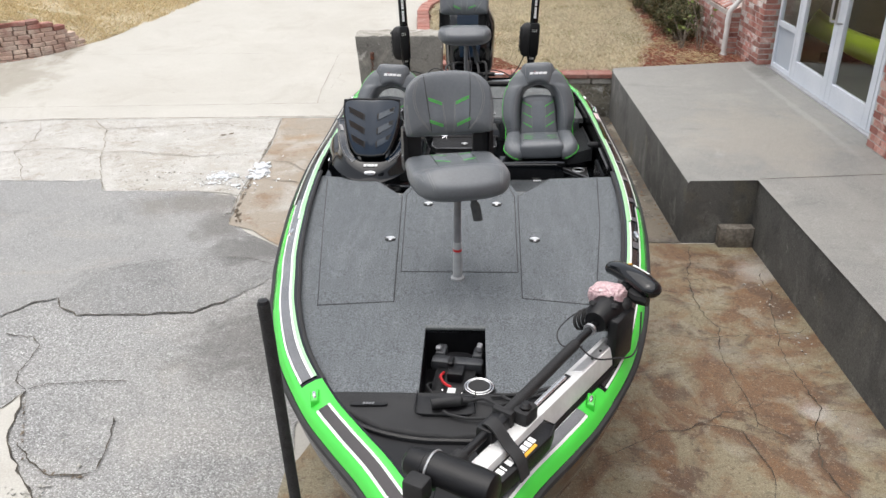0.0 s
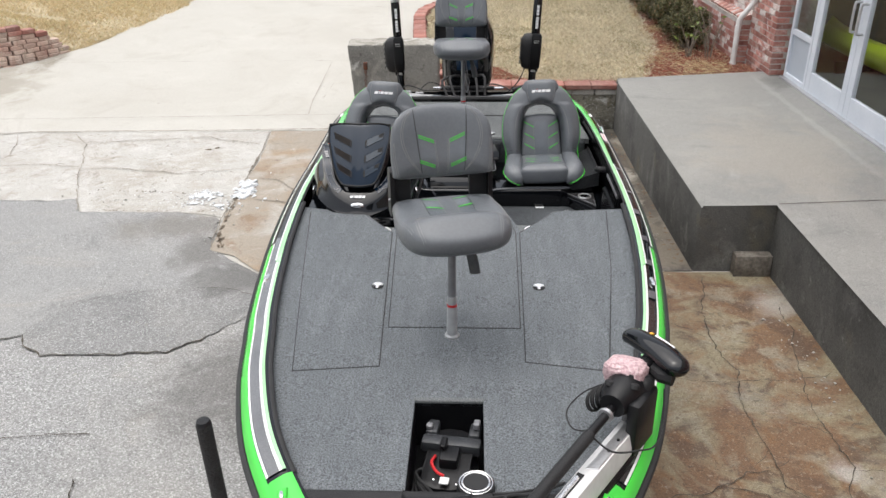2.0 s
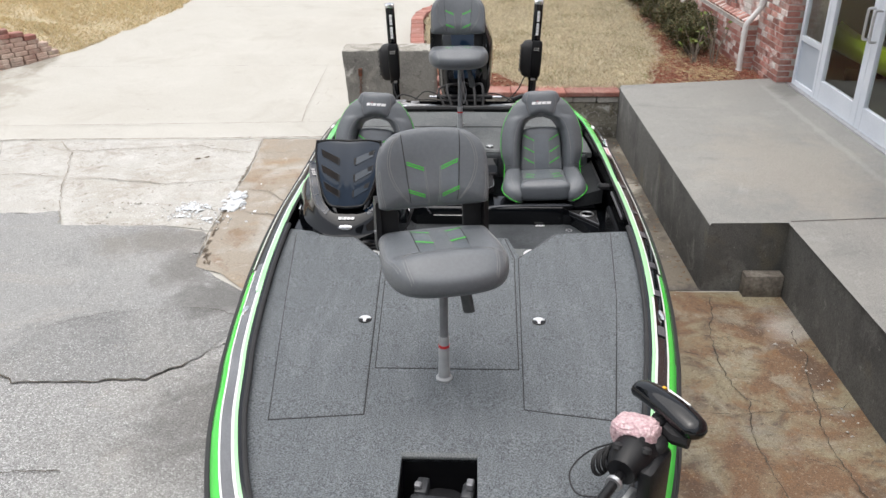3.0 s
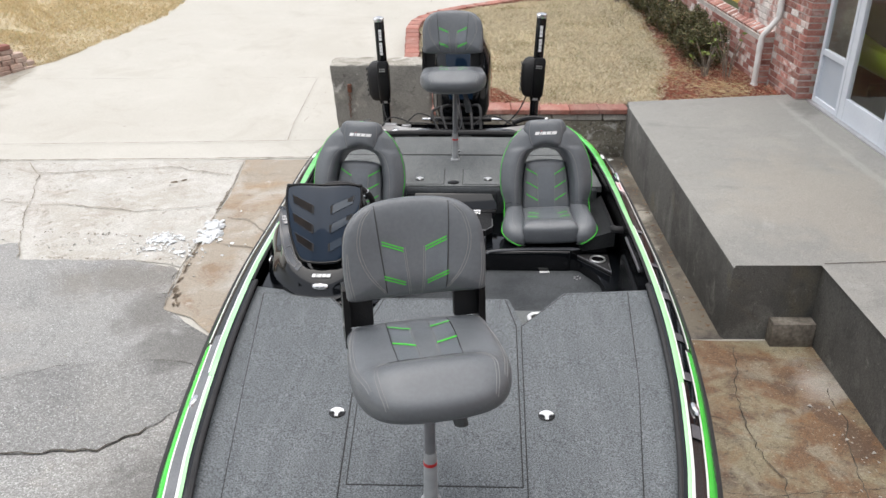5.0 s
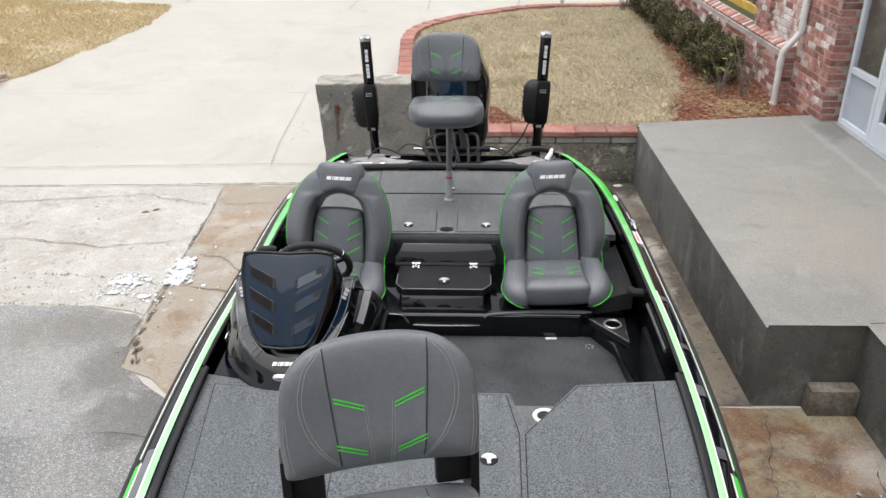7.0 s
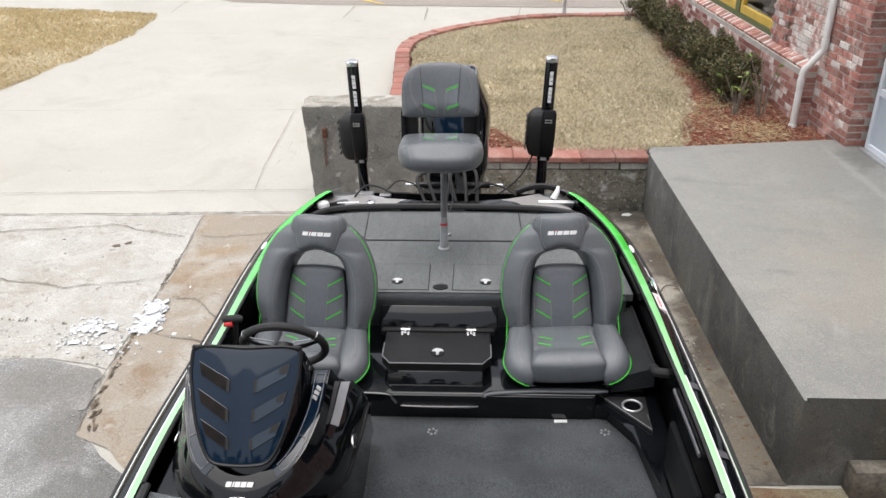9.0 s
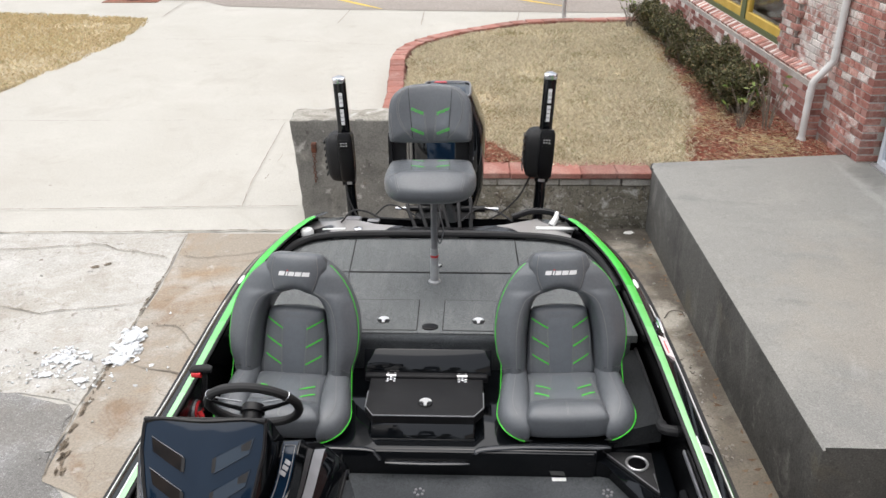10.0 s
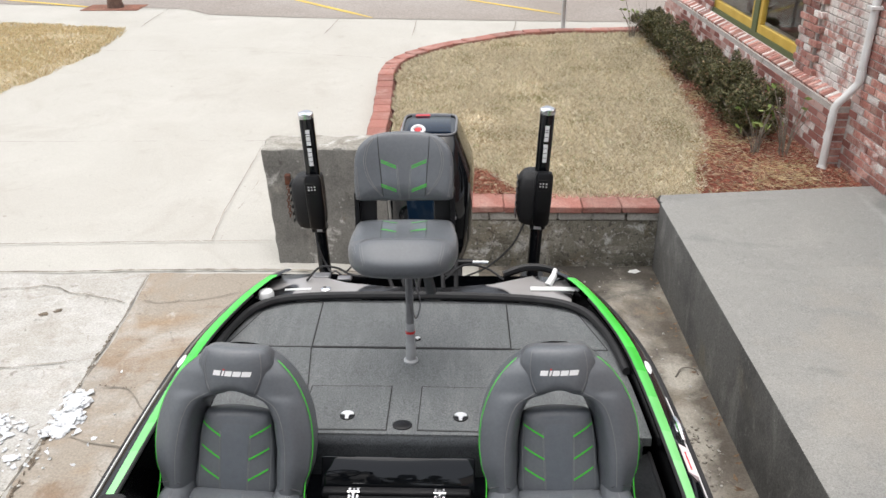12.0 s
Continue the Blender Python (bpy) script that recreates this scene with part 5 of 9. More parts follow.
wall_side = wall_piece("wall_south", BX + 0.005, 4.1, -6.0, 6.62, 0.40, 4.6, MORTAR, "red brick wall beside the doors")
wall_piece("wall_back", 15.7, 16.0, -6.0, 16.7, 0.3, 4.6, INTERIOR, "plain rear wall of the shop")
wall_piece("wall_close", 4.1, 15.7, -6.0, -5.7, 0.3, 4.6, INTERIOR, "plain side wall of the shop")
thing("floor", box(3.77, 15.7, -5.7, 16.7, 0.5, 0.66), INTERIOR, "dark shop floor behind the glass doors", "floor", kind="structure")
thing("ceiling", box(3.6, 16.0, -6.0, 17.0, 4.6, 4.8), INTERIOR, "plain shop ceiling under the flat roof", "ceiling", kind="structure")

brick_me = [finish("brick", box(-0.003, 0.06, -0.096, 0.096, -0.0285, 0.0285, 0.004, 1), BRICK) for _ in range(1)][0]
pale_me = finish("brick", box(-0.003, 0.06, -0.096, 0.096, -0.0285, 0.0285, 0.004, 1), BRICK_PALE)
front_me = finish("brick", box(-0.096, 0.096, -0.003, 0.06, -0.0285, 0.0285, 0.004, 1), BRICK)
frontq_me = finish("brick", box(-0.070, 0.070, -0.003, 0.06, -0.0285, 0.0285, 0.004, 1), BRICK)
rowlock_me = finish("brick", box(-0.062, 0.062, -0.028, 0.028, -0.045, 0.045, 0.004, 1), BRICK_PALE)
rowlock_red_me = finish("brick", box(-0.062, 0.062, -0.028, 0.028, -0.045, 0.045, 0.004, 1), BRICK)


def brick_at(parent, me, x, y, z, ry=0.0):
    ob = new("brick", me)
    ob.parent = parent
    ob.matrix_local = pose(x, y, z, 0, ry, 0)


def brick_wall(parent, x, y0, y1, z0, z1, keep, pale, seed):
    """Running bond on a wall that faces -x: nearest bricks singly, the rest in one part."""
    rnd = random.Random(seed)
    rest, rest_pale = bmesh.new(), bmesh.new()
    for c in range(int((z1 - z0) / 0.0677)):
        z = z0 + 0.034 + c * 0.0677
        y = y0 + 0.1 - (0.1015 if c % 2 else 0)
        while y < y1 + 0.05:
            a, b = max(y - 0.0965, y0), min(y + 0.0965, y1)
            x_ = x - 0.042 if parent.name == "wall_window" and 11.45 < y < 11.86 else x
            if b - a > 0.03 and not any(w0 < y < w1 and v0 < z < v1 for w0, w1, v0, v1 in OPEN):
                whitish = rnd.random() < pale(y, z)
                if keep(y, z) and b - a > 0.18:
                    brick_at(parent, pale_me if whitish else brick_me, x_ + rnd.uniform(-0.002, 0.002), y, z)
                else:
                    target = rest_pale if whitish else rest
                    q = [(x_, a, z - 0.0285), (x, b, z - 0.0285), (x, b, z + 0.0285), (x, a, z + 0.0285)]
                    v = [target.verts.new((x_ + rnd.uniform(-0.002, 0.002), p[1], p[2])) for p in q]
                    w = [target.verts.new((x_ + 0.02, p[1], p[2])) for p in q]
                    target.faces.new(v)
                    for i in range(4):
                        target.faces.new((v[i], v[(i + 1) % 4], w[(i + 1) % 4], w[i]))
            y += 0.203
    for b, m in ((rest, BRICK_FAR), (rest_pale, BRICK_PALE)):
        if b.faces:
            part("brickwork", b, m, parent)["kind"] = "stuff"
        else:
            b.free()


def brick_far(name, a, b, c):
    return island_mat(name, [(0.0, a), (0.5, b), (1.0, c)], 0.9)


BRICK_FAR = brick_far("brick_mix", (0.22, 0.090, 0.075), (0.34, 0.155, 0.13), (0.50, 0.36, 0.32))
OPEN = [(11.86, 15.0, 1.2, 2.75)]
brick_wall(wall_near, BX, 9.70, 10.56, 0.45, 3.0, lambda y, z: z < 2.4, lambda y, z: 0.22 if z > 0.8 else 0.08, 3)
brick_wall(wall_far, BX, 10.56, 17.0, 1.2, 3.0, lambda y, z: y < 11.9 and z < 2.2, lambda y, z: 0.95 if y < 11.45 else 0.25, 4)
brick_wall(wall_plinth, PX, 10.56, 17.0, 0.48, 1.14, lambda y, z: False, lambda y, z: 0.30, 5)
brick_wall(wall_side, BX, -6.0, 6.62, 0.45, 3.0, lambda y, z: y > 6.2 and z < 1.6, lambda y, z: 0.08, 6)
for c in range(33):
    z = 0.45 + 0.034 + c * 0.0677
    if c % 2:
        brick_at(wall_near, front_me, BX + 0.098, 9.70, z)
    else:
        brick_at(wall_near, frontq_me, BX + 0.072, 9.70, z)
for c in range(9):
    brick_at(wall_plinth, frontq_me, PX + 0.072, 10.56, 0.514 + c * 0.0677)
for k in range(95):
    y = 10.6 + k * 0.0677
    brick_at(wall_plinth, rowlock_me if k % 5 in (1, 3) else rowlock_red_me, PX + 0.092, y, 1.150, -24)


# ---- window with yellow frame ----
win = tagged(new("window_1"), "wide shop window in a yellow painted wooden frame", "window", kind="structure")
win.matrix_world = pose(3.66, 0, 0)
wf = box(-0.03, 0.05, 11.86, 15.0, 1.2, 1.26)
part("window_sill", wf, WINDOW_GREEN, win, "olive green sill board")
for y0, y1 in ((11.86, 13.25), (13.40, 15.0)):
    for a, b, c, d in ((y0, y1, 1.26, 1.36), (y0, y1, 2.65, 2.75), (y0, y0 + 0.09, 1.36, 2.65), (y1 - 0.09, y1, 1.36, 2.65)):
        part("window_frame", box(-0.015, 0.045, a, b, c, d, 0.006, 1), WINDOW_YELLOW, win)
    g = part("pane", box(0.015, 0.021, y0 + 0.09, y1 - 0.09, 1.36, 2.65), GLASS, win)
    g.visible_shadow = False
part("mullion", box(-0.03, 0.06, 13.25, 13.40, 1.26, 2.75), WINDOW_GREEN, win, "olive green mullion")

# ---- doors ----
DX = 3.75
front = tagged(new("door_1"), "grey painted shop entrance with two glazed doors and sidelights", "door", kind="structure")
front.matrix_world = pose(DX, 0, 0)
Z0, Z1 = 0.672, 2.90
PANEL_PAINT = mat("slate_blue_panel", (0.36, 0.405, 0.46), 0.4, color2=(0.41, 0.45, 0.50), scale=3.0)


def leaf(name, y0, y1, rail, stile, label, panel_top=None):
    fr = bmesh.new()
    box(0, 0.05, y0, y0 + stile, Z0, Z1, 0.003, 1, fr)
    box(0, 0.05, y1 - stile, y1, Z0, Z1, 0.003, 1, fr)
    box(0.001, 0.049, y0 + stile, y1 - stile, Z0, Z0 + rail, 0.003, 1, fr)
    box(0.001, 0.049, y0 + stile, y1 - stile, Z1 - 0.1, Z1, 0.003, 1, fr)
    if panel_top:
        box(0.001, 0.049, y0 + stile, y1 - stile, panel_top, panel_top + 0.06, 0.003, 1, fr)
    p = part(name, fr, DOOR_PAINT, front, label)
    low = Z0 + rail if not panel_top else panel_top + 0.06
    g = part("pane", box(0.022, 0.028, y0 + stile, y1 - stile, low, Z1 - 0.1), GLASS, p)
    g.visible_shadow = False
    if panel_top:
        part("panel", box(0.024, 0.040, y0 + stile, y1 - stile, Z0 + rail, panel_top, 0.002, 1), PANEL_PAINT, p, "slate blue panel")
    return p


leaf("sidelight", 8.99, 9.62, 0.05, 0.055, "narrow sidelight with a solid grey panel", 1.17)
d1 = leaf("door_leaf", 7.985, 8.98, 0.22, 0.11, "glazed grey door leaf")
d2 = leaf("door_leaf", 6.985, 7.98, 0.22, 0.11, "glazed grey door leaf")
leaf("sidelight", 6.62, 6.975, 0.05, 0.055, "narrow sidelight with a solid grey panel", 1.17)
part("threshold", box(-0.045, 0.06, 6.62, 9.64, 0.60, 0.672, 0.006, 1), ALU, front, "worn grey metal threshold")
for d, y in ((d1, 8.05), (d2, 7.915)):
    part("pull_handle", tube(smooth_path([(0.0, y, 1.5), (-0.05, y, 1.5), (-0.065, y, 1.53), (-0.065, y, 1.75), (-0.05, y, 1.78), (0, y, 1.78)], 4), 0.013, 8), ALU, d)
KAYAK = mat("lime_kayak_plastic", (0.55, 0.76, 0.02), 0.35, color2=(0.60, 0.80, 0.03), scale=3.0)


def kayak(length=3.4):
    secs = []
    for k in range(17):
        u = k / 16 * 2 - 1
        w = 0.36 * (1 - abs(u) ** 2.4) + 0.015
        h = 0.17 + 0.05 * u * u
        secs.append([(w * math.cos(a), u * length / 2, 0.18 + 0.16 * u * u + h * (math.sin(a) if math.sin(a) < 0 else 0.5 * math.sin(a))) for a in (2 * math.pi * j / 16 for j in range(16))])
    return loft(secs)


for x, y, z, r, ry in ((4.84, 9.12, 0.755, 11, 32),):
    k = root("kayak", pose(x, y, z, 0, ry, r), "lime green plastic kayak on display inside the shop", "kayak")
    part("hull", kayak(), KAYAK, k)
    part("cockpit_rim", ring(0.28, 0.02, 20, 6, m=pose(0, 0.2, 0.275) @ Matrix.Diagonal((0.8, 1.6, 1, 1))), PLASTIC, k)
    part("seat", box(-0.2, 0.2, -0.1, 0.35, 0.22, 0.27, 0.02), PLASTIC_MATT, k)
    s = root("display_stand", pose(x, y, 0.658, 0, 0, r), "dark steel kayak display stand", "stand")
    for v in (-0.7, 0.7):
        part("crossbar", box(-0.30, 0.30, v - 0.03, v + 0.03, 0.0, 0.145, 0.008, 1), PLASTIC, s)

# ---- downspout ----
sp = root("downspout", pose(0, 0, 0), "white painted metal downspout with peeling paint", "downspout")
part("pipe", tube([(3.555, 10.41, 4.5), (3.555, 10.41, 2.6), (3.555, 10.41, 1.42), (3.550, 10.412, 1.385), (3.535, 10.415, 1.36), (3.455, 10.44, 1.235), (3.428, 10.447, 1.20), (3.412, 10.45, 1.16), (3.410, 10.45, 1.10), (3.410, 10.45, 0.63)], 0.034, 14), SPOUT, sp)
part("joint_sleeve", tube([(3.555, 10.41, 1.42), (3.555, 10.41, 1.50)], 0.0375, 14), SPOUT, sp)
part("joint_sleeve", tube([(3.410, 10.45, 1.02), (3.410, 10.45, 1.10)], 0.0375, 14), SPOUT, sp)
part("shoe", tube([(3.410, 10.45, 0.635), (3.408, 10.445, 0.60)], [0.043, 0.046], 14), SPOUT, sp)
part("bracket", box(3.50, 3.61, 10.365, 10.455, 2.0, 2.03, 0.004, 1), SPOUT, sp)


# ---- shrubs ----
LEAF = island_mat("holly_leaves", [(0.0, (0.026, 0.028, 0.013)), (0.4, (0.064, 0.068, 0.028)), (0.72, (0.120, 0.116, 0.052)), (0.90, (0.18, 0.15, 0.078)), (1.0, (0.22, 0.14, 0.085))], 0.5)
LEAF_PALE = island_mat("pale_leaves", [(0.0, (0.07, 0.11, 0.025)), (0.6, (0.15, 0.20, 0.05)), (1.0, (0.24, 0.28, 0.10))], 0.5)
TWIG = mat("grey_twig", (0.16, 0.13, 0.10), 0.9, color2=(0.24, 0.21, 0.17), scale=20.0)


def leaves(blobs, count, size, seed):
    rnd = random.Random(seed)
    verts, faces = [], []
    for _ in range(count):
        cx, cy, cz, rx, ry, rz = rnd.choice(blobs)
        d = Vector((rnd.gauss(0, 1), rnd.gauss(0, 1), rnd.gauss(0, 1))).normalized()
        r = rnd.uniform(0.72, 1.06) + 0.12 * noise.noise(d * 3 + Vector((cx, cy, 0)))
        c = Vector((cx + d.x * rx * r, cy + d.y * ry * r, max(cz + d.z * rz * r, 0.03)))
        u = Vector((rnd.gauss(0, 1), rnd.gauss(0, 1), rnd.gauss(0, 0.7))).normalized()
        v = u.cross(d + Vector((rnd.gauss(0, 0.4), rnd.gauss(0, 0.4), rnd.gauss(0, 0.4)))).normalized()
        s = size * rnd.uniform(0.6, 1.3)
        k = len(verts)
        verts += [tuple(c - u * s), tuple(c + v * s * 0.45), tuple(c + u * s), tuple(c - v * s * 0.45)]
        faces.append((k, k + 1, k + 2, k + 3))
    me = bpy.data.meshes.new("leaves")
    me.from_pydata(verts, [], faces)
    return me


def shrub(x, y, w, d, h, seed, count):
    rnd = random.Random(seed)
    zb = lawn_z(x, y)
    s = root("shrub", pose(x, y, zb), "twiggy olive-brown evergreen shrub on mulch", "shrub", "hedge along the brick wall")
    blobs = [(rnd.uniform(-w, w) * 0.45, rnd.uniform(-d, d) * 0.5, h * rnd.uniform(0.42, 0.62), w * rnd.uniform(0.4, 0.6), d * rnd.uniform(0.4, 0.6), h * rnd.uniform(0.33, 0.45)) for _ in range(9)]
    blobs += [(rnd.uniform(-w, w) * 0.85, rnd.uniform(-d, d) * 0.85, h * rnd.uniform(0.35, 0.95), w * rnd.uniform(0.14, 0.28), d * rnd.uniform(0.12, 0.25), h * rnd.uniform(0.12, 0.22)) for _ in range(16)]
    me = leaves(blobs, count, 0.017, seed)
    me.materials.append(LEAF)
    ob = new("crown", me)
    ob.parent = s
    tr = bmesh.new()
    for _ in range(26):
        a, u = rnd.uniform(0, 6.28), rnd.uniform(0.5, 1.05)
        tip = (math.cos(a) * w * u, math.sin(a) * d * u, h * rnd.uniform(0.35, 1.15))
        tube([(tip[0] * 0.3, tip[1] * 0.3, h * 0.2), (tip[0] * 0.75, tip[1] * 0.75, tip[2] * 0.7), tip], [0.005, 0.003, 0.0015], 4, tr)
    for b in blobs:
        tube([(0.1 * b[0], 0.1 * b[1], -0.02), (0.5 * b[0], 0.5 * b[1], b[2] * 0.5), (b[0], b[1], b[2])], [0.014, 0.01, 0.005], 6, tr)
    part("trunk", tr, TWIG, s)["kind"] = "stuff"
    return s


for i, (y, h, w) in enumerate(((11.35, 0.56, 0.33), (12.1, 0.58, 0.36), (12.9, 0.52, 0.34), (13.7, 0.50, 0.34), (14.5, 0.48, 0.32), (15.3, 0.46, 0.30), (16.0, 0.42, 0.25))):
    shrub(3.05 + 0.05 * math.sin(7 * i), y + 0.06 * math.cos(5 * i), w * (0.9 + 0.1 * math.sin(3 * i)), 0.46, h, 100 + i, 8000)


def sprig(x, y, h, seed, count, label):
    rnd = random.Random(seed)
    zb = lawn_z(x, y)
    s = root("sapling", pose(x, y, zb), label, "shrub")
    st, tips = bmesh.new(), []
    for k in range(13):
        a, l = rnd.uniform(0, 6.28), rnd.uniform(0.5, 1.0) * h
        tip = (math.cos(a) * 0.25 * h + rnd.uniform(-0.05, 0.05), math.sin(a) * 0.25 * h, l)
        tube(smooth_path([(math.cos(a) * 0.03, math.sin(a) * 0.03, -0.02), (tip[0] * 0.4, tip[1] * 0.4, l * 0.5), tip], 4), 0.0045, 5, st)
        tips.append((*tip, 0.06, 0.06, 0.02))
    part("trunk", st, TWIG, s)["kind"] = "stuff"
    me = leaves(tips, count, 0.036, seed)
    me.materials.append(LEAF_PALE)
    ob = new("crown", me)
    ob.parent = s


sprig(2.95, 10.85, 0.48, 7, 42, "leggy sapling with sparse yellow-green leaves")
sprig(3.18, 10.78, 0.66, 8, 8, "bare grey twigs with a few leaves")
sprig(2.75, 15.9, 0.6, 9, 26, "thin twiggy sapling at the lawn edge")


# ---- bare-limbed trees across the yard, mirrored in the gelcoat ----
def yard_tree(x, y, h, seed):
    rnd = random.Random(seed)
    t = root("tree", pose(x, y, ground_z(x, y)), "tall dark evergreen tree across the yard", "tree", "trees across the yard")
    tr = bmesh.new()
    tube(smooth_path([(0, 0, -0.1), (0.1, 0.05, h * 0.3), (-0.1, 0.1, h * 0.6), (0.05, 0, h * 0.92)], 4), [0.26, 0.24, 0.22, 0.21, 0.20, 0.18, 0.17, 0.15, 0.13, 0.11, 0.08, 0.06, 0.03], 10, tr)
    tips = []
    for k in range(22):
        z = h * rnd.uniform(0.22, 0.9)
        a, l = rnd.uniform(0, 6.28), (h - z) * 0.34 + 0.9
        tip = (math.cos(a) * l, math.sin(a) * l, z + l * 0.25)
        tube([(0, 0, z), (tip[0] * 0.5, tip[1] * 0.5, z + l * 0.18), tip], [0.07, 0.04, 0.015], 6, tr)
        for u in (0.45, 0.75, 1.0):
            tips.append((tip[0] * u, tip[1] * u, z + l * 0.25 * u, 0.75, 0.75, 0.5))
    part("trunk", tr, TWIG, t)
    me = leaves(tips, 2600, 0.30, seed)
    me.materials.append(LEAF)
    ob = new("crown", me)
    ob.parent = t


for i, (x, y, h) in enumerate(((-13, -15, 8), (-7.5, -17, 10.5), (-2.5, -16.5, 8.5), (3.0, -17, 10.5), (8.0, -15, 8.5), (-17.5, -10, 8))):
    yard_tree(x, y, h, 300 + i)


# ---- boat ----
BOAT = pose(-0.134, 3.0, 0.0, -1.15, 0, -0.85)
boat = root("bass_boat", BOAT, "black and green fibreglass bass boat with grey carpeted decks", "boat")
HW = [(-1.80, 0.02), (-1.74, 0.10), (-1.62, 0.20), (-1.42, 0.325), (-1.24, 0.455), (-1.04, 0.585), (-0.69, 0.755), (-0.3, 0.875), (0.03, 0.943), (0.27, 0.989), (0.7, 1.049), (1.2, 1.096), (1.8, 1.121), (2.5, 1.117), (3.2, 1.111), (3.7, 1.085), (4.05, 1.019), (4.3, 0.942), (4.45, 0.87), (4.52, 0.81)]
rail = smooth_path([(x - 0.008, y, 0) for y, x in HW], 16)


def half(y):
    return float(np.interp(y, [q.y for q in rail], [q.x for q in rail]))


def sway(y):
    """How far the hull's centreline lies to starboard of the frame's own."""
    return float(np.interp(y, [-0.8, -0.3, 0.2, 0.7, 1.2, 1.8, 2.5, 2.75, 3.2, 3.7, 4.52], [0.0, 0.003, 0.011, 0.021, 0.024, 0.024, 0.030, 0.031, 0.026, 0.021, 0.014]))


def inset(off, z, y0=-1.9, y1=4.7, side=1):
    """Points along the gunwale, set in from its outer edge."""
    out = []
    for i, q in enumerate(rail):
        d = (rail[min(i + 1, len(rail) - 1)] - rail[max(i - 1, 0)]).normalized()
        n = Vector((-d.y, d.x, 0))
        p = q + n * off
        if p.x > 0.004 and y0 <= q.y <= y1:
            out.append(Vector((side * p.x + sway(p.y), p.y, z)))
    return out


def cap_z(off):
    return float(np.interp(off, [0.0, 0.02, 0.05, 0.10, 0.15, 0.30], [1.15, 1.185, 1.205, 1.22, 1.215, 1.19]))


def strip(inner, outer, y0, y1, side, lift=0.0, steps=3, bm=None):
    """A band of the gunwale cap between two insets, which may be pairs (at its start, at its end)."""
    bm = bm or bmesh.new()
    steps = max(steps, 4)
    at = lambda o, y: o[0] + (o[1] - o[0]) * (y - y0) / (y1 - y0) if type(o) is tuple else o
    st = []
    for i, q in enumerate(rail):
        if not y0 <= q.y <= y1:
            continue
        d = (rail[min(i + 1, len(rail) - 1)] - rail[max(i - 1, 0)]).normalized()
        n = Vector((-d.y, d.x, 0))
        o0, o1 = at(inner, q.y), at(outer, q.y)
        st.append([bm.verts.new((side * max((q + n * (o0 + (o1 - o0) * k / steps)).x, 0.0) + sway(q.y), (q + n * (o0 + (o1 - o0) * k / steps)).y, cap_z(o0 + (o1 - o0) * k / steps) + lift)) for k in range(steps + 1)])
    for r, s in zip(st, st[1:]):
        for k in range(steps):
            bm.faces.new((r[k], r[k + 1], s[k + 1], s[k]))
    return bm


def hull():
    secs = []
    for q in rail:
        y, w = q.y, q.x
        u = float(np.interp(y, [-1.8, -0.6, 1.0, 4.52], [0.0, 0.7, 1.0, 1.0]))
        chine_z = float(np.interp(y, [-1.8, -0.5, 1.5, 4.52], [1.0, 0.72, 0.60, 0.58]))
        keel_z = float(np.interp(y, [-1.8, -1.2, -0.2, 1.5, 4.52], [1.02, 0.72, 0.48, 0.38, 0.36]))
        cw = w * (0.55 + 0.3 * u)
        right = [(w, 1.15), (w * 0.985, 1.05), (w * (0.93 * u + 0.9 * (1 - u)), 0.85 * 0.6 + 0.4 * chine_z + 0.1), (cw, chine_z), (cw * 0.5, (chine_z + keel_z) / 2 - 0.02), (0, keel_z)]
        ring_ = [(x + sway(y), y, z) for x, z in right] + [(sway(y) - x, y, z) for x, z in right[-2::-1]]
        secs.append(ring_)
    bm = loft(secs, closed=False)
    # transom
    e = [v for v in bm.verts if abs(v.co.y - 4.52) < 1e-4]
    e.sort(key=lambda v: math.atan2(v.co.z - 0.8, v.co.x))
    bm.faces.new(e)
    return bm


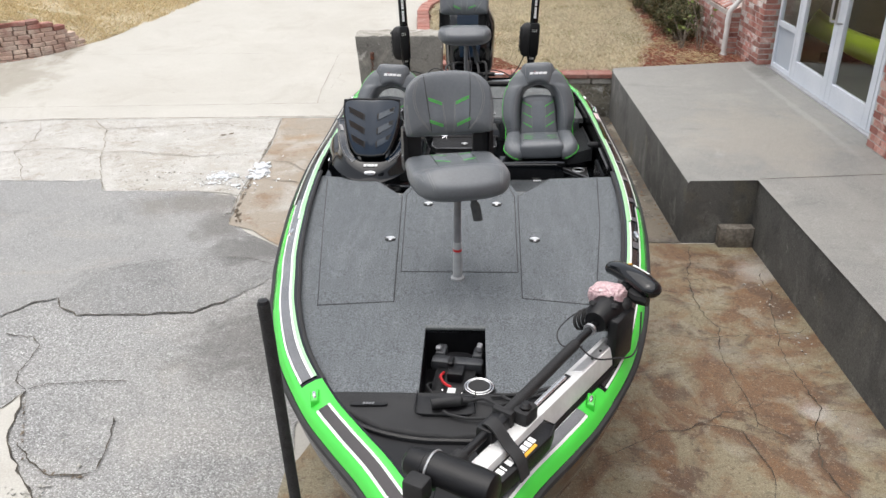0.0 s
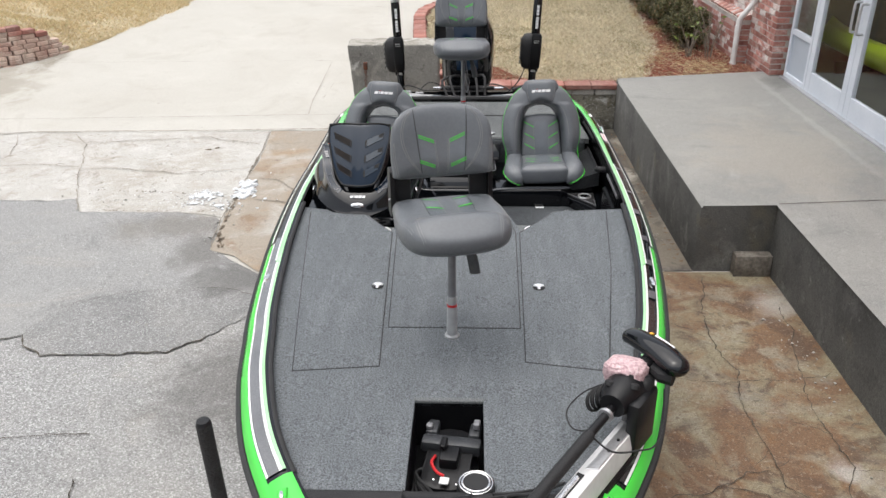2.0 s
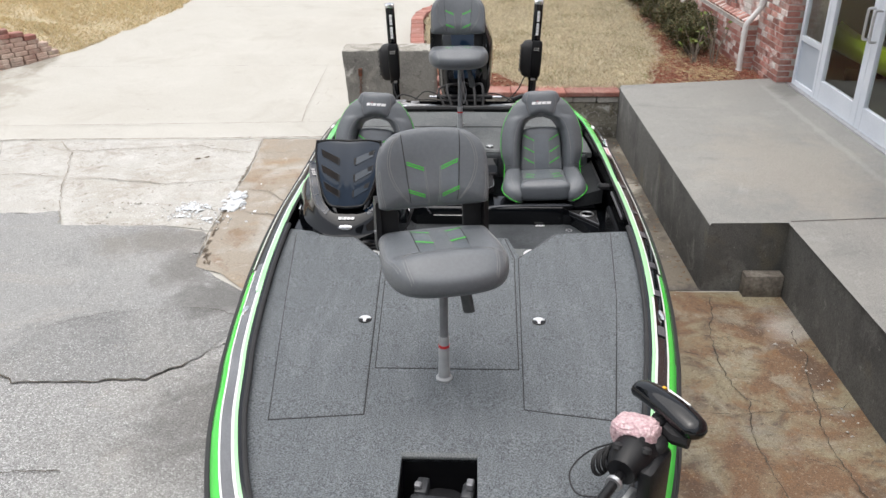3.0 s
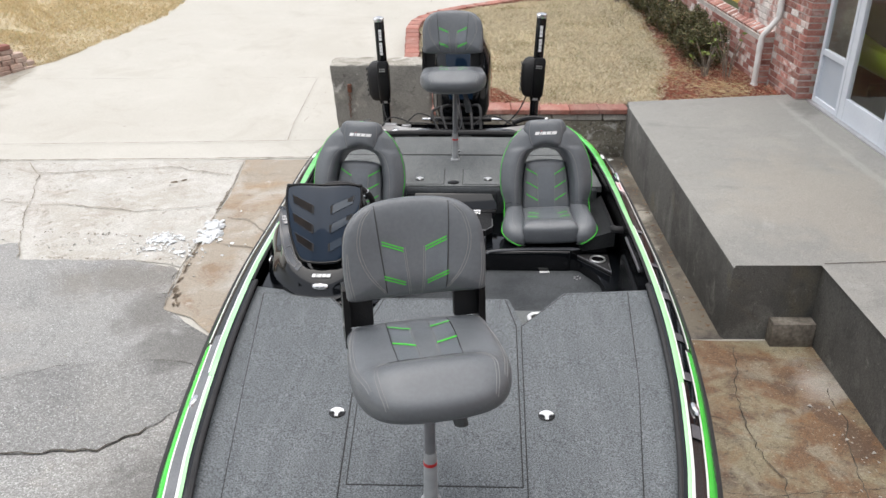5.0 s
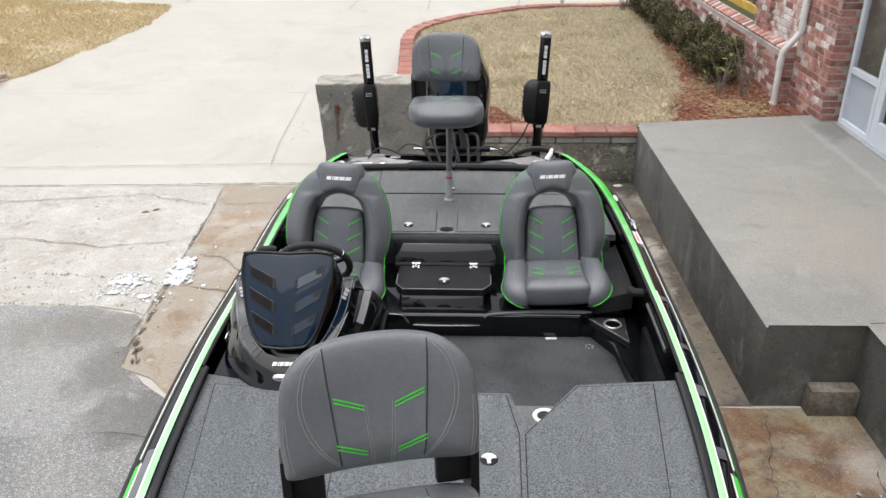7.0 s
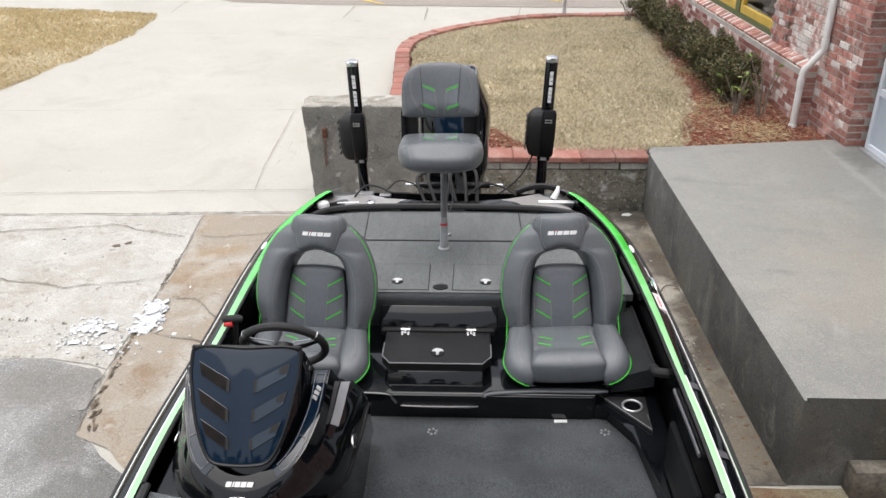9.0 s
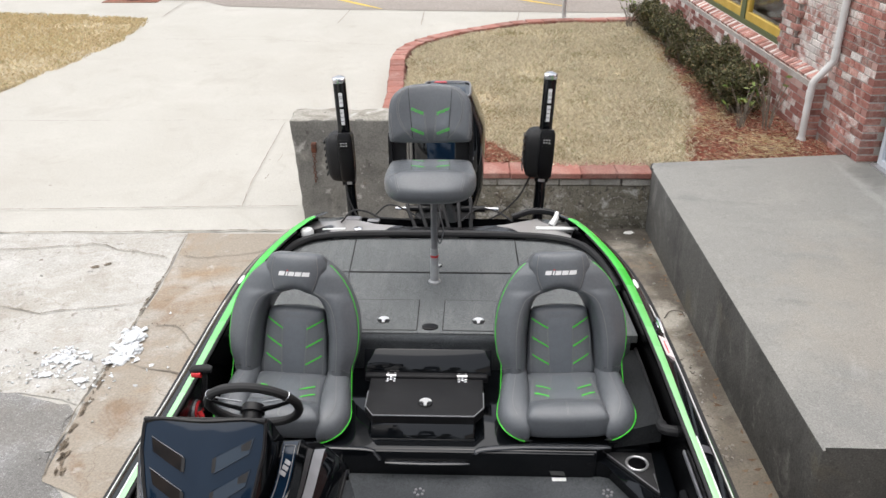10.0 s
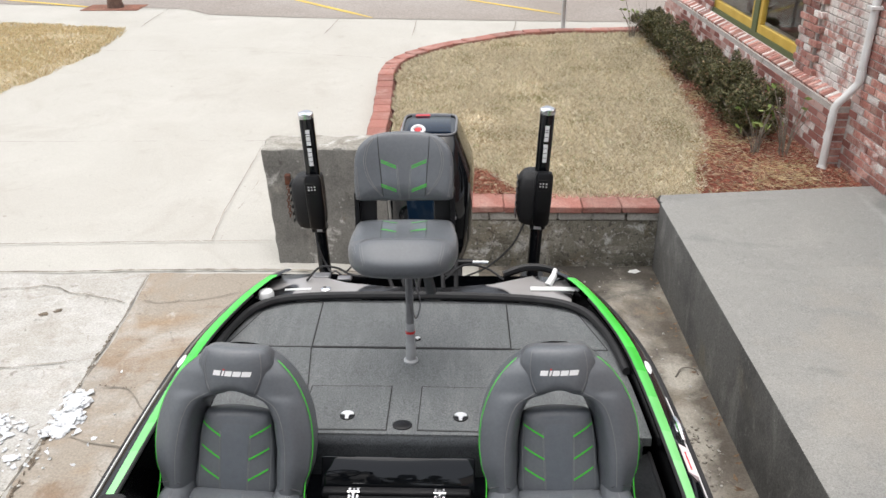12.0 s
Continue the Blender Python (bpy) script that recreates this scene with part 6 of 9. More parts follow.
FADE = [mat("fading_green_gelcoat", tuple(a + (c - a) * k / 6 for a, c in zip((0.30, 0.62, 0.30), (0.035, 0.42, 0.035))), 0.25, color2=tuple(a + (c - a) * k / 6 for a, c in zip((0.38, 0.68, 0.38), (0.05, 0.50, 0.05))), scale=3.0, coat=0.4) for k in range(7)]
part("hull", hull(), BLACK_GLOSS, boat, "glossy black hull")
for side in (1, -1):
    part("rub_rail", tube(inset(-0.002, 1.14, side=side), 0.016, 8), RUBBER, boat)
    split_ = min((q.y for q in rail), key=lambda y: abs(y - 1.56))
    part("gunwale", strip(0.0, 0.134, -1.8, split_, side, -0.004, 6), BLACK_GLOSS, boat, "glossy black gunwale")
    part("gunwale", strip(0.0, 0.114, split_, 4.52, side, -0.004, 6), BLACK_GLOSS, boat, "glossy black gunwale beside the cockpit")
    # coloured bands laid in the gunwale
    part("band", strip(0.004, 0.036, -1.8, 1.0, side, 0.0, 2), GREEN, boat, "bright green outer band")
    part("band", strip(0.004, 0.018, 1.0, 2.4, side, 0.0, 2), GREEN, boat, "thin green outer band")
    part("band", strip(0.037, 0.045, -0.93, 1.0, side, 0.001, 1), WHITE, boat, "thin white stripe")
    part("band", strip(0.022, 0.030, 1.0, 3.35, side, 0.001, 1), WHITE, boat, "thin white stripe")
    # the black stripe's reflections are coloured in, differing by side
    part("band", strip(0.046, 0.083, -0.93, 1.06 if side < 0 else 0.35, side, 0.0005, 2), SILVER_REFLECTION if side < 0 else BROWN_REFLECTION, boat)
    for y_ in (0.36, 0.72, 1.02, 1.40, 1.75, 2.15) if side > 0 else ():
        part("band", strip(0.040 if y_ > 1 else 0.048, 0.074 if y_ > 1 else 0.080, y_, y_ + 0.09, side, 0.0008, 2), GREY_REFLECTION, boat, "grey reflection coloured into the stripe")
    part("band", strip(0.084, 0.095, -0.93, 0.7, side, 0.001, 1), WHITE, boat, "white stripe")
    part("band", strip(0.0955, 0.108, -0.93, 0.7, side, 0.001, 1), PALE_GREEN, boat, "pale green stripe")
    part("band", strip(0.0765, 0.0835, 0.7, 2.3, side, 0.002, 1), WHITE, boat, "thin white stripe")
    stations = [min((q.y for q in rail), key=lambda y: abs(y - g)) for g in (0.7, 2.3, 2.5, 2.7, 2.9, 3.1, 3.3, 3.5, 3.7, 4.42)]
    width = lambda y: (0.084 - 0.020 * min(1.0, max(0.0, (y - 2.3) / 1.4)), 0.108 + 0.007 * min(1.0, max(0.0, (y - 2.3) / 1.4)))
    for k, (ya, yb) in enumerate(zip(stations, stations[1:])):
        (i0, o0_), (i1, o1_) = width(ya), width(yb)
        m_ = PALE_GREEN if k == 0 else GREEN if k == len(stations) - 2 else FADE[k - 1]
        part("band", strip((i0, i1), (o0_, o1_), ya, yb, side, 0.002, 2), m_, boat, "pale green stripe" if k == 0 else "bright green stripe" if m_ is GREEN else "fading green stripe")
    part("gunwale_lip", tube(inset(0.128, 1.205, -0.95, split_, side), 0.012, 8), RUBBER, boat)
    part("gunwale_lip", tube(inset(0.113, 1.212, split_, 4.2, side), 0.008, 8), RUBBER, boat)
    # small lens set in the gunwale
    ln = lathe([(0.0, 0.0), (0.020, 0.0), (0.016, 0.010), (0.0, 0.013)], 14)
    part("side_light", moved(ln, pose(side * (half(0.55) - 0.058) + sway(0.55), 0.55, cap_z(0.058), 0, 0, 4 * side) @ Matrix.Diagonal((0.75, 2.0, 1, 1))), CHROME, boat, "oval chrome side light")
# bow
for side in (1, -1):
    part("bow_cap", strip(0.0, 0.122, -1.8, -0.93, side, -0.001, 5), GREEN, boat, "bright green bow moulding")
    part("band", strip(0.036, 0.045, -1.77, -1.10, side, 0.002, 1), WHITE, boat)
    part("band", strip(0.0455, 0.083, -1.77, -1.10, side, 0.002, 2), SILVER_REFLECTION if side > 0 else BROWN_REFLECTION, boat)
    part("band", strip(0.0835, 0.093, -1.77, -1.10, side, 0.002, 1), WHITE, boat)
    cl = part("bow_light_housing", prism([(side * x, y) for x, y in ((0.518, -0.965), (0.552, -0.98), (0.537, -1.05), (0.508, -1.04))][::side], 1.18, 1.226, 0.010, 3), GREEN, boat, "green bow light moulding")
    part("bow_light", moved(lathe([(0.0, 0.0), (0.010, 0.0), (0.008, 0.006), (0.0, 0.008)], 12), pose(side * 0.529, -1.012, 1.226, 0, 0, -side * 15) @ Matrix.Diagonal((0.8, 2.2, 1, 1))), CHROME, cl, "small chrome bow light")


def deck_outline(off, y0, y1, side=1):
    return [(p.x, p.y) for p in inset(off, 0, side=side) if y0 <= p.y <= y1]


D = 1.175
right = deck_outline(0.132, -0.95, 1.58)
outline = [(0.30, -0.95)] + right + [(0.585, 1.525), (0.368, 1.215), (0.31, 1.46), (-0.31, 1.46), (-0.382, 1.205), (-0.565, 1.478)] + deck_outline(0.132, -0.95, 1.58, -1)[::-1] + [(-0.30, -0.95)]


def deck_front():
    bm = bmesh.new()
    hole = [(-0.135, -0.41), (0.135, -0.41), (0.135, -0.95), (-0.135, -0.95)]
    # split the sheet round the pedal well
    r = [q for q in outline if q[0] > 0]
    l = [q for q in outline if q[0] < 0]
    both = [(0.135, -0.95)] + r[1:] + l[:-1] + [(-0.135, -0.95), (-0.135, -0.41), (0.135, -0.41)]
    return prism(both, D - 0.03, D)


part("front_deck", deck_front(), CARPET, boat, "grey carpeted casting deck")


def hatch(points, parent, z, material, lift=0.004, gap=0.0050):
    """A carpeted lid, a little proud, in a dark gap."""
    cx, cy = sum(q[0] for q in points) / len(points), sum(q[1] for q in points) / len(points)
    def grown(d):
        out = []
        n = len(points)
        for i in range(n):
            a, b, c = Vector(points[i - 1]), Vector(points[i]), Vector(points[(i + 1) % n])
            u, v = (b - a).normalized(), (c - b).normalized()
            n1, n2 = Vector((u.y, -u.x)), Vector((v.y, -v.x))
            m = (n1 + n2)
            m /= max(m.length_squared / 2, 0.3)
            q = b + m * d
            out.append((q.x, q.y))
        return out
    area = sum(points[i - 1][0] * points[i][1] - points[i][0] * points[i - 1][1] for i in range(len(points)))
    s = 1 if area > 0 else -1
    h = part("hatch", prism(points, z - 0.01, z + lift, 0.003, 1), material, parent)
    part("seam", prism(grown(s * gap), z - 0.012, z + 0.0018), SEAM, h)
    return h


def latch(parent, x, y, z, ry=0, s=0.88):
    """Round slam latch: a black dish, with a chrome fan and stem lying in it."""
    bm = lathe([(0.0, 0.0), (0.034 * s, 0.0), (0.036 * s, 0.004), (0.033 * s, 0.006), (0.030 * s, 0.004), (0.0, 0.004)], 20)
    l = part("latch", bm, PLASTIC, parent, "round black latch with a chrome handle", pose(x, y, z, 0, 0, ry))
    fan = [(0.0075 * s, -0.030 * s), (0.0075 * s, -0.008 * s), (0.014 * s, 0.002 * s)] + [(0.0325 * s * math.cos(radians(a)), 0.0325 * s * math.sin(radians(a))) for a in (4, 25, 50, 75, 105, 130, 155, 176)] + [(-0.014 * s, 0.002 * s), (-0.0075 * s, -0.008 * s), (-0.0075 * s, -0.030 * s)]
    part("latch_handle", prism(fan, 0.004, 0.0085, 0.001, 1), CUP_STEEL, l)
    return l


hL = hatch([(-0.660, -0.222), (-0.302, -0.178), (-0.374, 1.19), (-0.568, 1.462), (-0.90, 1.495), (-0.80, 0.75)], boat, D, CARPET, gap=0.0034)
hC = hatch([(-0.292, 0.140), (0.308, 0.140), (0.335, 1.20), (0.295, 1.445), (-0.295, 1.445), (-0.345, 1.20)], boat, D, CARPET, gap=0.0034)
hR = hatch([(0.318, -0.135), (0.66, -0.195), (0.81, 0.75), (0.90, 1.535), (0.588, 1.508), (0.360, 1.20)], boat, D, CARPET, gap=0.0034)
latch(hL, -0.385, 0.53, D + 0.004)
latch(hR, 0.42, 0.53, D + 0.004)
latch(hC, -0.20, 1.05, D + 0.004)
latch(hC, 0.22, 1.05, D + 0.004)

# pedal well
def well():
    bm = bmesh.new()
    box(-0.150, -0.136, -0.95, -0.40, 0.95, D - 0.002, bm=bm)
    box(0.136, 0.150, -0.95, -0.40, 0.95, D - 0.002, bm=bm)
    box(-0.136, 0.136, -0.41, -0.398, 0.95, D - 0.002, bm=bm)
    box(-0.136, 0.136, -0.96, -0.95, 0.95, D - 0.002, bm=bm)
    box(-0.150, 0.150, -0.96, -0.398, 0.94, 0.95, bm=bm)
    return bm


part("pedal_well", well(), PLASTIC, boat, "black recessed pedal well")
part("well_trim", box(-0.139, 0.139, -0.420, -0.396, D - 0.012, D + 0.003, 0.003, 1), CARPET_DARK, boat)

# bow panel
bp = [(-0.52, -0.945), (0.52, -0.945), (0.46, -1.02), (0.38, -1.10), (0.26, -1.175), (0.12, -1.215), (0.0, -1.222), (-0.12, -1.215), (-0.26, -1.175), (-0.38, -1.10), (-0.46, -1.02)]
part("bow_panel", prism(bp, 1.10, 1.205, 0.02, 3), PLASTIC_MATT, boat, "black textured bow panel")
part("panel_lip", tube(smooth_path([(x, y, 1.188) for x, y in ((-0.49, -0.975), (-0.46, -1.03), (-0.375, -1.118), (-0.26, -1.187), (-0.12, -1.225), (0.0, -1.230), (0.12, -1.225), (0.26, -1.187), (0.375, -1.118), (0.46, -1.03))], 4), 0.014, 8), PLASTIC, boat, "rounded black lip of the bow panel")
part("bow_recess", prism([(-0.52, -0.96), (0.52, -0.96), (0.40, -1.16), (0.24, -1.38), (0.10, -1.54), (-0.10, -1.54), (-0.24, -1.38), (-0.40, -1.16)], 1.09, 1.186, 0.006, 1), PLASTIC, boat, "black bow plate")

# cockpit
def cockpit():
    bm = bmesh.new()
    w = 0.93
    box(-w, w, 1.25, 2.52, 0.77, 0.80, bm=bm)
    box(-w - 0.02, w + 0.02, 1.20, 1.26, 0.60, 1.10, bm=bm)
    return bm


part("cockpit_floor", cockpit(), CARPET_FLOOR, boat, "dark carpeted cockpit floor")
for side in (1, -1):
    pts = deck_outline(0.132, 1.2, 1.5, side) + deck_outline(0.116, 1.56, 4.3, side)
    bm = bmesh.new()
    rows = [[bm.verts.new((x + side * 0.017 * min(k, 2), y, 1.19 - 0.14 * k)) for k in range(4)] for x, y in pts]
    for r, s in zip(rows, rows[1:]):
        for k in range(3):
            bm.faces.new((r[k], r[k + 1], s[k + 1], s[k]))
    part("side_liner", bm, LINER, boat, "black inner side liner")
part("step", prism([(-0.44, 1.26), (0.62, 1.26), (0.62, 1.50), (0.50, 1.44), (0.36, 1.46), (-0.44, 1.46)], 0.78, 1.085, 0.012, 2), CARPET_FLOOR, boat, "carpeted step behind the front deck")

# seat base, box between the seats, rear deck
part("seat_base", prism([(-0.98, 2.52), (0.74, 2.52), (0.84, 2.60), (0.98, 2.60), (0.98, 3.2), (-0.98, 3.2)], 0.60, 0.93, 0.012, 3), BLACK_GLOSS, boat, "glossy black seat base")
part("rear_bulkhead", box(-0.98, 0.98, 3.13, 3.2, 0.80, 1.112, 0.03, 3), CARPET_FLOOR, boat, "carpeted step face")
full = deck_outline(0.120, 3.13, 4.2) + [(0.76, 4.235), (0.5, 4.275), (0.0, 4.285), (-0.5, 4.275), (-0.74, 4.235)] + deck_outline(0.120, 3.13, 4.2, -1)[::-1]
RD = 1.12
part("rear_deck", prism(full, RD - 0.04, RD), CARPET_DARK, boat, "dark grey carpeted rear deck")
r1 = hatch([(-0.43, 3.18), (-0.065, 3.185), (-0.068, 3.49), (-0.42, 3.485)], boat, RD, CARPET_DARK, gap=0.0036)
r2 = hatch([(0.065, 3.185), (0.435, 3.18), (0.432, 3.485), (0.068, 3.49)], boat, RD, CARPET_DARK, gap=0.0036)
r4 = hatch([(-0.480, 3.809), (0.472, 3.809), (0.465, 4.25), (-0.50, 4.25)], boat, RD, CARPET_DARK)
hatch([(0.476, 3.812), (0.93, 3.812), (0.83, 4.15), (0.62, 4.23), (0.470, 4.245)], boat, RD, CARPET_DARK)
hatch([(-0.90, 3.812), (-0.484, 3.812), (-0.504, 4.245), (-0.64, 4.23), (-0.80, 4.15)], boat, RD, CARPET_DARK)
for gap_ in ([(-0.484, 3.802), (0.476, 3.802), (0.476, 3.815), (-0.484, 3.815)], [(-0.482, 3.802), (-0.487, 3.802), (-0.436, 3.43), (-0.432, 3.43)]):
    part("deck_groove", prism(gap_, RD + 0.001, RD + 0.0046), SEAM, boat, "dark groove between the deck panels")
latch(r4, 0.022, 3.885, RD + 0.004, s=0.45)
latch(r1, -0.235, 3.27, RD + 0.004)
latch(r2, 0.24, 3.27, RD + 0.004)
cap = [(0.42, 4.297), (0.70, 4.262), (0.80, 4.20), (0.84, 4.36), (0.80, 4.50), (0.62, 4.53), (0.40, 4.40), (0.15, 4.37)]
part("transom_cap", prism([(0.0, 4.29)] + cap + [(-x, y) for x, y in cap[::-1]], 1.05, 1.155, 0.012, 2), TRANSOM, boat, "mottled silver and black transom cap")
part("transom_lip", tube(smooth_path([(-0.945, 3.60, 1.145), (-0.925, 3.80, 1.15), (-0.895, 3.98, 1.15), (-0.83, 4.14, 1.15), (-0.70, 4.235, 1.15), (-0.42, 4.275, 1.15), (0.0, 4.285, 1.15), (0.42, 4.275, 1.15), (0.70, 4.235, 1.15), (0.85, 4.14, 1.15), (0.925, 3.98, 1.15), (0.962, 3.80, 1.15), (0.985, 3.60, 1.145)], 5), 0.022, 8), RUBBER, boat)
for side in (1, -1):
    xs_ = lambda y, off: side * (half(y) - off) + sway(y)
    part("side_lens", moved(lathe([(0.0, 0.0), (0.022, 0.0), (0.0, 0.012)], 12), pose(xs_(3.55, 0.050), 3.55, 1.20) @ Matrix.Diagonal((0.7, 2.4, 1, 1))), WHITE, boat, "white side lens")
    if side > 0:
        cle = bmesh.new()
        tube([(xs_(3.18, 0.034), 3.18, 1.206), (xs_(3.11, 0.036), 3.11, 1.222), (xs_(3.04, 0.034), 3.04, 1.206)], [0.009, 0.014, 0.009], 8, cle)
        box(xs_(3.11, 0.052), xs_(3.11, 0.020), 3.085, 3.135, 1.185, 1.215, 0.006, 2, cle)
        part("cleat", cle, CHROME, boat, "chrome mooring cleat")
        lab = [(xs_(3.02, 0.062), 3.02), (xs_(2.99, 0.034), 2.99), (xs_(2.83, 0.034), 2.83), (xs_(2.86, 0.062), 2.86)]
        part("warning_label", prism(lab[::-1], 1.19, 1.2085), mat("pale_pink_sticker", (0.66, 0.58, 0.58), 0.4, color2=(0.62, 0.50, 0.50), scale=25.0), boat, "white warning sticker with a red bar")
        part("label_bar", prism([(xs_(2.97, 0.052), 2.97), (xs_(2.97, 0.047), 2.97), (xs_(2.87, 0.047), 2.87), (xs_(2.87, 0.052), 2.87)][::-1], 1.19, 1.2095), RED, boat)
part("stern_light_base", moved(lathe([(0.0, 0.0), (0.042, 0.0), (0.042, 0.022), (0.034, 0.034), (0.0, 0.036)], 18), pose(-0.80, 4.235, 1.16)), WHITE, boat, "white round filler cap")
part("filler_cap", moved(lathe([(0.0, 0.0), (0.026, 0.0), (0.028, 0.006), (0.016, 0.012), (0.0, 0.012)], 16), pose(-0.50, 4.33, 1.155)), CHROME, boat)
part("label_plate", prism([(-0.72, 4.31), (-0.58, 4.325), (-0.58, 4.345), (-0.72, 4.33)], 1.15, 1.1575), WHITE, boat)
part("stern_plate", box(0.60, 0.86, 4.335, 4.375, 1.155, 1.165, 0.003, 1), WHITE, boat, "white plastic plate on the transom")
part("stern_fitting", tube([(0.70, 4.40, 1.16), (0.73, 4.43, 1.20), (0.74, 4.47, 1.22)], [0.022, 0.018, 0.012], 8), WHITE, boat, "white hose fitting")
part("rod_cover", tube(smooth_path([(0.46, 4.50, 1.17), (0.58, 4.53, 1.20), (0.70, 4.52, 1.20), (0.80, 4.49, 1.17)], 4), 0.022, 8), PLASTIC, boat)
part("hinge_plate", box(-0.60, -0.50, 4.47, 4.52, 1.14, 1.165, 0.006, 1), STEEL_GREY, boat)
part("hinge_plate", box(-0.46, -0.38, 4.46, 4.50, 1.14, 1.158, 0.006, 1), STEEL_GREY, boat)
part("transom_wire", tube(smooth_path([(-0.62, 4.42, 1.16), (-0.55, 4.47, 1.22), (-0.46, 4.50, 1.20), (-0.38, 4.46, 1.18), (-0.28, 4.42, 1.19), (-0.18, 4.45, 1.17)], 5), 0.006, 6), RUBBER, boat)
part("transom_wire", tube(smooth_path([(-0.42, 4.50, 1.17), (-0.33, 4.52, 1.24), (-0.22, 4.50, 1.22), (-0.12, 4.46, 1.17)], 5), 0.005, 6), RUBBER, boat)
part("transom_wire", tube(smooth_path([(0.14, 4.44, 1.17), (0.24, 4.49, 1.23), (0.36, 4.50, 1.21), (0.46, 4.44, 1.17)], 5), 0.006, 6), RUBBER, boat)


# ---- upholstery ----
class Pad:
    """A stuffed pad like pad(), which also knows its own surface, so that seams can be laid on it."""

    def __init__(self, outline, front, back, edge=2.6, shift=None):
        self.outline, self.front, self.back, self.edge = outline, front, back, edge
        self.cx, self.cz = sum(q[0] for q in outline) / len(outline), sum(q[1] for q in outline) / len(outline)
        self.shift = shift or (lambda x, z: 0.0)

    def mesh(self, rings=9):
        bm = pad(self.outline, self.front, self.back, rings, self.edge)
        for v in bm.verts:
            v.co.y += self.shift(v.co.x, v.co.z)
        return bm

    def at(self, x, z, lift=0.002):
        dx, dz = x - self.cx, z - self.cz
        best = 1e-6
        n = len(self.outline)
        for i in range(n):
            ax, az = self.outline[i - 1][0] - self.cx, self.outline[i - 1][1] - self.cz
            bx, bz = self.outline[i][0] - self.cx, self.outline[i][1] - self.cz
            ex, ez = bx - ax, bz - az
            det = dx * ez - dz * ex
            if abs(det) < 1e-12:
                continue
            t = (ax * ez - az * ex) / det
            s = (ax * dz - az * dx) / det
            if t > 0 and -1e-6 <= s <= 1 + 1e-6:
                best = max(best, 1 / t)
        r = min(best, 0.999)
        k = (1 - r ** self.edge) ** (1 / self.edge)
        return Vector((x, -self.front(x, z) * k - lift + self.shift(x, z), z))

    def seam(self, pts, radius=0.0013, lift=0.0006, bm=None, per=5):
        p = smooth_path([(x, 0, z) for x, z in pts], per) if len(pts) > 2 else [Vector((pts[0][0], 0, pts[0][1])).lerp(Vector((pts[1][0], 0, pts[1][1])), k / 5) for k in range(6)]
        return tube([self.at(q.x, q.z, lift) for q in p], radius, 5, bm)

    def patch(self, quad, lift=0.002, cells=5, bm=None):
        """A thin panel over the surface between four corners."""
        bm = bm or bmesh.new()
        a, b, c, d = (Vector(q) for q in quad)
        g = [[bm.verts.new(self.at(*(a.lerp(b, u / cells).lerp(d.lerp(c, u / cells), v / cells)), lift)) for u in range(cells + 1)] for v in range(cells + 1)]
        for r, s in zip(g, g[1:]):
            for i in range(cells):
                bm.faces.new((r[i], r[i + 1], s[i + 1], s[i]))
        return bm


def rounded(pts, per=5):
    """A closed smooth outline through plan points."""
    p = [Vector((x, z, 0)) for x, z in pts]
    n = len(p)
    out = []
    for i in range(n):
        a, b, c, d = p[i - 1], p[i], p[(i + 1) % n], p[(i + 2) % n]
        for k in range(per):
            t = k / per
            q = 0.5 * ((2 * b) + (c - a) * t + (2 * a - 5 * b + 4 * c - d) * t * t + (3 * b - a - 3 * c + d) * t ** 3)
            out.append((q.x, q.y))
    return out


UPRIGHT_TO_FLAT = Matrix(((1, 0, 0, 0), (0, 0, 1, 0), (0, -1, 0, 0), (0, 0, 0, 1)))   # pad's front becomes the top


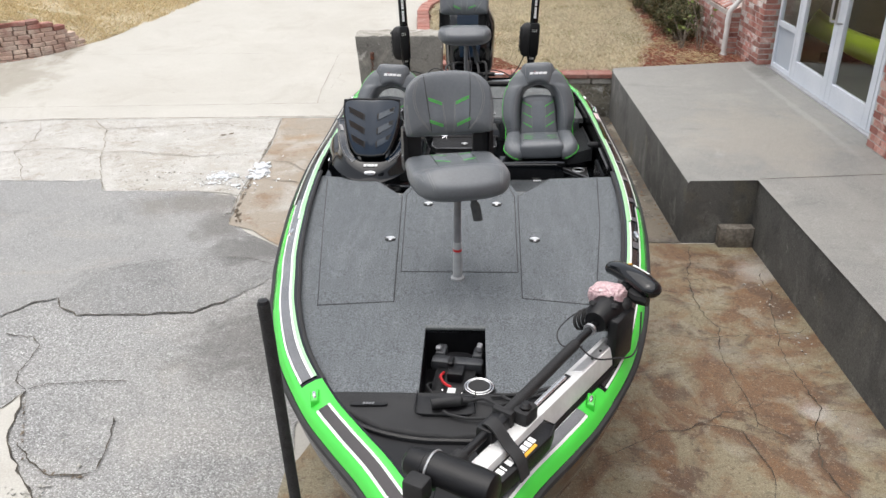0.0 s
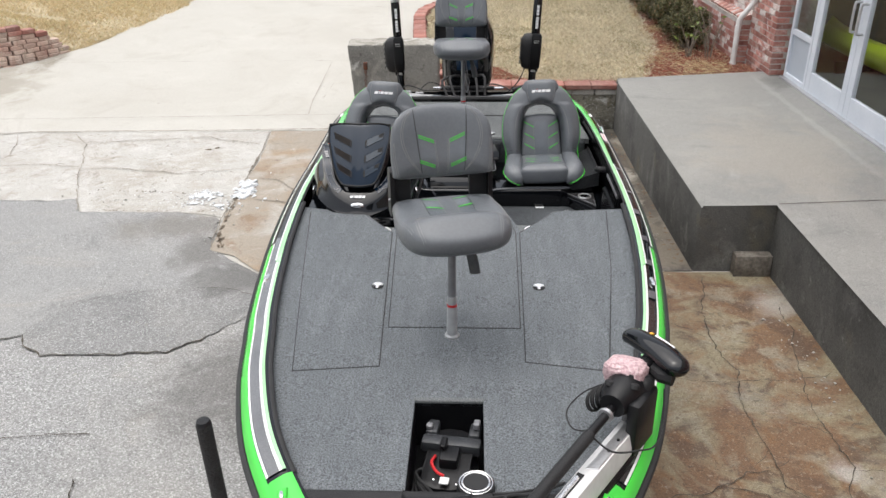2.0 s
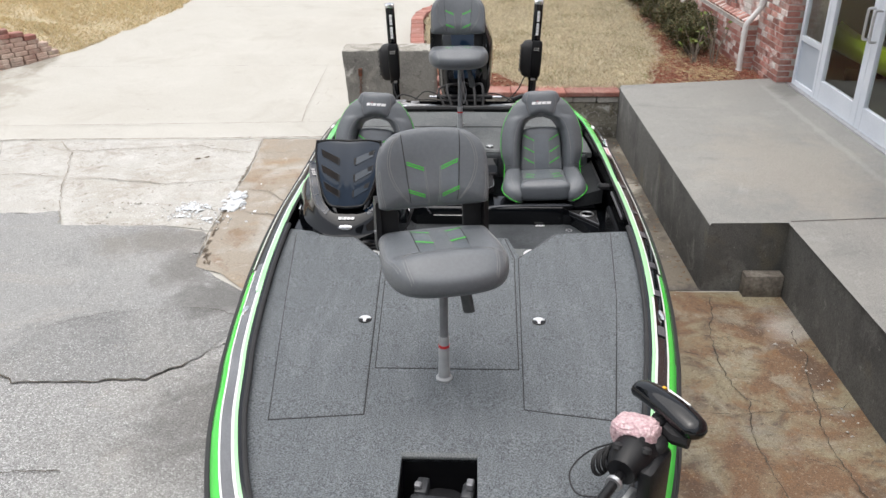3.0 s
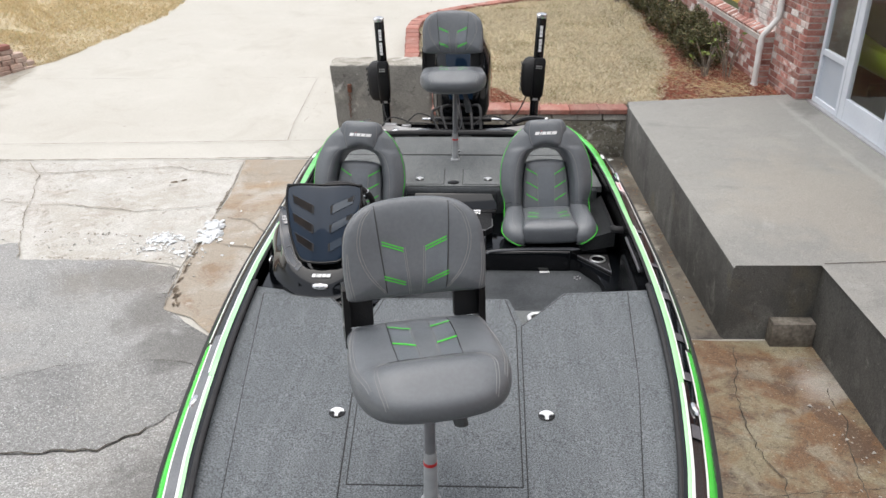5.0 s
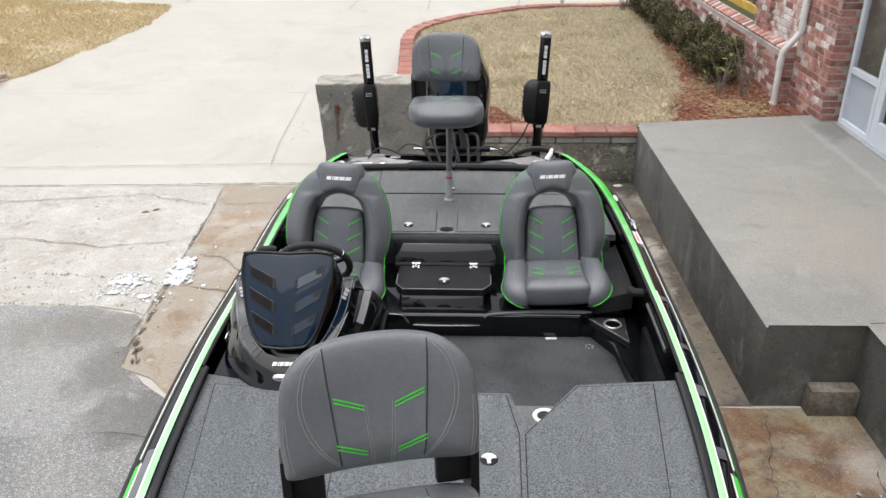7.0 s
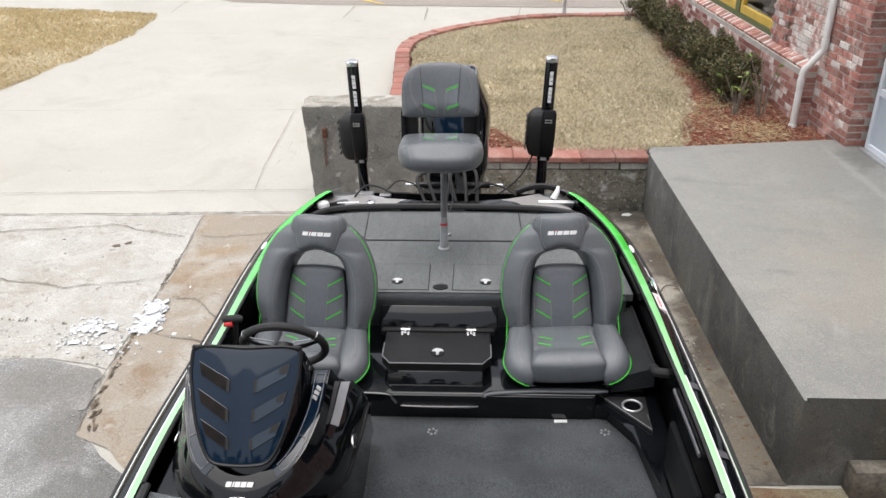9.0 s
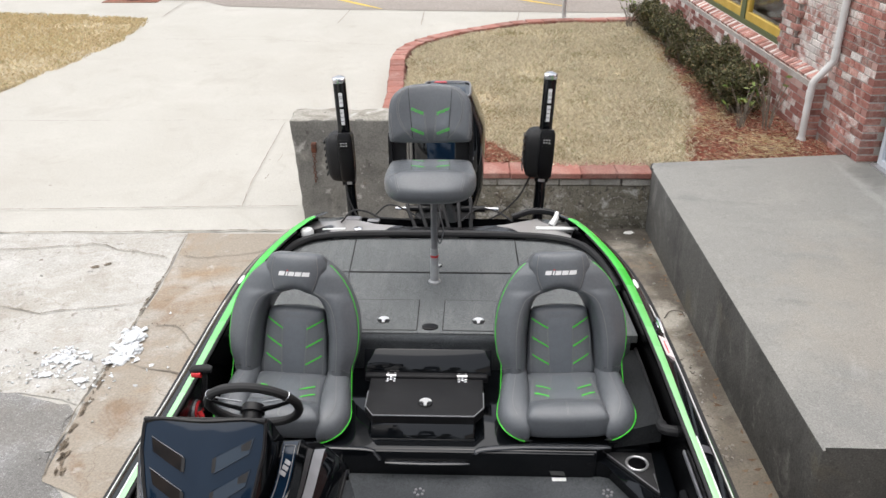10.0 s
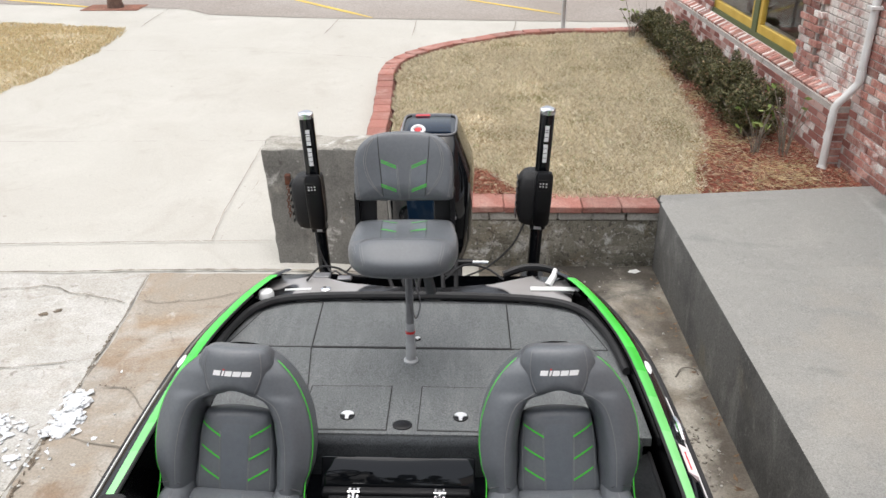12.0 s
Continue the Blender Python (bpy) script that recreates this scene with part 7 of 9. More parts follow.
def fishing_seat(m, turn, label, rise=0.0):
    s = root("fishing_seat", m, label, "seat", "pedestal fishing seats")
    # post
    part("post_socket", moved(lathe([(0.0, 0.0), (0.034, 0.0), (0.034, 0.008), (0.024, 0.016), (0.021, 0.20), (0.019, 0.205), (0.0, 0.205)], 18), pose(0, 0, 0)), CLEAR_GREY, s, "pale grey pedestal socket")
    part("red_ring", moved(lathe([(0.0, 0.0), (0.0225, 0.0), (0.0225, 0.012), (0.0, 0.014)], 18), pose(0, 0, 0.155)), RED, s)
    part("post", tube([(0, 0, 0.19), (0, 0, 0.50 + rise)], 0.018, 14), STEEL_GREY, s, "grey steel seat post")
    H = 0.50 + rise
    lever = smooth_path([(0.02, 0.0, H), (0.06, -0.02, H - 0.02), (0.085, -0.02, H - 0.09), (0.10, -0.02, H - 0.17)], 5)
    part("lever", tube(lever, [0.011] * 10 + [0.016] * 6, 8, squash=1.6), STRAP_GREY, s, "dark grey release strap")
    pl = part("swivel", box(-0.09, 0.09, -0.10, 0.10, H - 0.01, H + 0.03, 0.008, 1), PLASTIC, s)
    if rise:
        part("cord", tube(smooth_path([(0.02, -0.02, H - 0.02), (0.035, -0.025, H - 0.14), (0.05, -0.02, H - 0.22), (0.03, -0.02, H - 0.30), (0.012, -0.022, H - 0.22), (0.015, -0.02, H - 0.05)], 6), 0.004, 6), STEEL_GREY, s, "grey cord looped round the post")
    # cushion: pad lying flat, front towards -y, with a full roll along its front
    place0 = pose(0, 0, 0, 0, 0, turn) @ pose(-0.015, 0, 0)
    out = rounded([(-0.195, 0.140), (0.0, 0.158), (0.195, 0.140), (0.222, 0.05), (0.232, -0.05), (0.229, -0.15), (0.204, -0.232), (0.155, -0.283), (0.08, -0.305), (0.0, -0.310), (-0.08, -0.305), (-0.155, -0.283), (-0.204, -0.232), (-0.229, -0.15), (-0.232, -0.05), (-0.222, 0.05)], 4)
    roll_ = lambda x, y: 0.036 * math.exp(-((y + 0.205) / 0.062) ** 2) * (1 - 0.5 * (x / 0.23) ** 4)
    top = lambda x, y: 0.058 + roll_(x, y) - 0.008 * math.exp(-((y + 0.115) / 0.030) ** 2) * (1 - (x / 0.24) ** 2) + 0.010 * (abs(x) / 0.23) ** 3 + 0.003 * noise.noise(Vector((x * 14, y * 14, 3.0))) * (y > -0.13)
    cu = Pad(out, top, lambda x, y: 0.058 + 0.022 * math.exp(-((y + 0.2) / 0.1) ** 2), 2.9)
    place = place0 @ pose(0, 0, H + 0.085) @ UPRIGHT_TO_FLAT
    flat = lambda bm: moved(bm, place)
    c = part("cushion", flat(cu.mesh(16)), VINYL, s, "charcoal vinyl seat cushion")
    ins = bmesh.new()
    for sx in (-1, 1):
        cu.patch([(sx * 0.036, 0.085), (sx * 0.094, 0.095), (sx * 0.094, -0.118), (sx * 0.032, -0.118)], 0.0010, 6, ins)
    part("insert", flat(ins), VINYL_BLUE, c)
    st, dk = bmesh.new(), bmesh.new()
    for sx in (-1, 1):
        cu.seam([(sx * 0.096, 0.12), (sx * 0.098, 0.0), (sx * 0.094, -0.120)], 0.0017, 0.0002, bm=dk)
        for o in (0.0, 0.005):
            cu.seam([(sx * (0.030 + o), 0.12), (sx * (0.029 + o), 0.0), (sx * (0.026 + o), -0.120)], 0.0008, bm=st)
        for o in (0.0, 0.009):
            cu.seam([(sx * (0.128 + o), -0.128), (sx * (0.152 + o), -0.150), (sx * (0.163 + o), -0.20), (sx * (0.158 + o), -0.25), (sx * (0.148 + o * 0.8), -0.284)], 0.0011, bm=st)
            cu.seam([(sx * (0.186 + o), 0.128), (sx * (0.208 + o), 0.03), (sx * (0.214 + o), -0.08), (sx * (0.206 + o), -0.16), (sx * (0.186 + o * 0.8), -0.235)], 0.0011, bm=st)
    cu.seam([(-0.128, -0.128), (-0.07, -0.122), (0.0, -0.120), (0.07, -0.122), (0.128, -0.128)], 0.0018, 0.0002, bm=dk)
    part("stitching", flat(st), THREAD, c)["kind"] = "stuff"
    part("crease", flat(dk), VINYL_DARK, c)["kind"] = "stuff"
    for sx in (-1, 1):
        for y in (0.056, -0.046):
            g = cu.patch([(sx * 0.031, y - 0.012), (sx * 0.097, y + 0.014), (sx * 0.097, y + 0.0215), (sx * 0.031, y - 0.0045)], 0.0032, 4)
            part("green_stripe", flat(g), GREEN_TRIM, c)
    # back
    bo = rounded([(-0.200, -0.130), (-0.1, -0.137), (0.0, -0.139), (0.1, -0.137), (0.200, -0.130), (0.213, -0.095), (0.216, 0.0), (0.203, 0.085), (0.160, 0.136), (0.100, 0.158), (0.0, 0.165), (-0.100, 0.158), (-0.160, 0.136), (-0.203, 0.085), (-0.216, 0.0), (-0.213, -0.095)], 4)
    ba = Pad(bo, lambda x, z: 0.046 + 0.012 * math.exp(-((z + 0.085) / 0.06) ** 2) - 0.016 * max(0.0, z / 0.17), lambda x, z: 0.034, 3.2, shift=lambda x, z: -0.9 * x * x)
    up = place0 @ pose(0, 0.160, H + 0.350, -11)
    stand = lambda bm: moved(bm, up)
    b = part("backrest", stand(ba.mesh(12)), VINYL, s, "charcoal vinyl backrest with green stripes")
    ins = bmesh.new()
    for sx in (-1, 1):
        ba.patch([(sx * 0.034, 0.020), (sx * 0.100, 0.048), (sx * 0.090, -0.118), (sx * 0.022, -0.126)], 0.0010, 6, ins)
    part("insert", stand(ins), VINYL_BLUE, b)
    st, dk = bmesh.new(), bmesh.new()
    for sx in (-1, 1):
        ba.seam([(sx * 0.112, 0.150), (sx * 0.106, 0.06), (sx * 0.098, -0.03), (sx * 0.090, -0.112)], 0.0018, 0.0002, bm=dk)
        for o in (0.0, 0.0055):
            ba.seam([(sx * (0.034 - o), 0.022), (sx * (0.028 - o), -0.05), (sx * (0.021 - o), -0.130)], 0.0009, bm=st)
        for o in (0.0, 0.0085):
            ba.seam([(sx * (0.122 + o), 0.140), (sx * (0.150 + o), 0.105), (sx * (0.163 + o), 0.035), (sx * (0.142 + o), -0.040), (sx * (0.092 + o * 0.6), -0.112)], 0.0011, bm=st)
        for o in (0.0, 0.007):
            ba.seam([(sx * (0.201 + o * 0.6), 0.02), (sx * (0.199 + o), -0.05), (sx * (0.188 + o), -0.122)], 0.0010, bm=st)
    part("stitching", stand(st), THREAD, b)["kind"] = "stuff"
    part("crease", stand(dk), VINYL_DARK, b)["kind"] = "stuff"
    for sx in (-1, 1):
        for z in (0.030, -0.072):
            for d in (0.0, -0.0085):
                g = ba.patch([(sx * 0.033, z - 0.013 + d), (sx * 0.098, z + 0.014 + d), (sx * 0.098, z + 0.0176 + d), (sx * 0.033, z - 0.0094 + d)], 0.0032, 4)
                part("green_stripe", stand(g), GREEN_TRIM, b)
    for sx in (-1, 1):
        hinge = prism(rounded([(-0.045, -0.02), (0.040, -0.02), (0.042, 0.06), (0.034, 0.17), (-0.026, 0.17), (-0.036, 0.06)], 3), -0.010, 0.010, 0.004, 1)
        moved(hinge, Matrix(((0, 0, 1, 0), (1, 0, 0, 0), (0, 1, 0, 0), (0, 0, 0, 1))))
        part("hinge_arm", moved(hinge, place0 @ pose(sx * 0.212, 0.15, H + 0.08)), PLASTIC, s, "black hinge arm")
        web = box(-0.042, 0.042, -0.014, 0.014, -0.01, 0.130, 0.008, 2)
        part("hinge_cover", moved(web, place0 @ pose(sx * 0.170, 0.160, H + 0.115, -8)), PLASTIC_MATT, s)
        part("hinge_bolt", moved(lathe([(0.0, 0.0), (0.009, 0.0), (0.007, 0.005), (0.0, 0.005)], 10), place0 @ pose(sx * 0.222, 0.145, H + 0.12, 0, sx * 90, 0)), STEEL_GREY, s)
    return s


STRAP_GREY = mat("dark_grey_webbing", (0.060, 0.064, 0.066), 0.6, color2=(0.085, 0.089, 0.091), scale=40.0, bump=0.4, bump_scale=300)
CLEAR_GREY = mat("pale_grey_plastic", (0.27, 0.28, 0.285), 0.3, color2=(0.36, 0.37, 0.375), scale=15.0)
fishing_seat(BOAT @ pose(0.0, 0.07, 1.175), 14, "charcoal vinyl pedestal seat with green stripes on the front deck")
fishing_seat(BOAT @ pose(0.003, 3.70, 1.12), 2, "charcoal vinyl pedestal seat with green stripes on the rear deck", 0.04)


# ---- helm seats ----
def bars(width, height, count, bm, m, seed=1, depth=0.0015):
    """Plain bars in place of lettering."""
    rnd = random.Random(seed)
    pitch = width / count
    for k in range(count):
        own = box(-width / 2 + pitch * k, -width / 2 + pitch * (k + 0.74), -depth, 0, -height / 2, height / 2)
        for v in own.verts:
            v.co.x += 0.25 * v.co.z
        moved(own, m)
        merge(bm, own)
    return bm


BACK_Z = [0.0, 0.04, 0.10, 0.17, 0.23, 0.29, 0.35, 0.41, 0.46, 0.50, 0.53, 0.545, 0.5501]
BACK_W = [0.268, 0.276, 0.294, 0.300, 0.298, 0.289, 0.270, 0.242, 0.208, 0.166, 0.122, 0.085, 0.05]


def bucket_seat(m, label):
    s = root("bucket_seat", m, label, "seat", "helm bucket seats")
    # back with its raised bolster round an opening, and the thigh wings
    up = pose(0, 0.125, 0.105, -20)
    stand = lambda bm: moved(bm, up)
    wide = lambda z: float(np.interp(z, BACK_Z, BACK_W))
    inner = lambda z: float(np.interp(z, [0.0, 0.17, 0.28, 0.32, 0.35, 0.367, 0.378, 0.386, 0.392], [0.152, 0.148, 0.130, 0.114, 0.096, 0.076, 0.050, 0.02, 0.012]))
    deep = lambda z: float(np.interp(z, [0.0, 0.362, 0.386, 0.400], [1.0, 1.0, 0.55, 0.0]))
    roof = lambda z: math.sqrt(max(0.0, 1 - (max(0.0, z - 0.455) / 0.098) ** 2))
    tall = lambda z: 0.112 * roof(z) * float(np.interp(z, [0.0, 0.06, 0.12], [0.86, 0.94, 1.0]))

    def across(z):
        """One row of the front from its middle to the outer rim: x and how far it stands forward."""
        a, w_, h = inner(z), wide(z), tall(z)
        low_ = h + (-0.035 - h) * deep(z)
        wall = min(0.046, (w_ - a) * 0.4)
        row = [(a * k / 5, low_) for k in range(6)]
        for k in range(1, 9):
            u = k / 8
            row.append((a + wall * u ** 1.3, low_ + (h - low_) * math.sin(math.pi / 2 * u) ** 0.85))
        x0 = a + wall
        for k in range(1, 10):
            u = k / 9
            row.append((x0 + (w_ * 0.95 - x0) * u, h * (1 + 0.05 * math.sin(math.pi * min(1, u * 1.3)) - 0.30 * u ** 2.2)))
        for k in range(1, 6):
            q = math.pi / 2 * k / 5
            row.append((w_ * (0.95 + 0.05 * math.sin(q)), h * (0.70 * math.cos(q) ** 0.7 if k < 5 else 0.0) - 0.03 * (k == 5)))
        return row

    levels = [0.550 * (k / 60) for k in range(61)]
    bm, back_ = bmesh.new(), bmesh.new()
    grid, rear_ = [], []
    for z in levels:
        row = across(z)
        pts_ = [(-x, -h, z) for x, h in row[:0:-1]] + [(x, -h, z) for x, h in row]
        grid.append([bm.verts.new(q) for q in pts_])
        rear_.append([back_.verts.new((x * 0.985, 0.034 + 0.016 * math.cos(min(1.0, abs(x) / wide(z)) * math.pi / 2), z)) for x, _, _ in pts_])
    mid = len(grid[0]) // 2
    for mesh_, g_ in ((bm, grid), (back_, rear_)):
        for z, r, q in zip(levels, g_, g_[1:]):
            for k in range(len(r) - 1):
                if 0.28 < z < 0.379 and mid - 5 <= k < mid + 5:
                    continue
                mesh_.faces.new((r[k], r[k + 1], q[k + 1], q[k]))
    b = part("bolster", stand(bm), VINYL, s, "charcoal vinyl wrap-round bolster")
    part("shell", stand(back_), PLASTIC, s, "black plastic seat shell")
    stations = [(0.13, 0.268, 0.150), (0.08, 0.274, 0.150), (0.03, 0.280, 0.150), (-0.03, 0.287, 0.147), (-0.09, 0.296, 0.141), (-0.14, 0.301, 0.132), (-0.180, 0.296, 0.121), (-0.212, 0.282, 0.106), (-0.236, 0.262, 0.086), (-0.250, 0.238, 0.064), (-0.256, 0.212, 0.044)]
    for sx in (1, -1):
        secs = []
        for k, (y, xo, zt) in enumerate(stations):
            tuck = (0.0, 0.0, 0.0, 0.0, 0.0, 0.0, 0.0, 0.004, 0.012, 0.024, 0.040)[k]
            xi, zb = 0.150 + 0.6 * tuck, -0.020 + 0.6 * tuck
            cx_, cz_, a_, b_ = (xi + xo) / 2, (zb + zt) / 2, (xo - xi) / 2, (zt - zb) / 2
            sec = []
            for x, z in superellipse(a_, b_, 3.0, 28):
                low = max(0.0, -z / b_)
                sec.append((sx * (cx_ + x - (0.05 * low ** 1.5 if x > 0 else 0.0)), y, cz_ + z - 0.022 * max(0.0, x / a_) ** 2 * (z > 0)))
            secs.append(sec)
        part("thigh_wing", loft(secs), VINYL, s, "charcoal vinyl thigh bolster")
        rim = [Vector((sx * (0.205 - 0.02), -0.258, 0.002)), Vector((sx * 0.222, -0.255, 0.016))]
        rim += [Vector((sx * (xo - 0.001), y - 0.004, zt - 0.40 * (zt + 0.035))) for y, xo, zt in stations[8:1:-1]]
        rim += [up @ Vector((sx * (wide(z) * 0.978 + 0.002), -0.062 * roof(z), z)) for z in (0.045, 0.08, 0.12, 0.17, 0.22, 0.28, 0.34, 0.39, 0.44, 0.48, 0.51)]
        part("piping", tube(smooth_path(rim, 3), 0.0027, 6), GREEN_TRIM, b, "bright green piping")
        seam_ = [Vector((sx * across(z)[14][0], -across(z)[14][1] - 0.0008, z)) for z in (0.03, 0.08, 0.14, 0.20, 0.26, 0.32, 0.36, 0.40, 0.43)]
        part("stitching", stand(tube(smooth_path(seam_, 3), 0.0013, 5)), THREAD, b)["kind"] = "stuff"
        part("stitching", tube(smooth_path([(sx * (xo - 0.070), y, zt + 0.0006) for y, xo, zt in stations[2:8]], 3), 0.0013, 5), THREAD, b)["kind"] = "stuff"
        fold = [up @ Vector((sx * x_, -0.100, z_)) for x_, z_ in ((0.185, 0.028), (0.215, 0.036), (0.245, 0.035), (0.268, 0.030))]
        part("fold", tube(smooth_path(fold, 3), 0.0022, 5), VINYL_DARK, b, "fold where the bolster meets the thigh pad")
    # inner back
    io = rounded([(-0.146, -0.02), (0.0, -0.03), (0.146, -0.02), (0.147, 0.10), (0.143, 0.19), (0.130, 0.265), (0.112, 0.300), (0.0, 0.312), (-0.112, 0.300), (-0.130, 0.265), (-0.143, 0.19), (-0.147, 0.10)], 4)
    ip = Pad(io, lambda x, z: 0.056 - 0.010 * (x / 0.15) ** 2, lambda x, z: 0.05, 4.0)
    b = part("backrest", stand(ip.mesh(10)), VINYL, s, "charcoal vinyl backrest with green stripes")
    ins = bmesh.new()
    ip.patch([(-0.052, 0.285), (0.052, 0.285), (0.048, 0.0), (-0.048, 0.0)], 0.0012, 6, ins)
    part("insert", stand(ins), VINYL_BLUE, b, "slate grey woven-look insert")
    st = bmesh.new()
    for sx in (-1, 1):
        for o in (0.0, 0.004):
            ip.seam([(sx * (0.055 + o), 0.225), (sx * (0.053 + o), 0.1), (sx * (0.049 + o), -0.01)], 0.0009, bm=st)
        ip.seam([(sx * 0.126, 0.262), (sx * 0.134, 0.16), (sx * 0.135, -0.01)], 0.0010, bm=st)
    part("stitching", stand(st), THREAD, b)["kind"] = "stuff"
    for sx in (-1, 1):
        for z in (0.253, 0.167, 0.086):
            g = ip.patch([(sx * 0.055, z - 0.047), (sx * 0.128, z - 0.003), (sx * 0.128, z + 0.004), (sx * 0.055, z - 0.040)], 0.0032, 4)
            part("green_stripe", stand(g), GREEN_TRIM, b)
    # headrest: a saddle over the top of the bolster
    ho = rounded([(-0.085, -0.088), (0.0, -0.072), (0.085, -0.088), (0.110, -0.060), (0.134, 0.010), (0.136, 0.042), (0.104, 0.086), (0.0, 0.090), (-0.104, 0.086), (-0.136, 0.042), (-0.134, 0.010), (-0.110, -0.060)], 4)
    hp = Pad(ho, lambda x, z: 0.050 + 0.006 * math.cos(x * 12) + 0.016 * (0.09 - z), lambda x, z: 0.115, 3.6, shift=lambda x, z: 1.1 * x * x)
    hm = up @ pose(0, -0.086, 0.472)
    h = part("headrest", moved(hp.mesh(10), hm), VINYL, s, "charcoal vinyl headrest with a white emblem")
    for k, (x0, x1) in enumerate(((-0.070, -0.043), (-0.037, -0.030), (-0.026, -0.001), (0.003, 0.031), (0.035, 0.067))):
        own = hp.patch([(x0, -0.009), (x1, -0.009), (x1 + 0.005, 0.010), (x0 + 0.005, 0.010)], 0.0012, 2)
        part("emblem_bar", moved(own, hm), LETTER, h, "white bar of the emblem")
    part("emblem_dot", moved(hp.patch([(-0.033, 0.012), (-0.026, 0.012), (-0.0245, 0.017), (-0.0315, 0.017)], 0.0014, 1), hm), RED, h)
    st = bmesh.new()
    for sx in (-1, 1):
        hp.seam([(sx * 0.094, 0.078), (sx * 0.103, 0.02), (sx * 0.098, -0.03), (sx * 0.080, -0.078)], 0.0011, bm=st)
    part("stitching", moved(st, hm), THREAD, h)["kind"] = "stuff"
    # cushion with a fuller front roll
    co = rounded([(-0.158, 0.10), (0.0, 0.11), (0.158, 0.10), (0.160, 0.0), (0.166, -0.12), (0.168, -0.195), (0.160, -0.244), (0.0, -0.256), (-0.160, -0.244), (-0.168, -0.195), (-0.166, -0.12), (-0.160, 0.0)], 4)
    cp = Pad(co, lambda x, y: 0.068 + 0.012 * math.exp(-((y + 0.195) / 0.045) ** 2) - 0.006 * math.exp(-((y + 0.132) / 0.014) ** 2), lambda x, y: 0.072, 4.6)
    flat = lambda bm: moved(bm, pose(0, 0, 0.062) @ UPRIGHT_TO_FLAT)
    c = part("cushion", flat(cp.mesh(14)), VINYL, s, "charcoal vinyl cushion with green stripes")
    ins = bmesh.new()
    cp.patch([(-0.042, 0.05), (0.042, 0.05), (0.078, -0.125), (-0.078, -0.125)], 0.0012, 6, ins)
    part("insert", flat(ins), VINYL_BLUE, c)
    st = bmesh.new()
    for sx in (-1, 1):
        cp.seam([(sx * 0.044, 0.05), (sx * 0.060, -0.04), (sx * 0.080, -0.128)], 0.0010, bm=st)
        for o in (0.0, 0.006):
            cp.seam([(sx * (0.125 + o), 0.03), (sx * (0.136 + o), -0.05), (sx * (0.142 + o), -0.128)], 0.0009, bm=st)
    for o in (0.0, 0.0055):
        cp.seam([(0.0025 - o, -0.135), (0.0025 - o, -0.20), (0.0025 - o, -0.238)], 0.0010, bm=st)
    part("stitching", flat(st), THREAD, c)["kind"] = "stuff"
    cr_ = bmesh.new()
    cp.seam([(-0.160, -0.126), (-0.08, -0.132), (0.0, -0.133), (0.08, -0.132), (0.160, -0.126)], 0.0016, 0.0002, bm=cr_)
    part("crease", flat(cr_), VINYL_DARK, c)
    for sx in (-1, 1):
        for x0, y0, x1, y1 in ((0.058, -0.066, 0.122, -0.033), (0.070, -0.119, 0.132, -0.088)):
            g = cp.patch([(sx * x0, y0), (sx * x1, y1), (sx * x1, y1 + 0.009), (sx * x0, y0 + 0.008)], 0.0032, 4)
            part("green_stripe", flat(g), GREEN_TRIM, c)
    part("seat_base", box(-0.19, 0.19, -0.22, 0.16, -0.012, 0.05, 0.015, 2), PLASTIC, s, "black seat base")
    return s


seat = bucket_seat(BOAT @ pose(0.622, 2.818, 0.955, 0, -2.4, 0), "charcoal vinyl bucket seat with green piping")
copy_thing(seat, BOAT @ pose(-0.625, 2.800, 0.945, 0, 3.4, 0))

# ---- storage box between the helm seats ----
stor = part("storage_box", box(-0.232, 0.225, 2.655, 3.00, 0.92, 1.0, 0.010, 2), PLASTIC, boat, "black step box between the seats")
lid_pts = [(-0.262, 2.685), (-0.222, 2.622), (0.218, 2.622), (0.262, 2.685), (0.262, 2.905), (-0.262, 2.905)]
part("lid", prism(lid_pts, 0.985, 1.030, 0.010, 3), LID_BLACK, stor, "black textured lid with scuffed edges")
part("lid_edge", tube([(x, y, 1.0265) for x, y in ((-0.2605, 2.80), (-0.2605, 2.687), (-0.2215, 2.6245), (0.2175, 2.6245), (0.2605, 2.687), (0.2605, 2.80))], 0.0032, 6), STEEL_GREY, stor, "pale scuffed edge of the lid")
part("box_front", box(-0.226, 0.220, 2.632, 2.66, 0.955, 0.986, 0.008, 2), LID_BLACK, stor)
part("kick_step", moved(box(-0.230, 0.222, 0.0, 0.105, -0.03, 0.0, 0.008, 2), pose(0, 2.575, 0.905, 60)), BLACK_GLOSS, stor, "glossy black step below the lid")
part("back_panel", moved(box(-0.300, 0.300, 0.0, 0.125, -0.03, 0.0, 0.008, 2), pose(0, 2.948, 1.016, 58)), BLACK_GLOSS, stor, "glossy dark panel behind the lid")
part("panel_lip", box(-0.290, 0.285, 2.912, 2.948, 1.0, 1.036, 0.010, 3), LID_BLACK, stor, "raised lip that carries the hinges")
latch(stor, 0.004, 2.712, 1.031)
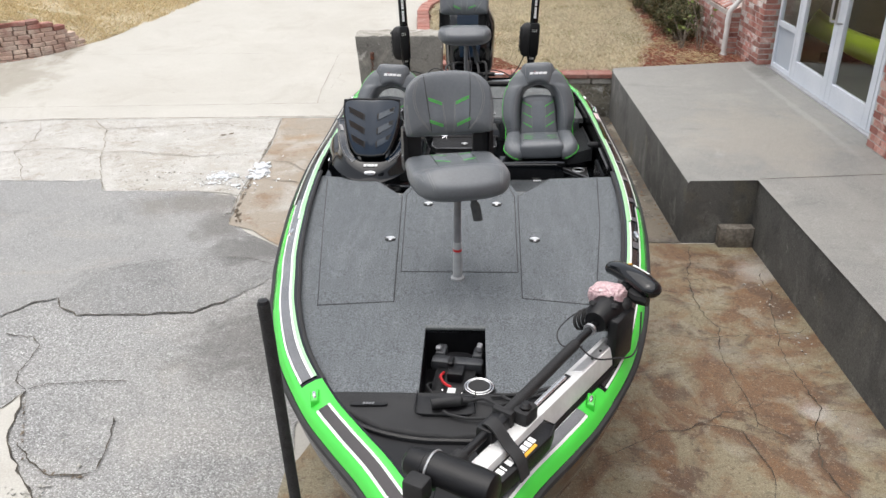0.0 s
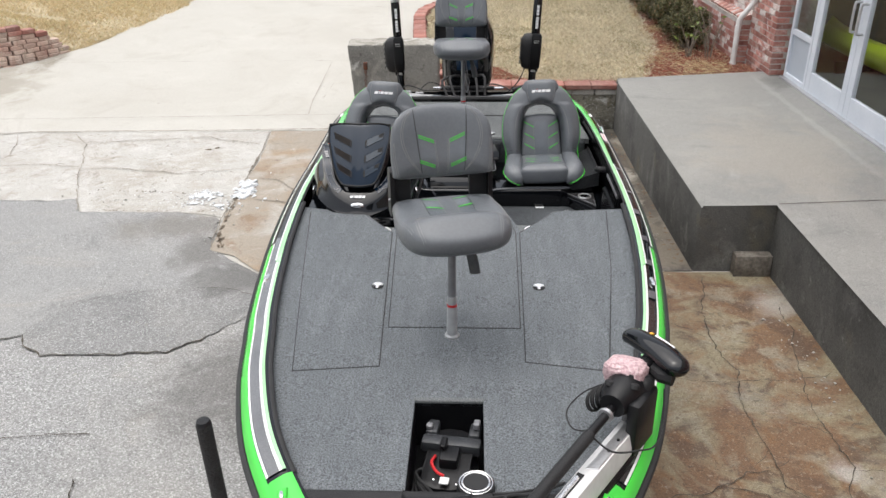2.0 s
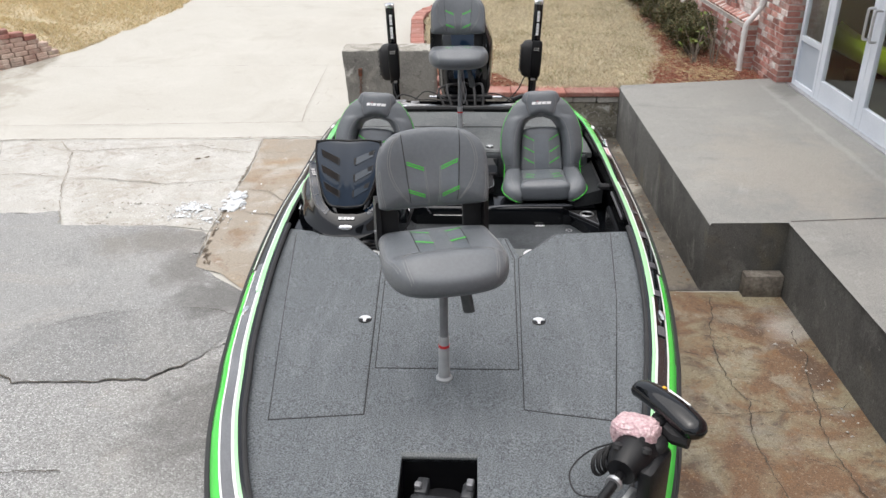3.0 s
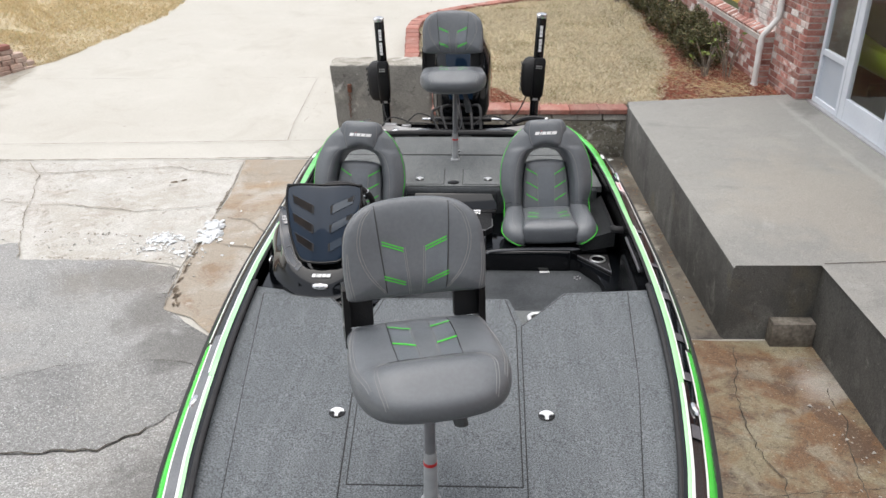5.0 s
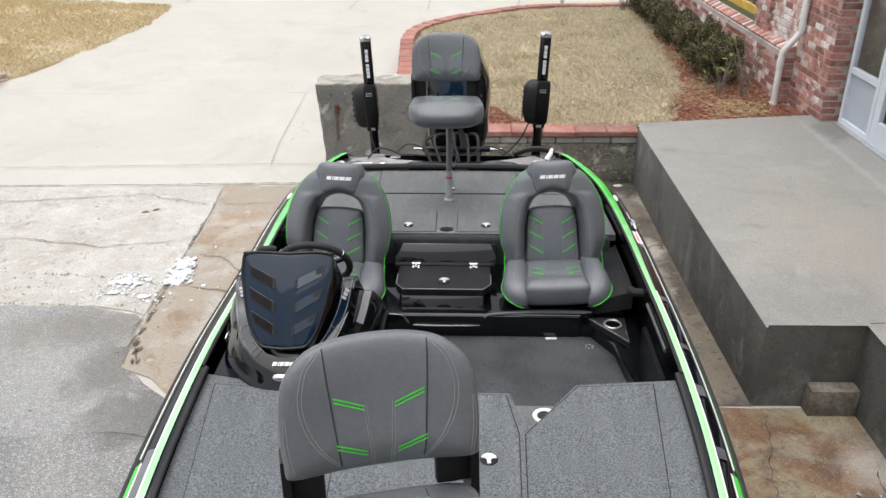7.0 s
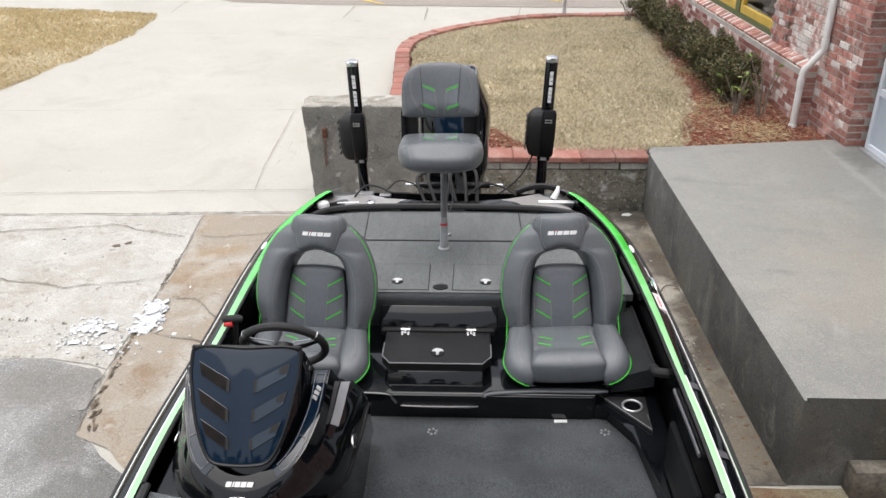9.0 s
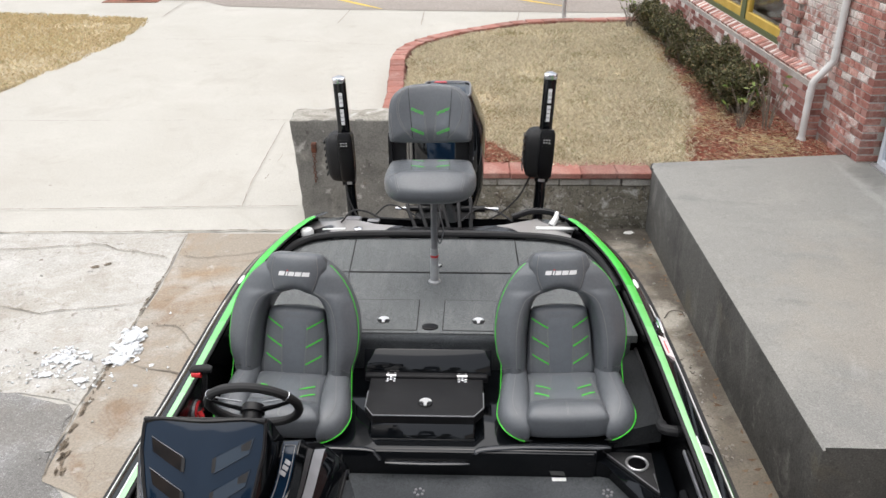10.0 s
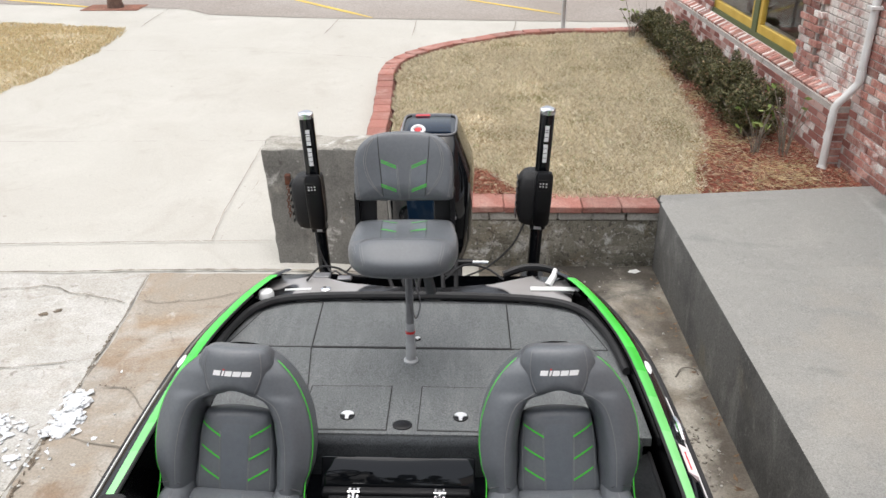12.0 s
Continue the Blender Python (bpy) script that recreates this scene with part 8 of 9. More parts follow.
for x in (-0.165, 0.165):
    hg = bmesh.new()
    for dx in (-0.0155, 0.0155):
        box(x + dx - 0.0065, x + dx + 0.0065, 2.872, 2.904, 1.030, 1.035, 0.002, 1, hg)
        box(x + dx - 0.0065, x + dx + 0.0065, 2.914, 2.934, 1.036, 1.0405, 0.002, 1, hg)
    box(x - 0.006, x + 0.006, 2.878, 2.930, 1.030, 1.040, 0.002, 1, hg)
    tube([(x - 0.024, 2.908, 1.040), (x + 0.024, 2.908, 1.040)], 0.0055, 8, hg)
    part("hinge", hg, CHROME, stor, "chrome hinge")

# ---- cockpit mouldings ----
# Raised grey strips stand in for sky highlights on the black ledge.
for pts_ in ([(-0.46, 2.528, 0.926), (-0.235, 2.522, 0.924), (-0.200, 2.512, 0.905), (-0.178, 2.504, 0.880)], [(-0.160, 2.503, 0.872), (0.0, 2.500, 0.871), (0.200, 2.503, 0.872)], [(0.222, 2.512, 0.912), (0.25, 2.530, 0.926), (0.44, 2.545, 0.934), (0.60, 2.545, 0.937), (0.80, 2.545, 0.938)]):
    part("ledge", tube(smooth_path(pts_, 5), [0.011] + [0.016] * (5 * (len(pts_) - 1) - 1) + [0.009], 10, squash=0.55, up=(0, 0.45, 1)), GREY_GLOSS, boat, "grey highlight of the seat base, added as a raised strip")
part("seat_front", box(-0.95, 0.735, 2.51, 2.55, 0.795, 0.925, 0.012, 2), BLACK_GLOSS, boat)
cnr = part("cup_corner", prism([(0.72, 2.53), (0.80, 2.51), (0.90, 2.33), (0.93, 2.0), (0.93, 1.62), (1.05, 1.62), (1.05, 2.62), (0.72, 2.62)], 0.78, 0.875, 0.02, 3), BLACK_GLOSS, boat, "glossy black corner moulding")
part("cup_panel", prism([(0.775, 2.580), (0.984, 2.580), (0.970, 2.325)], 0.875, 0.886, 0.004, 2), PLASTIC_MATT, cnr, "black triangular cup panel")
part("panel_edge", tube([(0.782, 2.577, 0.887), (0.968, 2.332, 0.887), (0.968, 2.44, 0.887)], 0.0030, 6), STEEL_GREY, cnr)
part("cup_ring", ring(0.044, 0.006, 28, 8, m=pose(0.909, 2.502, 0.890)), ALU, cnr, "chrome cup holder ring")
# Flat disc; the dark of the cup's hollow is put into its colour.
part("cup_well", moved(lathe([(0.0, 0.0), (0.041, 0.0), (0.041, 0.004), (0.0, 0.004)], 20), pose(0.909, 2.502, 0.8865)), LINER, cnr)
part("grab_handle", tube(smooth_path([(0.985, 2.50, 1.10), (0.985, 2.44, 1.12), (1.03, 2.42, 1.125), (1.085, 2.42, 1.12)], 4), 0.022, 10), PLASTIC_MATT, boat, "black grab handle")
part("side_pocket", box(0.965, 0.995, 1.66, 2.1, 0.88, 1.12, 0.01, 1), LINER, boat, "black side pocket")
shelf = bmesh.new()
low_, high_ = [], []
for y_ in (2.585, 2.78, 2.97, 3.16):
    xo_ = half(y_) + sway(y_) - 0.120
    low_.append([shelf.verts.new(v_) for v_ in ((0.80, y_, 0.90), (xo_, y_, 0.94))])
    high_.append([shelf.verts.new(v_) for v_ in ((0.80, y_, 0.975), (xo_, y_, 1.045))])
for g_, h_ in zip(zip(low_, high_), list(zip(low_, high_))[1:]):
    (a_, b_), (c_, d_) = g_, h_
    for f_ in ((b_[0], b_[1], d_[1], d_[0]), (a_[0], c_[0], c_[1], a_[1]), (a_[0], b_[0], d_[0], c_[0]), (a_[1], c_[1], d_[1], b_[1])):
        shelf.faces.new(f_)
shelf.faces.new((low_[0][0], low_[0][1], high_[0][1], high_[0][0]))
shelf.faces.new((low_[-1][0], high_[-1][0], high_[-1][1], low_[-1][1]))
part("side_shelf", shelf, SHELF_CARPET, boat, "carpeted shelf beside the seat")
part("shelf_edge", tube([(half(y_) + sway(y_) - 0.124, y_, 1.048) for y_ in (2.585, 2.78, 2.97, 3.16)], 0.007, 8), PLASTIC_MATT, boat)
part("liner_strip", tube([(half(y_) + sway(y_) - 0.116, y_, 1.135) for y_ in (1.86, 1.96, 2.06, 2.18, 2.28)], 0.012, 8, squash=0.5, up=(1, 0, 0)), STEEL_GREY, boat, "grey strip along the side liner")
part("floor_tag", prism([(0.555, 2.485), (0.615, 2.487), (0.615, 2.507), (0.555, 2.505)], 0.80, 0.803), WHITE, boat, "small white tag on the floor")
for x, y in ((-0.01, 2.405), (0.78, 2.42)):
    flower = bmesh.new()
    for k in range(6):
        a_ = k * math.pi / 3 + 0.3
        merge(flower, moved(lathe([(0.0, 0.0), (0.007, 0.0), (0.005, 0.004), (0.0, 0.005)], 8), pose(x + 0.019 * math.cos(a_), y + 0.019 * math.sin(a_), 0.80)))
    part("floor_drain", flower, STEEL_GREY, boat, "small pale drain studs in the carpet")["kind"] = "stuff"
for sx in (1, -1):
    stp = part("step_tray", prism([(sx * x, y) for x, y in ((0.30, 1.19), (0.60, 1.19), (0.60, 1.485 if sx > 0 else 1.44), (0.30, 1.485 if sx > 0 else 1.44))][::sx], 1.086, 1.100, 0.004, 1), CARPET_DARK, boat, "carpeted tray with cup holder")
    part("cup_ring", ring(0.041, 0.011, 28, 8, m=pose(sx * 0.452, 1.412 if sx > 0 else 1.385, 1.102) @ Matrix.Diagonal((1, 1, 0.6, 1))), CUP_STEEL, stp, "bright steel cup holder ring")
    # no hollow here: a black disc carries its shade
    part("cup_well", moved(lathe([(0.0, 0.0), (0.036, 0.0), (0.036, 0.003), (0.0, 0.003)], 20), pose(sx * 0.452, 1.412 if sx > 0 else 1.385, 1.1005)), SEAM, stp)
part("deck_switch", moved(lathe([(0.0, 0.0), (0.034, 0.0), (0.034, 0.006), (0.024, 0.010), (0.0, 0.010)], 18), pose(0.0, 3.215, RD) @ Matrix.Diagonal((1.2, 0.9, 1, 1))), PLASTIC, boat, "black oval deck fitting")


# ---- helm console ----
CX = -0.61


def console_body():
    table = [  # z, nose y, left half, right half, back y, squareness
        (0.79, 1.49, 0.33, 0.33, 2.30, 4.0),
        (1.00, 1.48, 0.33, 0.33, 2.30, 4.0),
        (1.13, 1.49, 0.31, 0.31, 2.26, 3.6),
        (1.18, 1.52, 0.285, 0.285, 2.20, 3.0),
        (1.25, 1.57, 0.250, 0.250, 2.16, 2.7),
        (1.32, 1.63, 0.225, 0.225, 2.06, 2.6),
        (1.40, 1.69, 0.205, 0.205, 1.95, 2.6),
        (1.50, 1.75, 0.190, 0.190, 1.89, 2.8),
        (1.57, 1.79, 0.175, 0.175, 1.86, 3.4),
        (1.59, 1.80, 0.165, 0.165, 1.85, 4.0),
    ]
    secs = []
    for z, ny, lw, rw, by, p in table:
        cy, ry = by - 0.04, by - 0.04 - ny
        pts = []
        for k in range(33):
            a = math.pi + math.pi * k / 32
            c, s = math.cos(a), math.sin(a)
            w = lw if c < 0 else rw
            pts.append((CX + w * math.copysign(abs(c) ** (2 / p), c), cy - ry * abs(s) ** (2 / p), z))
        pts += [(CX + rw, by, z), (CX - lw, by, z)]
        secs.append(pts)
    return loft(secs)


con = part("console", console_body(), BLACK_GLOSS, boat, "glossy black helm console")
# smoked shield with louvres
so = rounded([(-0.188, 0.195), (0.0, 0.200), (0.188, 0.195), (0.180, 0.06), (0.150, -0.08), (0.105, -0.175), (0.045, -0.195), (-0.045, -0.195), (-0.105, -0.175), (-0.150, -0.08), (-0.180, 0.06)], 5)
so = [(max(-0.19, min(0.19, x)), z) for x, z in so]
shp = Pad(so, lambda x, z: 0.012 + 0.030 * (1 - (x / 0.19) ** 2) - 0.012 * (z / 0.2) ** 2 - 0.006 * (abs(x) < 0.04) * (1 - (x / 0.04) ** 2), lambda x, z: 0.01, 18.0)
sm = pose(CX, 1.655, 1.478, -34.5)
shield = part("shield", moved(shp.mesh(10), sm), NAVY_GLOSS, con, "smoked navy console shield with louvres")
rim = [shp.at(x * 0.985, z * 0.985, 0.001) for x, z in so] + [shp.at(so[0][0] * 0.985, so[0][1] * 0.985, 0.001)]
part("shield_trim", moved(tube(rim, 0.006, 6), sm), PLASTIC, con)
for sx in (-1, 1):
    for corners in (((0.156, 0.150), (0.047, 0.092), (0.047, 0.046), (0.146, 0.104)), ((0.153, 0.058), (0.045, -0.006), (0.045, -0.052), (0.140, 0.010)), ((0.138, -0.042), (0.040, -0.100), (0.041, -0.143), (0.120, -0.092))):
        q = [(sx * x, z) for x, z in corners]
        # one shape on both sides; the left carries its inner shade as colour
        lv = part("louvre", moved(shp.patch(q, 0.0030, 5), sm), LOUVRE if sx < 0 else NAVY_PANE, con, "louvre pane coloured dark for the shade inside" if sx < 0 else "raised glossy louvre")
        part("louvre_slot", moved(shp.patch([(sx * (corners[1][0] - 0.006), corners[1][1] - 0.004), (sx * (corners[1][0] + 0.005), corners[1][1] + 0.003), (sx * (corners[2][0] + 0.004), corners[2][1] + 0.006), (sx * (corners[2][0] - 0.006), corners[2][1] + 0.002)], 0.0042, 3), sm), SEAM, lv)
        (xo, zo), (xb, zb_) = corners[0], corners[3]
        part("louvre_slot", moved(shp.patch([(sx * (xo - 0.004), zo - 0.004), (sx * (xo - 0.034), zo - 0.022), (sx * (xb - 0.022), zb_ + 0.006), (sx * (xb + 0.002), zb_ + 0.012)], 0.0040, 3), sm), SEAM if sx > 0 else LOUVRE, lv)
        lip_ = bmesh.new()
        for k in range(4):
            shp.seam([q[k], q[(k + 1) % 4]], 0.0020, 0.0016, bm=lip_)
        part("louvre_lip", moved(lip_, sm), NAVY_GLOSS, lv)
part("shield_edge", moved(box(-0.19, 0.19, -0.012, 0.014, 0.192, 0.208, 0.005, 1), sm), PLASTIC, con)
# dash behind the shield
part("dash", prism([(CX - 0.20, 1.93), (CX + 0.20, 1.93), (CX + 0.18, 2.10), (CX - 0.18, 2.10)], 1.18, 1.27, 0.02, 2), PLASTIC, con)
part("nose_light", moved(lathe([(0.0, 0.0), (0.030, 0.0), (0.028, 0.010), (0.016, 0.018), (0.0, 0.020)], 20), pose(CX, 1.470, 1.228, 50) @ Matrix.Diagonal((1.35, 0.62, 1, 1))), CHROME, con, "ribbed chrome oval light")
for x0, x1 in ((-0.046, -0.028), (-0.024, -0.019), (-0.016, 0.001), (0.004, 0.022), (0.025, 0.045)):
    part("emblem_bar", moved(prism([(x0, -0.0085), (x1, -0.0085), (x1 + 0.004, 0.0085), (x0 + 0.004, 0.0085)], 0.0, 0.0015), pose(CX, 1.504, 1.272, 45)), LETTER, con, "white bar of the console emblem")


def bow(*stations):
    """A U round the console nose: stations of one flank from its back end to the nose, mirrored."""
    (o, y, z) = stations[0]
    half_ = [(o * 0.985, y + 0.07, z - 0.09)] + list(stations)
    pts = [(CX + o, y, z) for o, y, z in half_] + [(CX - o, y, z) for o, y, z in half_[-2::-1]]
    return [Vector(q) for q in smooth_path(pts, 7)]


BOWS = [bow((0.200, 1.872, 1.480), (0.185, 1.74, 1.395), (0.125, 1.585, 1.318), (0, 1.530, 1.285)),
        bow((0.262, 1.866, 1.489), (0.238, 1.72, 1.385), (0.165, 1.560, 1.298), (0, 1.492, 1.250)),
        bow((0.268, 1.90, 1.44), (0.248, 1.75, 1.34), (0.180, 1.545, 1.262), (0, 1.462, 1.212)),
        bow((0.272, 1.994, 1.350), (0.258, 1.80, 1.300), (0.215, 1.570, 1.235), (0, 1.450, 1.180)),
        bow((0.309, 2.015, 1.338), (0.290, 1.81, 1.280), (0.243, 1.575, 1.215), (0, 1.430, 1.165)),
        bow((0.345, 2.030, 1.285), (0.322, 1.84, 1.222), (0.268, 1.612, 1.165), (0, 1.418, 1.130)),
        bow((0.370, 2.032, 1.217), (0.345, 1.86, 1.150), (0.285, 1.640, 1.110), (0, 1.415, 1.090)),
        bow((0.362, 2.06, 1.185), (0.338, 1.88, 1.120), (0.280, 1.655, 1.080), (0, 1.425, 1.060)),
        bow((0.345, 2.26, 0.90), (0.335, 1.95, 0.80), (0.285, 1.670, 0.80), (0, 1.435, 0.80))]
cowling = part("cowling", loft(BOWS, closed=False, caps=False), BLACK_GLOSS, con, "glossy black cowling round the console nose")
left = deck_outline(0.146, 1.50, 2.35, -1)
base_ = left + [(CX - 0.27, 2.35), (CX - 0.27, 1.62), (CX - 0.12, 1.47), (CX + 0.06, 1.452), (CX + 0.20, 1.46), (CX + 0.05, 1.435), (CX - 0.14, 1.44), (-half(1.5) + 0.175, 1.472)]
part("console_base", prism(base_, 1.10, 1.158, 0.010, 2), BLACK_GLOSS, con, "glossy black console base beside the gunwale")
part("base_skirt", tube(smooth_path([(-0.90, 1.485, 1.150), (-0.74, 1.462, 1.150), (-0.60, 1.452, 1.146), (-0.48, 1.468, 1.135), (-0.36, 1.53, 1.105), (-0.30, 1.62, 1.06)], 5), 0.024, 10, squash=0.8), BLACK_GLOSS, con, "rounded glossy skirt of the console")
part("cowling_edge", tube(BOWS[6][4:-4], 0.006, 6), PLASTIC, con)
N_ = len(BOWS[0])


def lane_of(lo, hi, u, v, first, last, lift, sx):
    """A thin strip laid on the cowling between two of its curves."""
    ids = [k if sx > 0 else N_ - 1 - k for k in range(first, last + 1)]
    up_ = Vector((0, -0.5, 0.85)) * lift
    bm = bmesh.new()
    rows_ = [[bm.verts.new(BOWS[lo][k].lerp(BOWS[hi][k], w) + up_) for w in (u, (u + v) / 2, v)] for k in ids]
    for r, q in zip(rows_, rows_[1:]):
        for k in range(2):
            bm.faces.new((r[k], r[k + 1], q[k + 1], q[k]))
    return bm


for sx in (-1, 1):
    tp = part("trim_panel", lane_of(0, 1, 0.10, 0.90, 7, 23, 0.003, sx), NAVY_GLOSS, con, "glossy trim panel with a silver outline")
    ids = [k if sx > 0 else N_ - 1 - k for k in range(8, 23)]
    up_ = Vector((0, -0.0026, 0.0044))
    on = lambda k, w: BOWS[0][k].lerp(BOWS[1][k], w) + up_
    for w_ in (0.20, 0.80):
        part("outline", tube([on(k, w_) for k in ids], 0.0012, 5), STEEL_GREY, tp)
    for k in (ids[0], ids[9], ids[-1]):
        part("outline", tube([on(k, 0.20), on(k, 0.5), on(k, 0.80)], 0.0012, 5), STEEL_GREY, tp)
    em = on(ids[3], 0.5)
    part("side_emblem", bars(0.055, 0.020, 3, bmesh.new(), pose(em.x, em.y - 0.001, em.z + 0.002, -54) @ pose(0, 0, 0, 0, -sx * 72, 0)), STEEL_GREY, tp)
    # grey strip in place of the highlight that the black cowling reflects
    part("fairing", lane_of(3, 4, 0.06, 0.94, 7, 14, 0.003, sx), STEEL_GREY if sx > 0 else GREY_GLOSS, con, "grey highlight laid as a strip along the console cowling")
    part("oval_badge", moved(lathe([(0.0, 0.0), (0.024, 0.0), (0.022, 0.004), (0.0, 0.004)], 20), pose(CX + sx * 0.337, 1.845, 1.190, 0, sx * 68, 0) @ Matrix.Diagonal((0.9, 1.5, 1, 1))), CHROME, con, "white oval badge")
# steering wheel
part("steering_wheel", ring(0.165, 0.017, 40, 10, m=pose(-0.595, 2.194, 1.385, -58.6)), RUBBER, con, "black padded steering wheel")
wm = pose(-0.595, 2.194, 1.385, -58.6)
for a, sy_ in ((-18, -0.013), (198, 0.013), (90, 0.0)):
    spoke = tube([(0.03, 0, -0.02), (0.10, 0, -0.012), (0.16, 0, 0)], [0.016, 0.012, 0.010], 8, squash=0.5)
    part("spoke", moved(spoke, wm @ pose(0, 0, 0, 0, 0, a)), PLASTIC, con, "black wheel spoke")
    part("spoke_edge", moved(tube([(0.045, sy_, 0.004), (0.10, sy_ * 0.75, 0.006), (0.145, sy_ * 0.6, 0.008)], 0.0028, 6, bm=None), wm @ pose(0, 0, 0, 0, 0, a)), ALU, con) if a != 90 else None
part("hub", moved(lathe([(0.0, -0.03), (0.045, -0.03), (0.04, 0.0), (0.02, 0.008), (0.0, 0.008)], 18), wm), PLASTIC, con)
part("column", moved(tube([(0, 0, -0.02), (0, 0.01, -0.17)], [0.035, 0.05], 12), wm), PLASTIC, con, "black steering column")
for a in (-35, 215):
    part("grip_mark", moved(ring(0.0185, 0.002, 12, 5, m=pose(0.165 * math.cos(radians(a)), 0.165 * math.sin(radians(a)), 0, 90, 0, a)), wm), CHROME, con)
# throttle
thr = part("throttle", box(-1.01, -0.972, 2.46, 2.66, 0.96, 1.15, 0.015, 2), PLASTIC, boat, "black throttle control with red parts")
part("lever", tube(smooth_path([(-0.952, 2.60, 1.08), (-0.936, 2.602, 1.15), (-0.922, 2.596, 1.22), (-0.918, 2.590, 1.27)], 4), 0.015, 10, squash=0.75), PLASTIC_MATT, thr, "dark throttle lever")
part("grip", tube([(-0.972, 2.588, 1.268), (-0.960, 2.588, 1.274), (-0.900, 2.588, 1.278), (-0.884, 2.588, 1.274)], [0.014, 0.019, 0.019, 0.014], 12), PLASTIC_MATT, thr)
part("grip_end", tube([(-0.966, 2.573, 1.256), (-0.926, 2.573, 1.258)], [0.011, 0.014], 8), RED, thr, "red trim switch under the grip")
part("dial", moved(lathe([(0.0, 0.0), (0.052, 0.0), (0.050, 0.010), (0.034, 0.016), (0.030, 0.010), (0.0, 0.010)], 24), pose(-0.972, 2.565, 1.075, 0, 90, 0)), STEEL_GREY, thr, "grey round throttle hub")
part("red_ring", tube([(-0.957, 2.565 + 0.041 * math.cos(radians(a)), 1.075 + 0.041 * math.sin(radians(a))) for a in range(-30, 215, 15)], 0.0065, 6), RED, thr)
part("safety_clip", tube(smooth_path([(-0.948, 2.545, 1.09), (-0.935, 2.535, 1.06), (-0.940, 2.53, 1.02), (-0.950, 2.54, 0.98)], 5), [0.012] * 8 + [0.009] * 8, 8), RED, thr, "red kill-switch clip")


# ---- pedal in its well, bow fittings ----
ped = root("foot_pedal", BOAT @ pose(0.0, -0.66, 0.955, 0, 0, -8), "black trolling motor foot pedal with cables in the deck well", "pedal")
part("base_plate", prism(rounded([(-0.085, -0.17), (0.085, -0.17), (0.10, -0.05), (0.10, 0.14), (0.05, 0.20), (-0.05, 0.20), (-0.10, 0.14), (-0.10, -0.05)], 3), 0.0, 0.035, 0.008, 2), PEDAL_GREY, ped)
part("treadle", moved(prism(rounded([(-0.075, -0.12), (0.075, -0.12), (0.085, 0.0), (0.07, 0.15), (-0.07, 0.15), (-0.085, 0.0)], 3), 0.0, 0.028, 0.008, 2), pose(0, 0.02, 0.085, 8)), PLASTIC, ped)
part("crossbar", box(-0.115, 0.115, 0.065, 0.125, 0.10, 0.15, 0.012, 2), PEDAL_GREY, ped)
part("side_block", box(-0.105, -0.06, 0.12, 0.20, 0.06, 0.16, 0.01, 2), PEDAL_GREY, ped)
part("side_block", box(0.06, 0.105, 0.12, 0.20, 0.06, 0.16, 0.01, 2), PEDAL_GREY, ped)
part("dial", moved(lathe([(0.0, 0.0), (0.075, 0.0), (0.078, 0.012), (0.07, 0.02), (0.0, 0.024)], 24), pose(0.0, 0.10, 0.075)), PEDAL_GREY, ped, "round grey pedal hub")
part("switch", box(0.075, 0.10, 0.15, 0.185, 0.16, 0.19, 0.004, 1), STEEL_GREY, ped)
part("switch", box(-0.105, -0.08, 0.13, 0.155, 0.16, 0.178, 0.004, 1), STEEL_GREY, ped)
part("lever", box(-0.035, -0.01, 0.03, 0.085, 0.15, 0.172, 0.005, 1), PLASTIC, ped)
part("gear_block", box(-0.03, 0.04, -0.02, 0.07, 0.09, 0.15, 0.01, 2), PLASTIC, ped)
part("red_wire", tube(smooth_path([(-0.05, 0.03, 0.12), (-0.055, -0.02, 0.13), (-0.03, -0.06, 0.125), (0.0, -0.075, 0.12)], 5), 0.006, 6), RED, ped)
part("white_tag", box(-0.012, 0.022, -0.115, -0.08, 0.115, 0.122, 0.002, 1), WHITE, ped)
wires = bmesh.new()
for i in range(5):
    r_ = random.Random(60 + i)
    tube(smooth_path([(-0.09 + 0.02 * i, 0.05, 0.05), (-0.11, -0.05, 0.06 + 0.01 * i), (-0.10 + 0.03 * i, -0.17, 0.05 + r_.uniform(0, 0.05)), (-0.04 + 0.02 * i, -0.22, 0.10)], 5), 0.006, 6, wires)
part("wiring", wires, RUBBER, ped)
part("bolt", moved(lathe([(0.0, 0.0), (0.006, 0.0), (0.0, 0.004)], 8), pose(-0.035, -0.09, 0.115)), CHROME, ped)
part("bolt", moved(lathe([(0.0, 0.0), (0.006, 0.0), (0.0, 0.004)], 8), pose(0.05, -0.10, 0.112)), CHROME, ped)

part("bow_cup_ring", ring(0.056, 0.003, 26, 8, m=pose(0.105, -0.912, 1.206), bm=ring(0.046, 0.004, 26, 8, m=pose(0.105, -0.912, 1.208))), CHROME, boat, "chrome cup holder ring")
# Black disc for the shade inside the bow cup; there is no hole.
part("bow_cup", moved(lathe([(0.0, 0.0), (0.048, 0.0), (0.048, 0.004), (0.0, 0.004)], 22), pose(0.105, -0.912, 1.202)), SEAM, boat)
part("bow_cup_collar", moved(lathe([(0.0, 0.0), (0.066, 0.0), (0.063, 0.03), (0.0, 0.03)], 22), pose(0.105, -0.912, 1.172)), PLASTIC_MATT, boat)
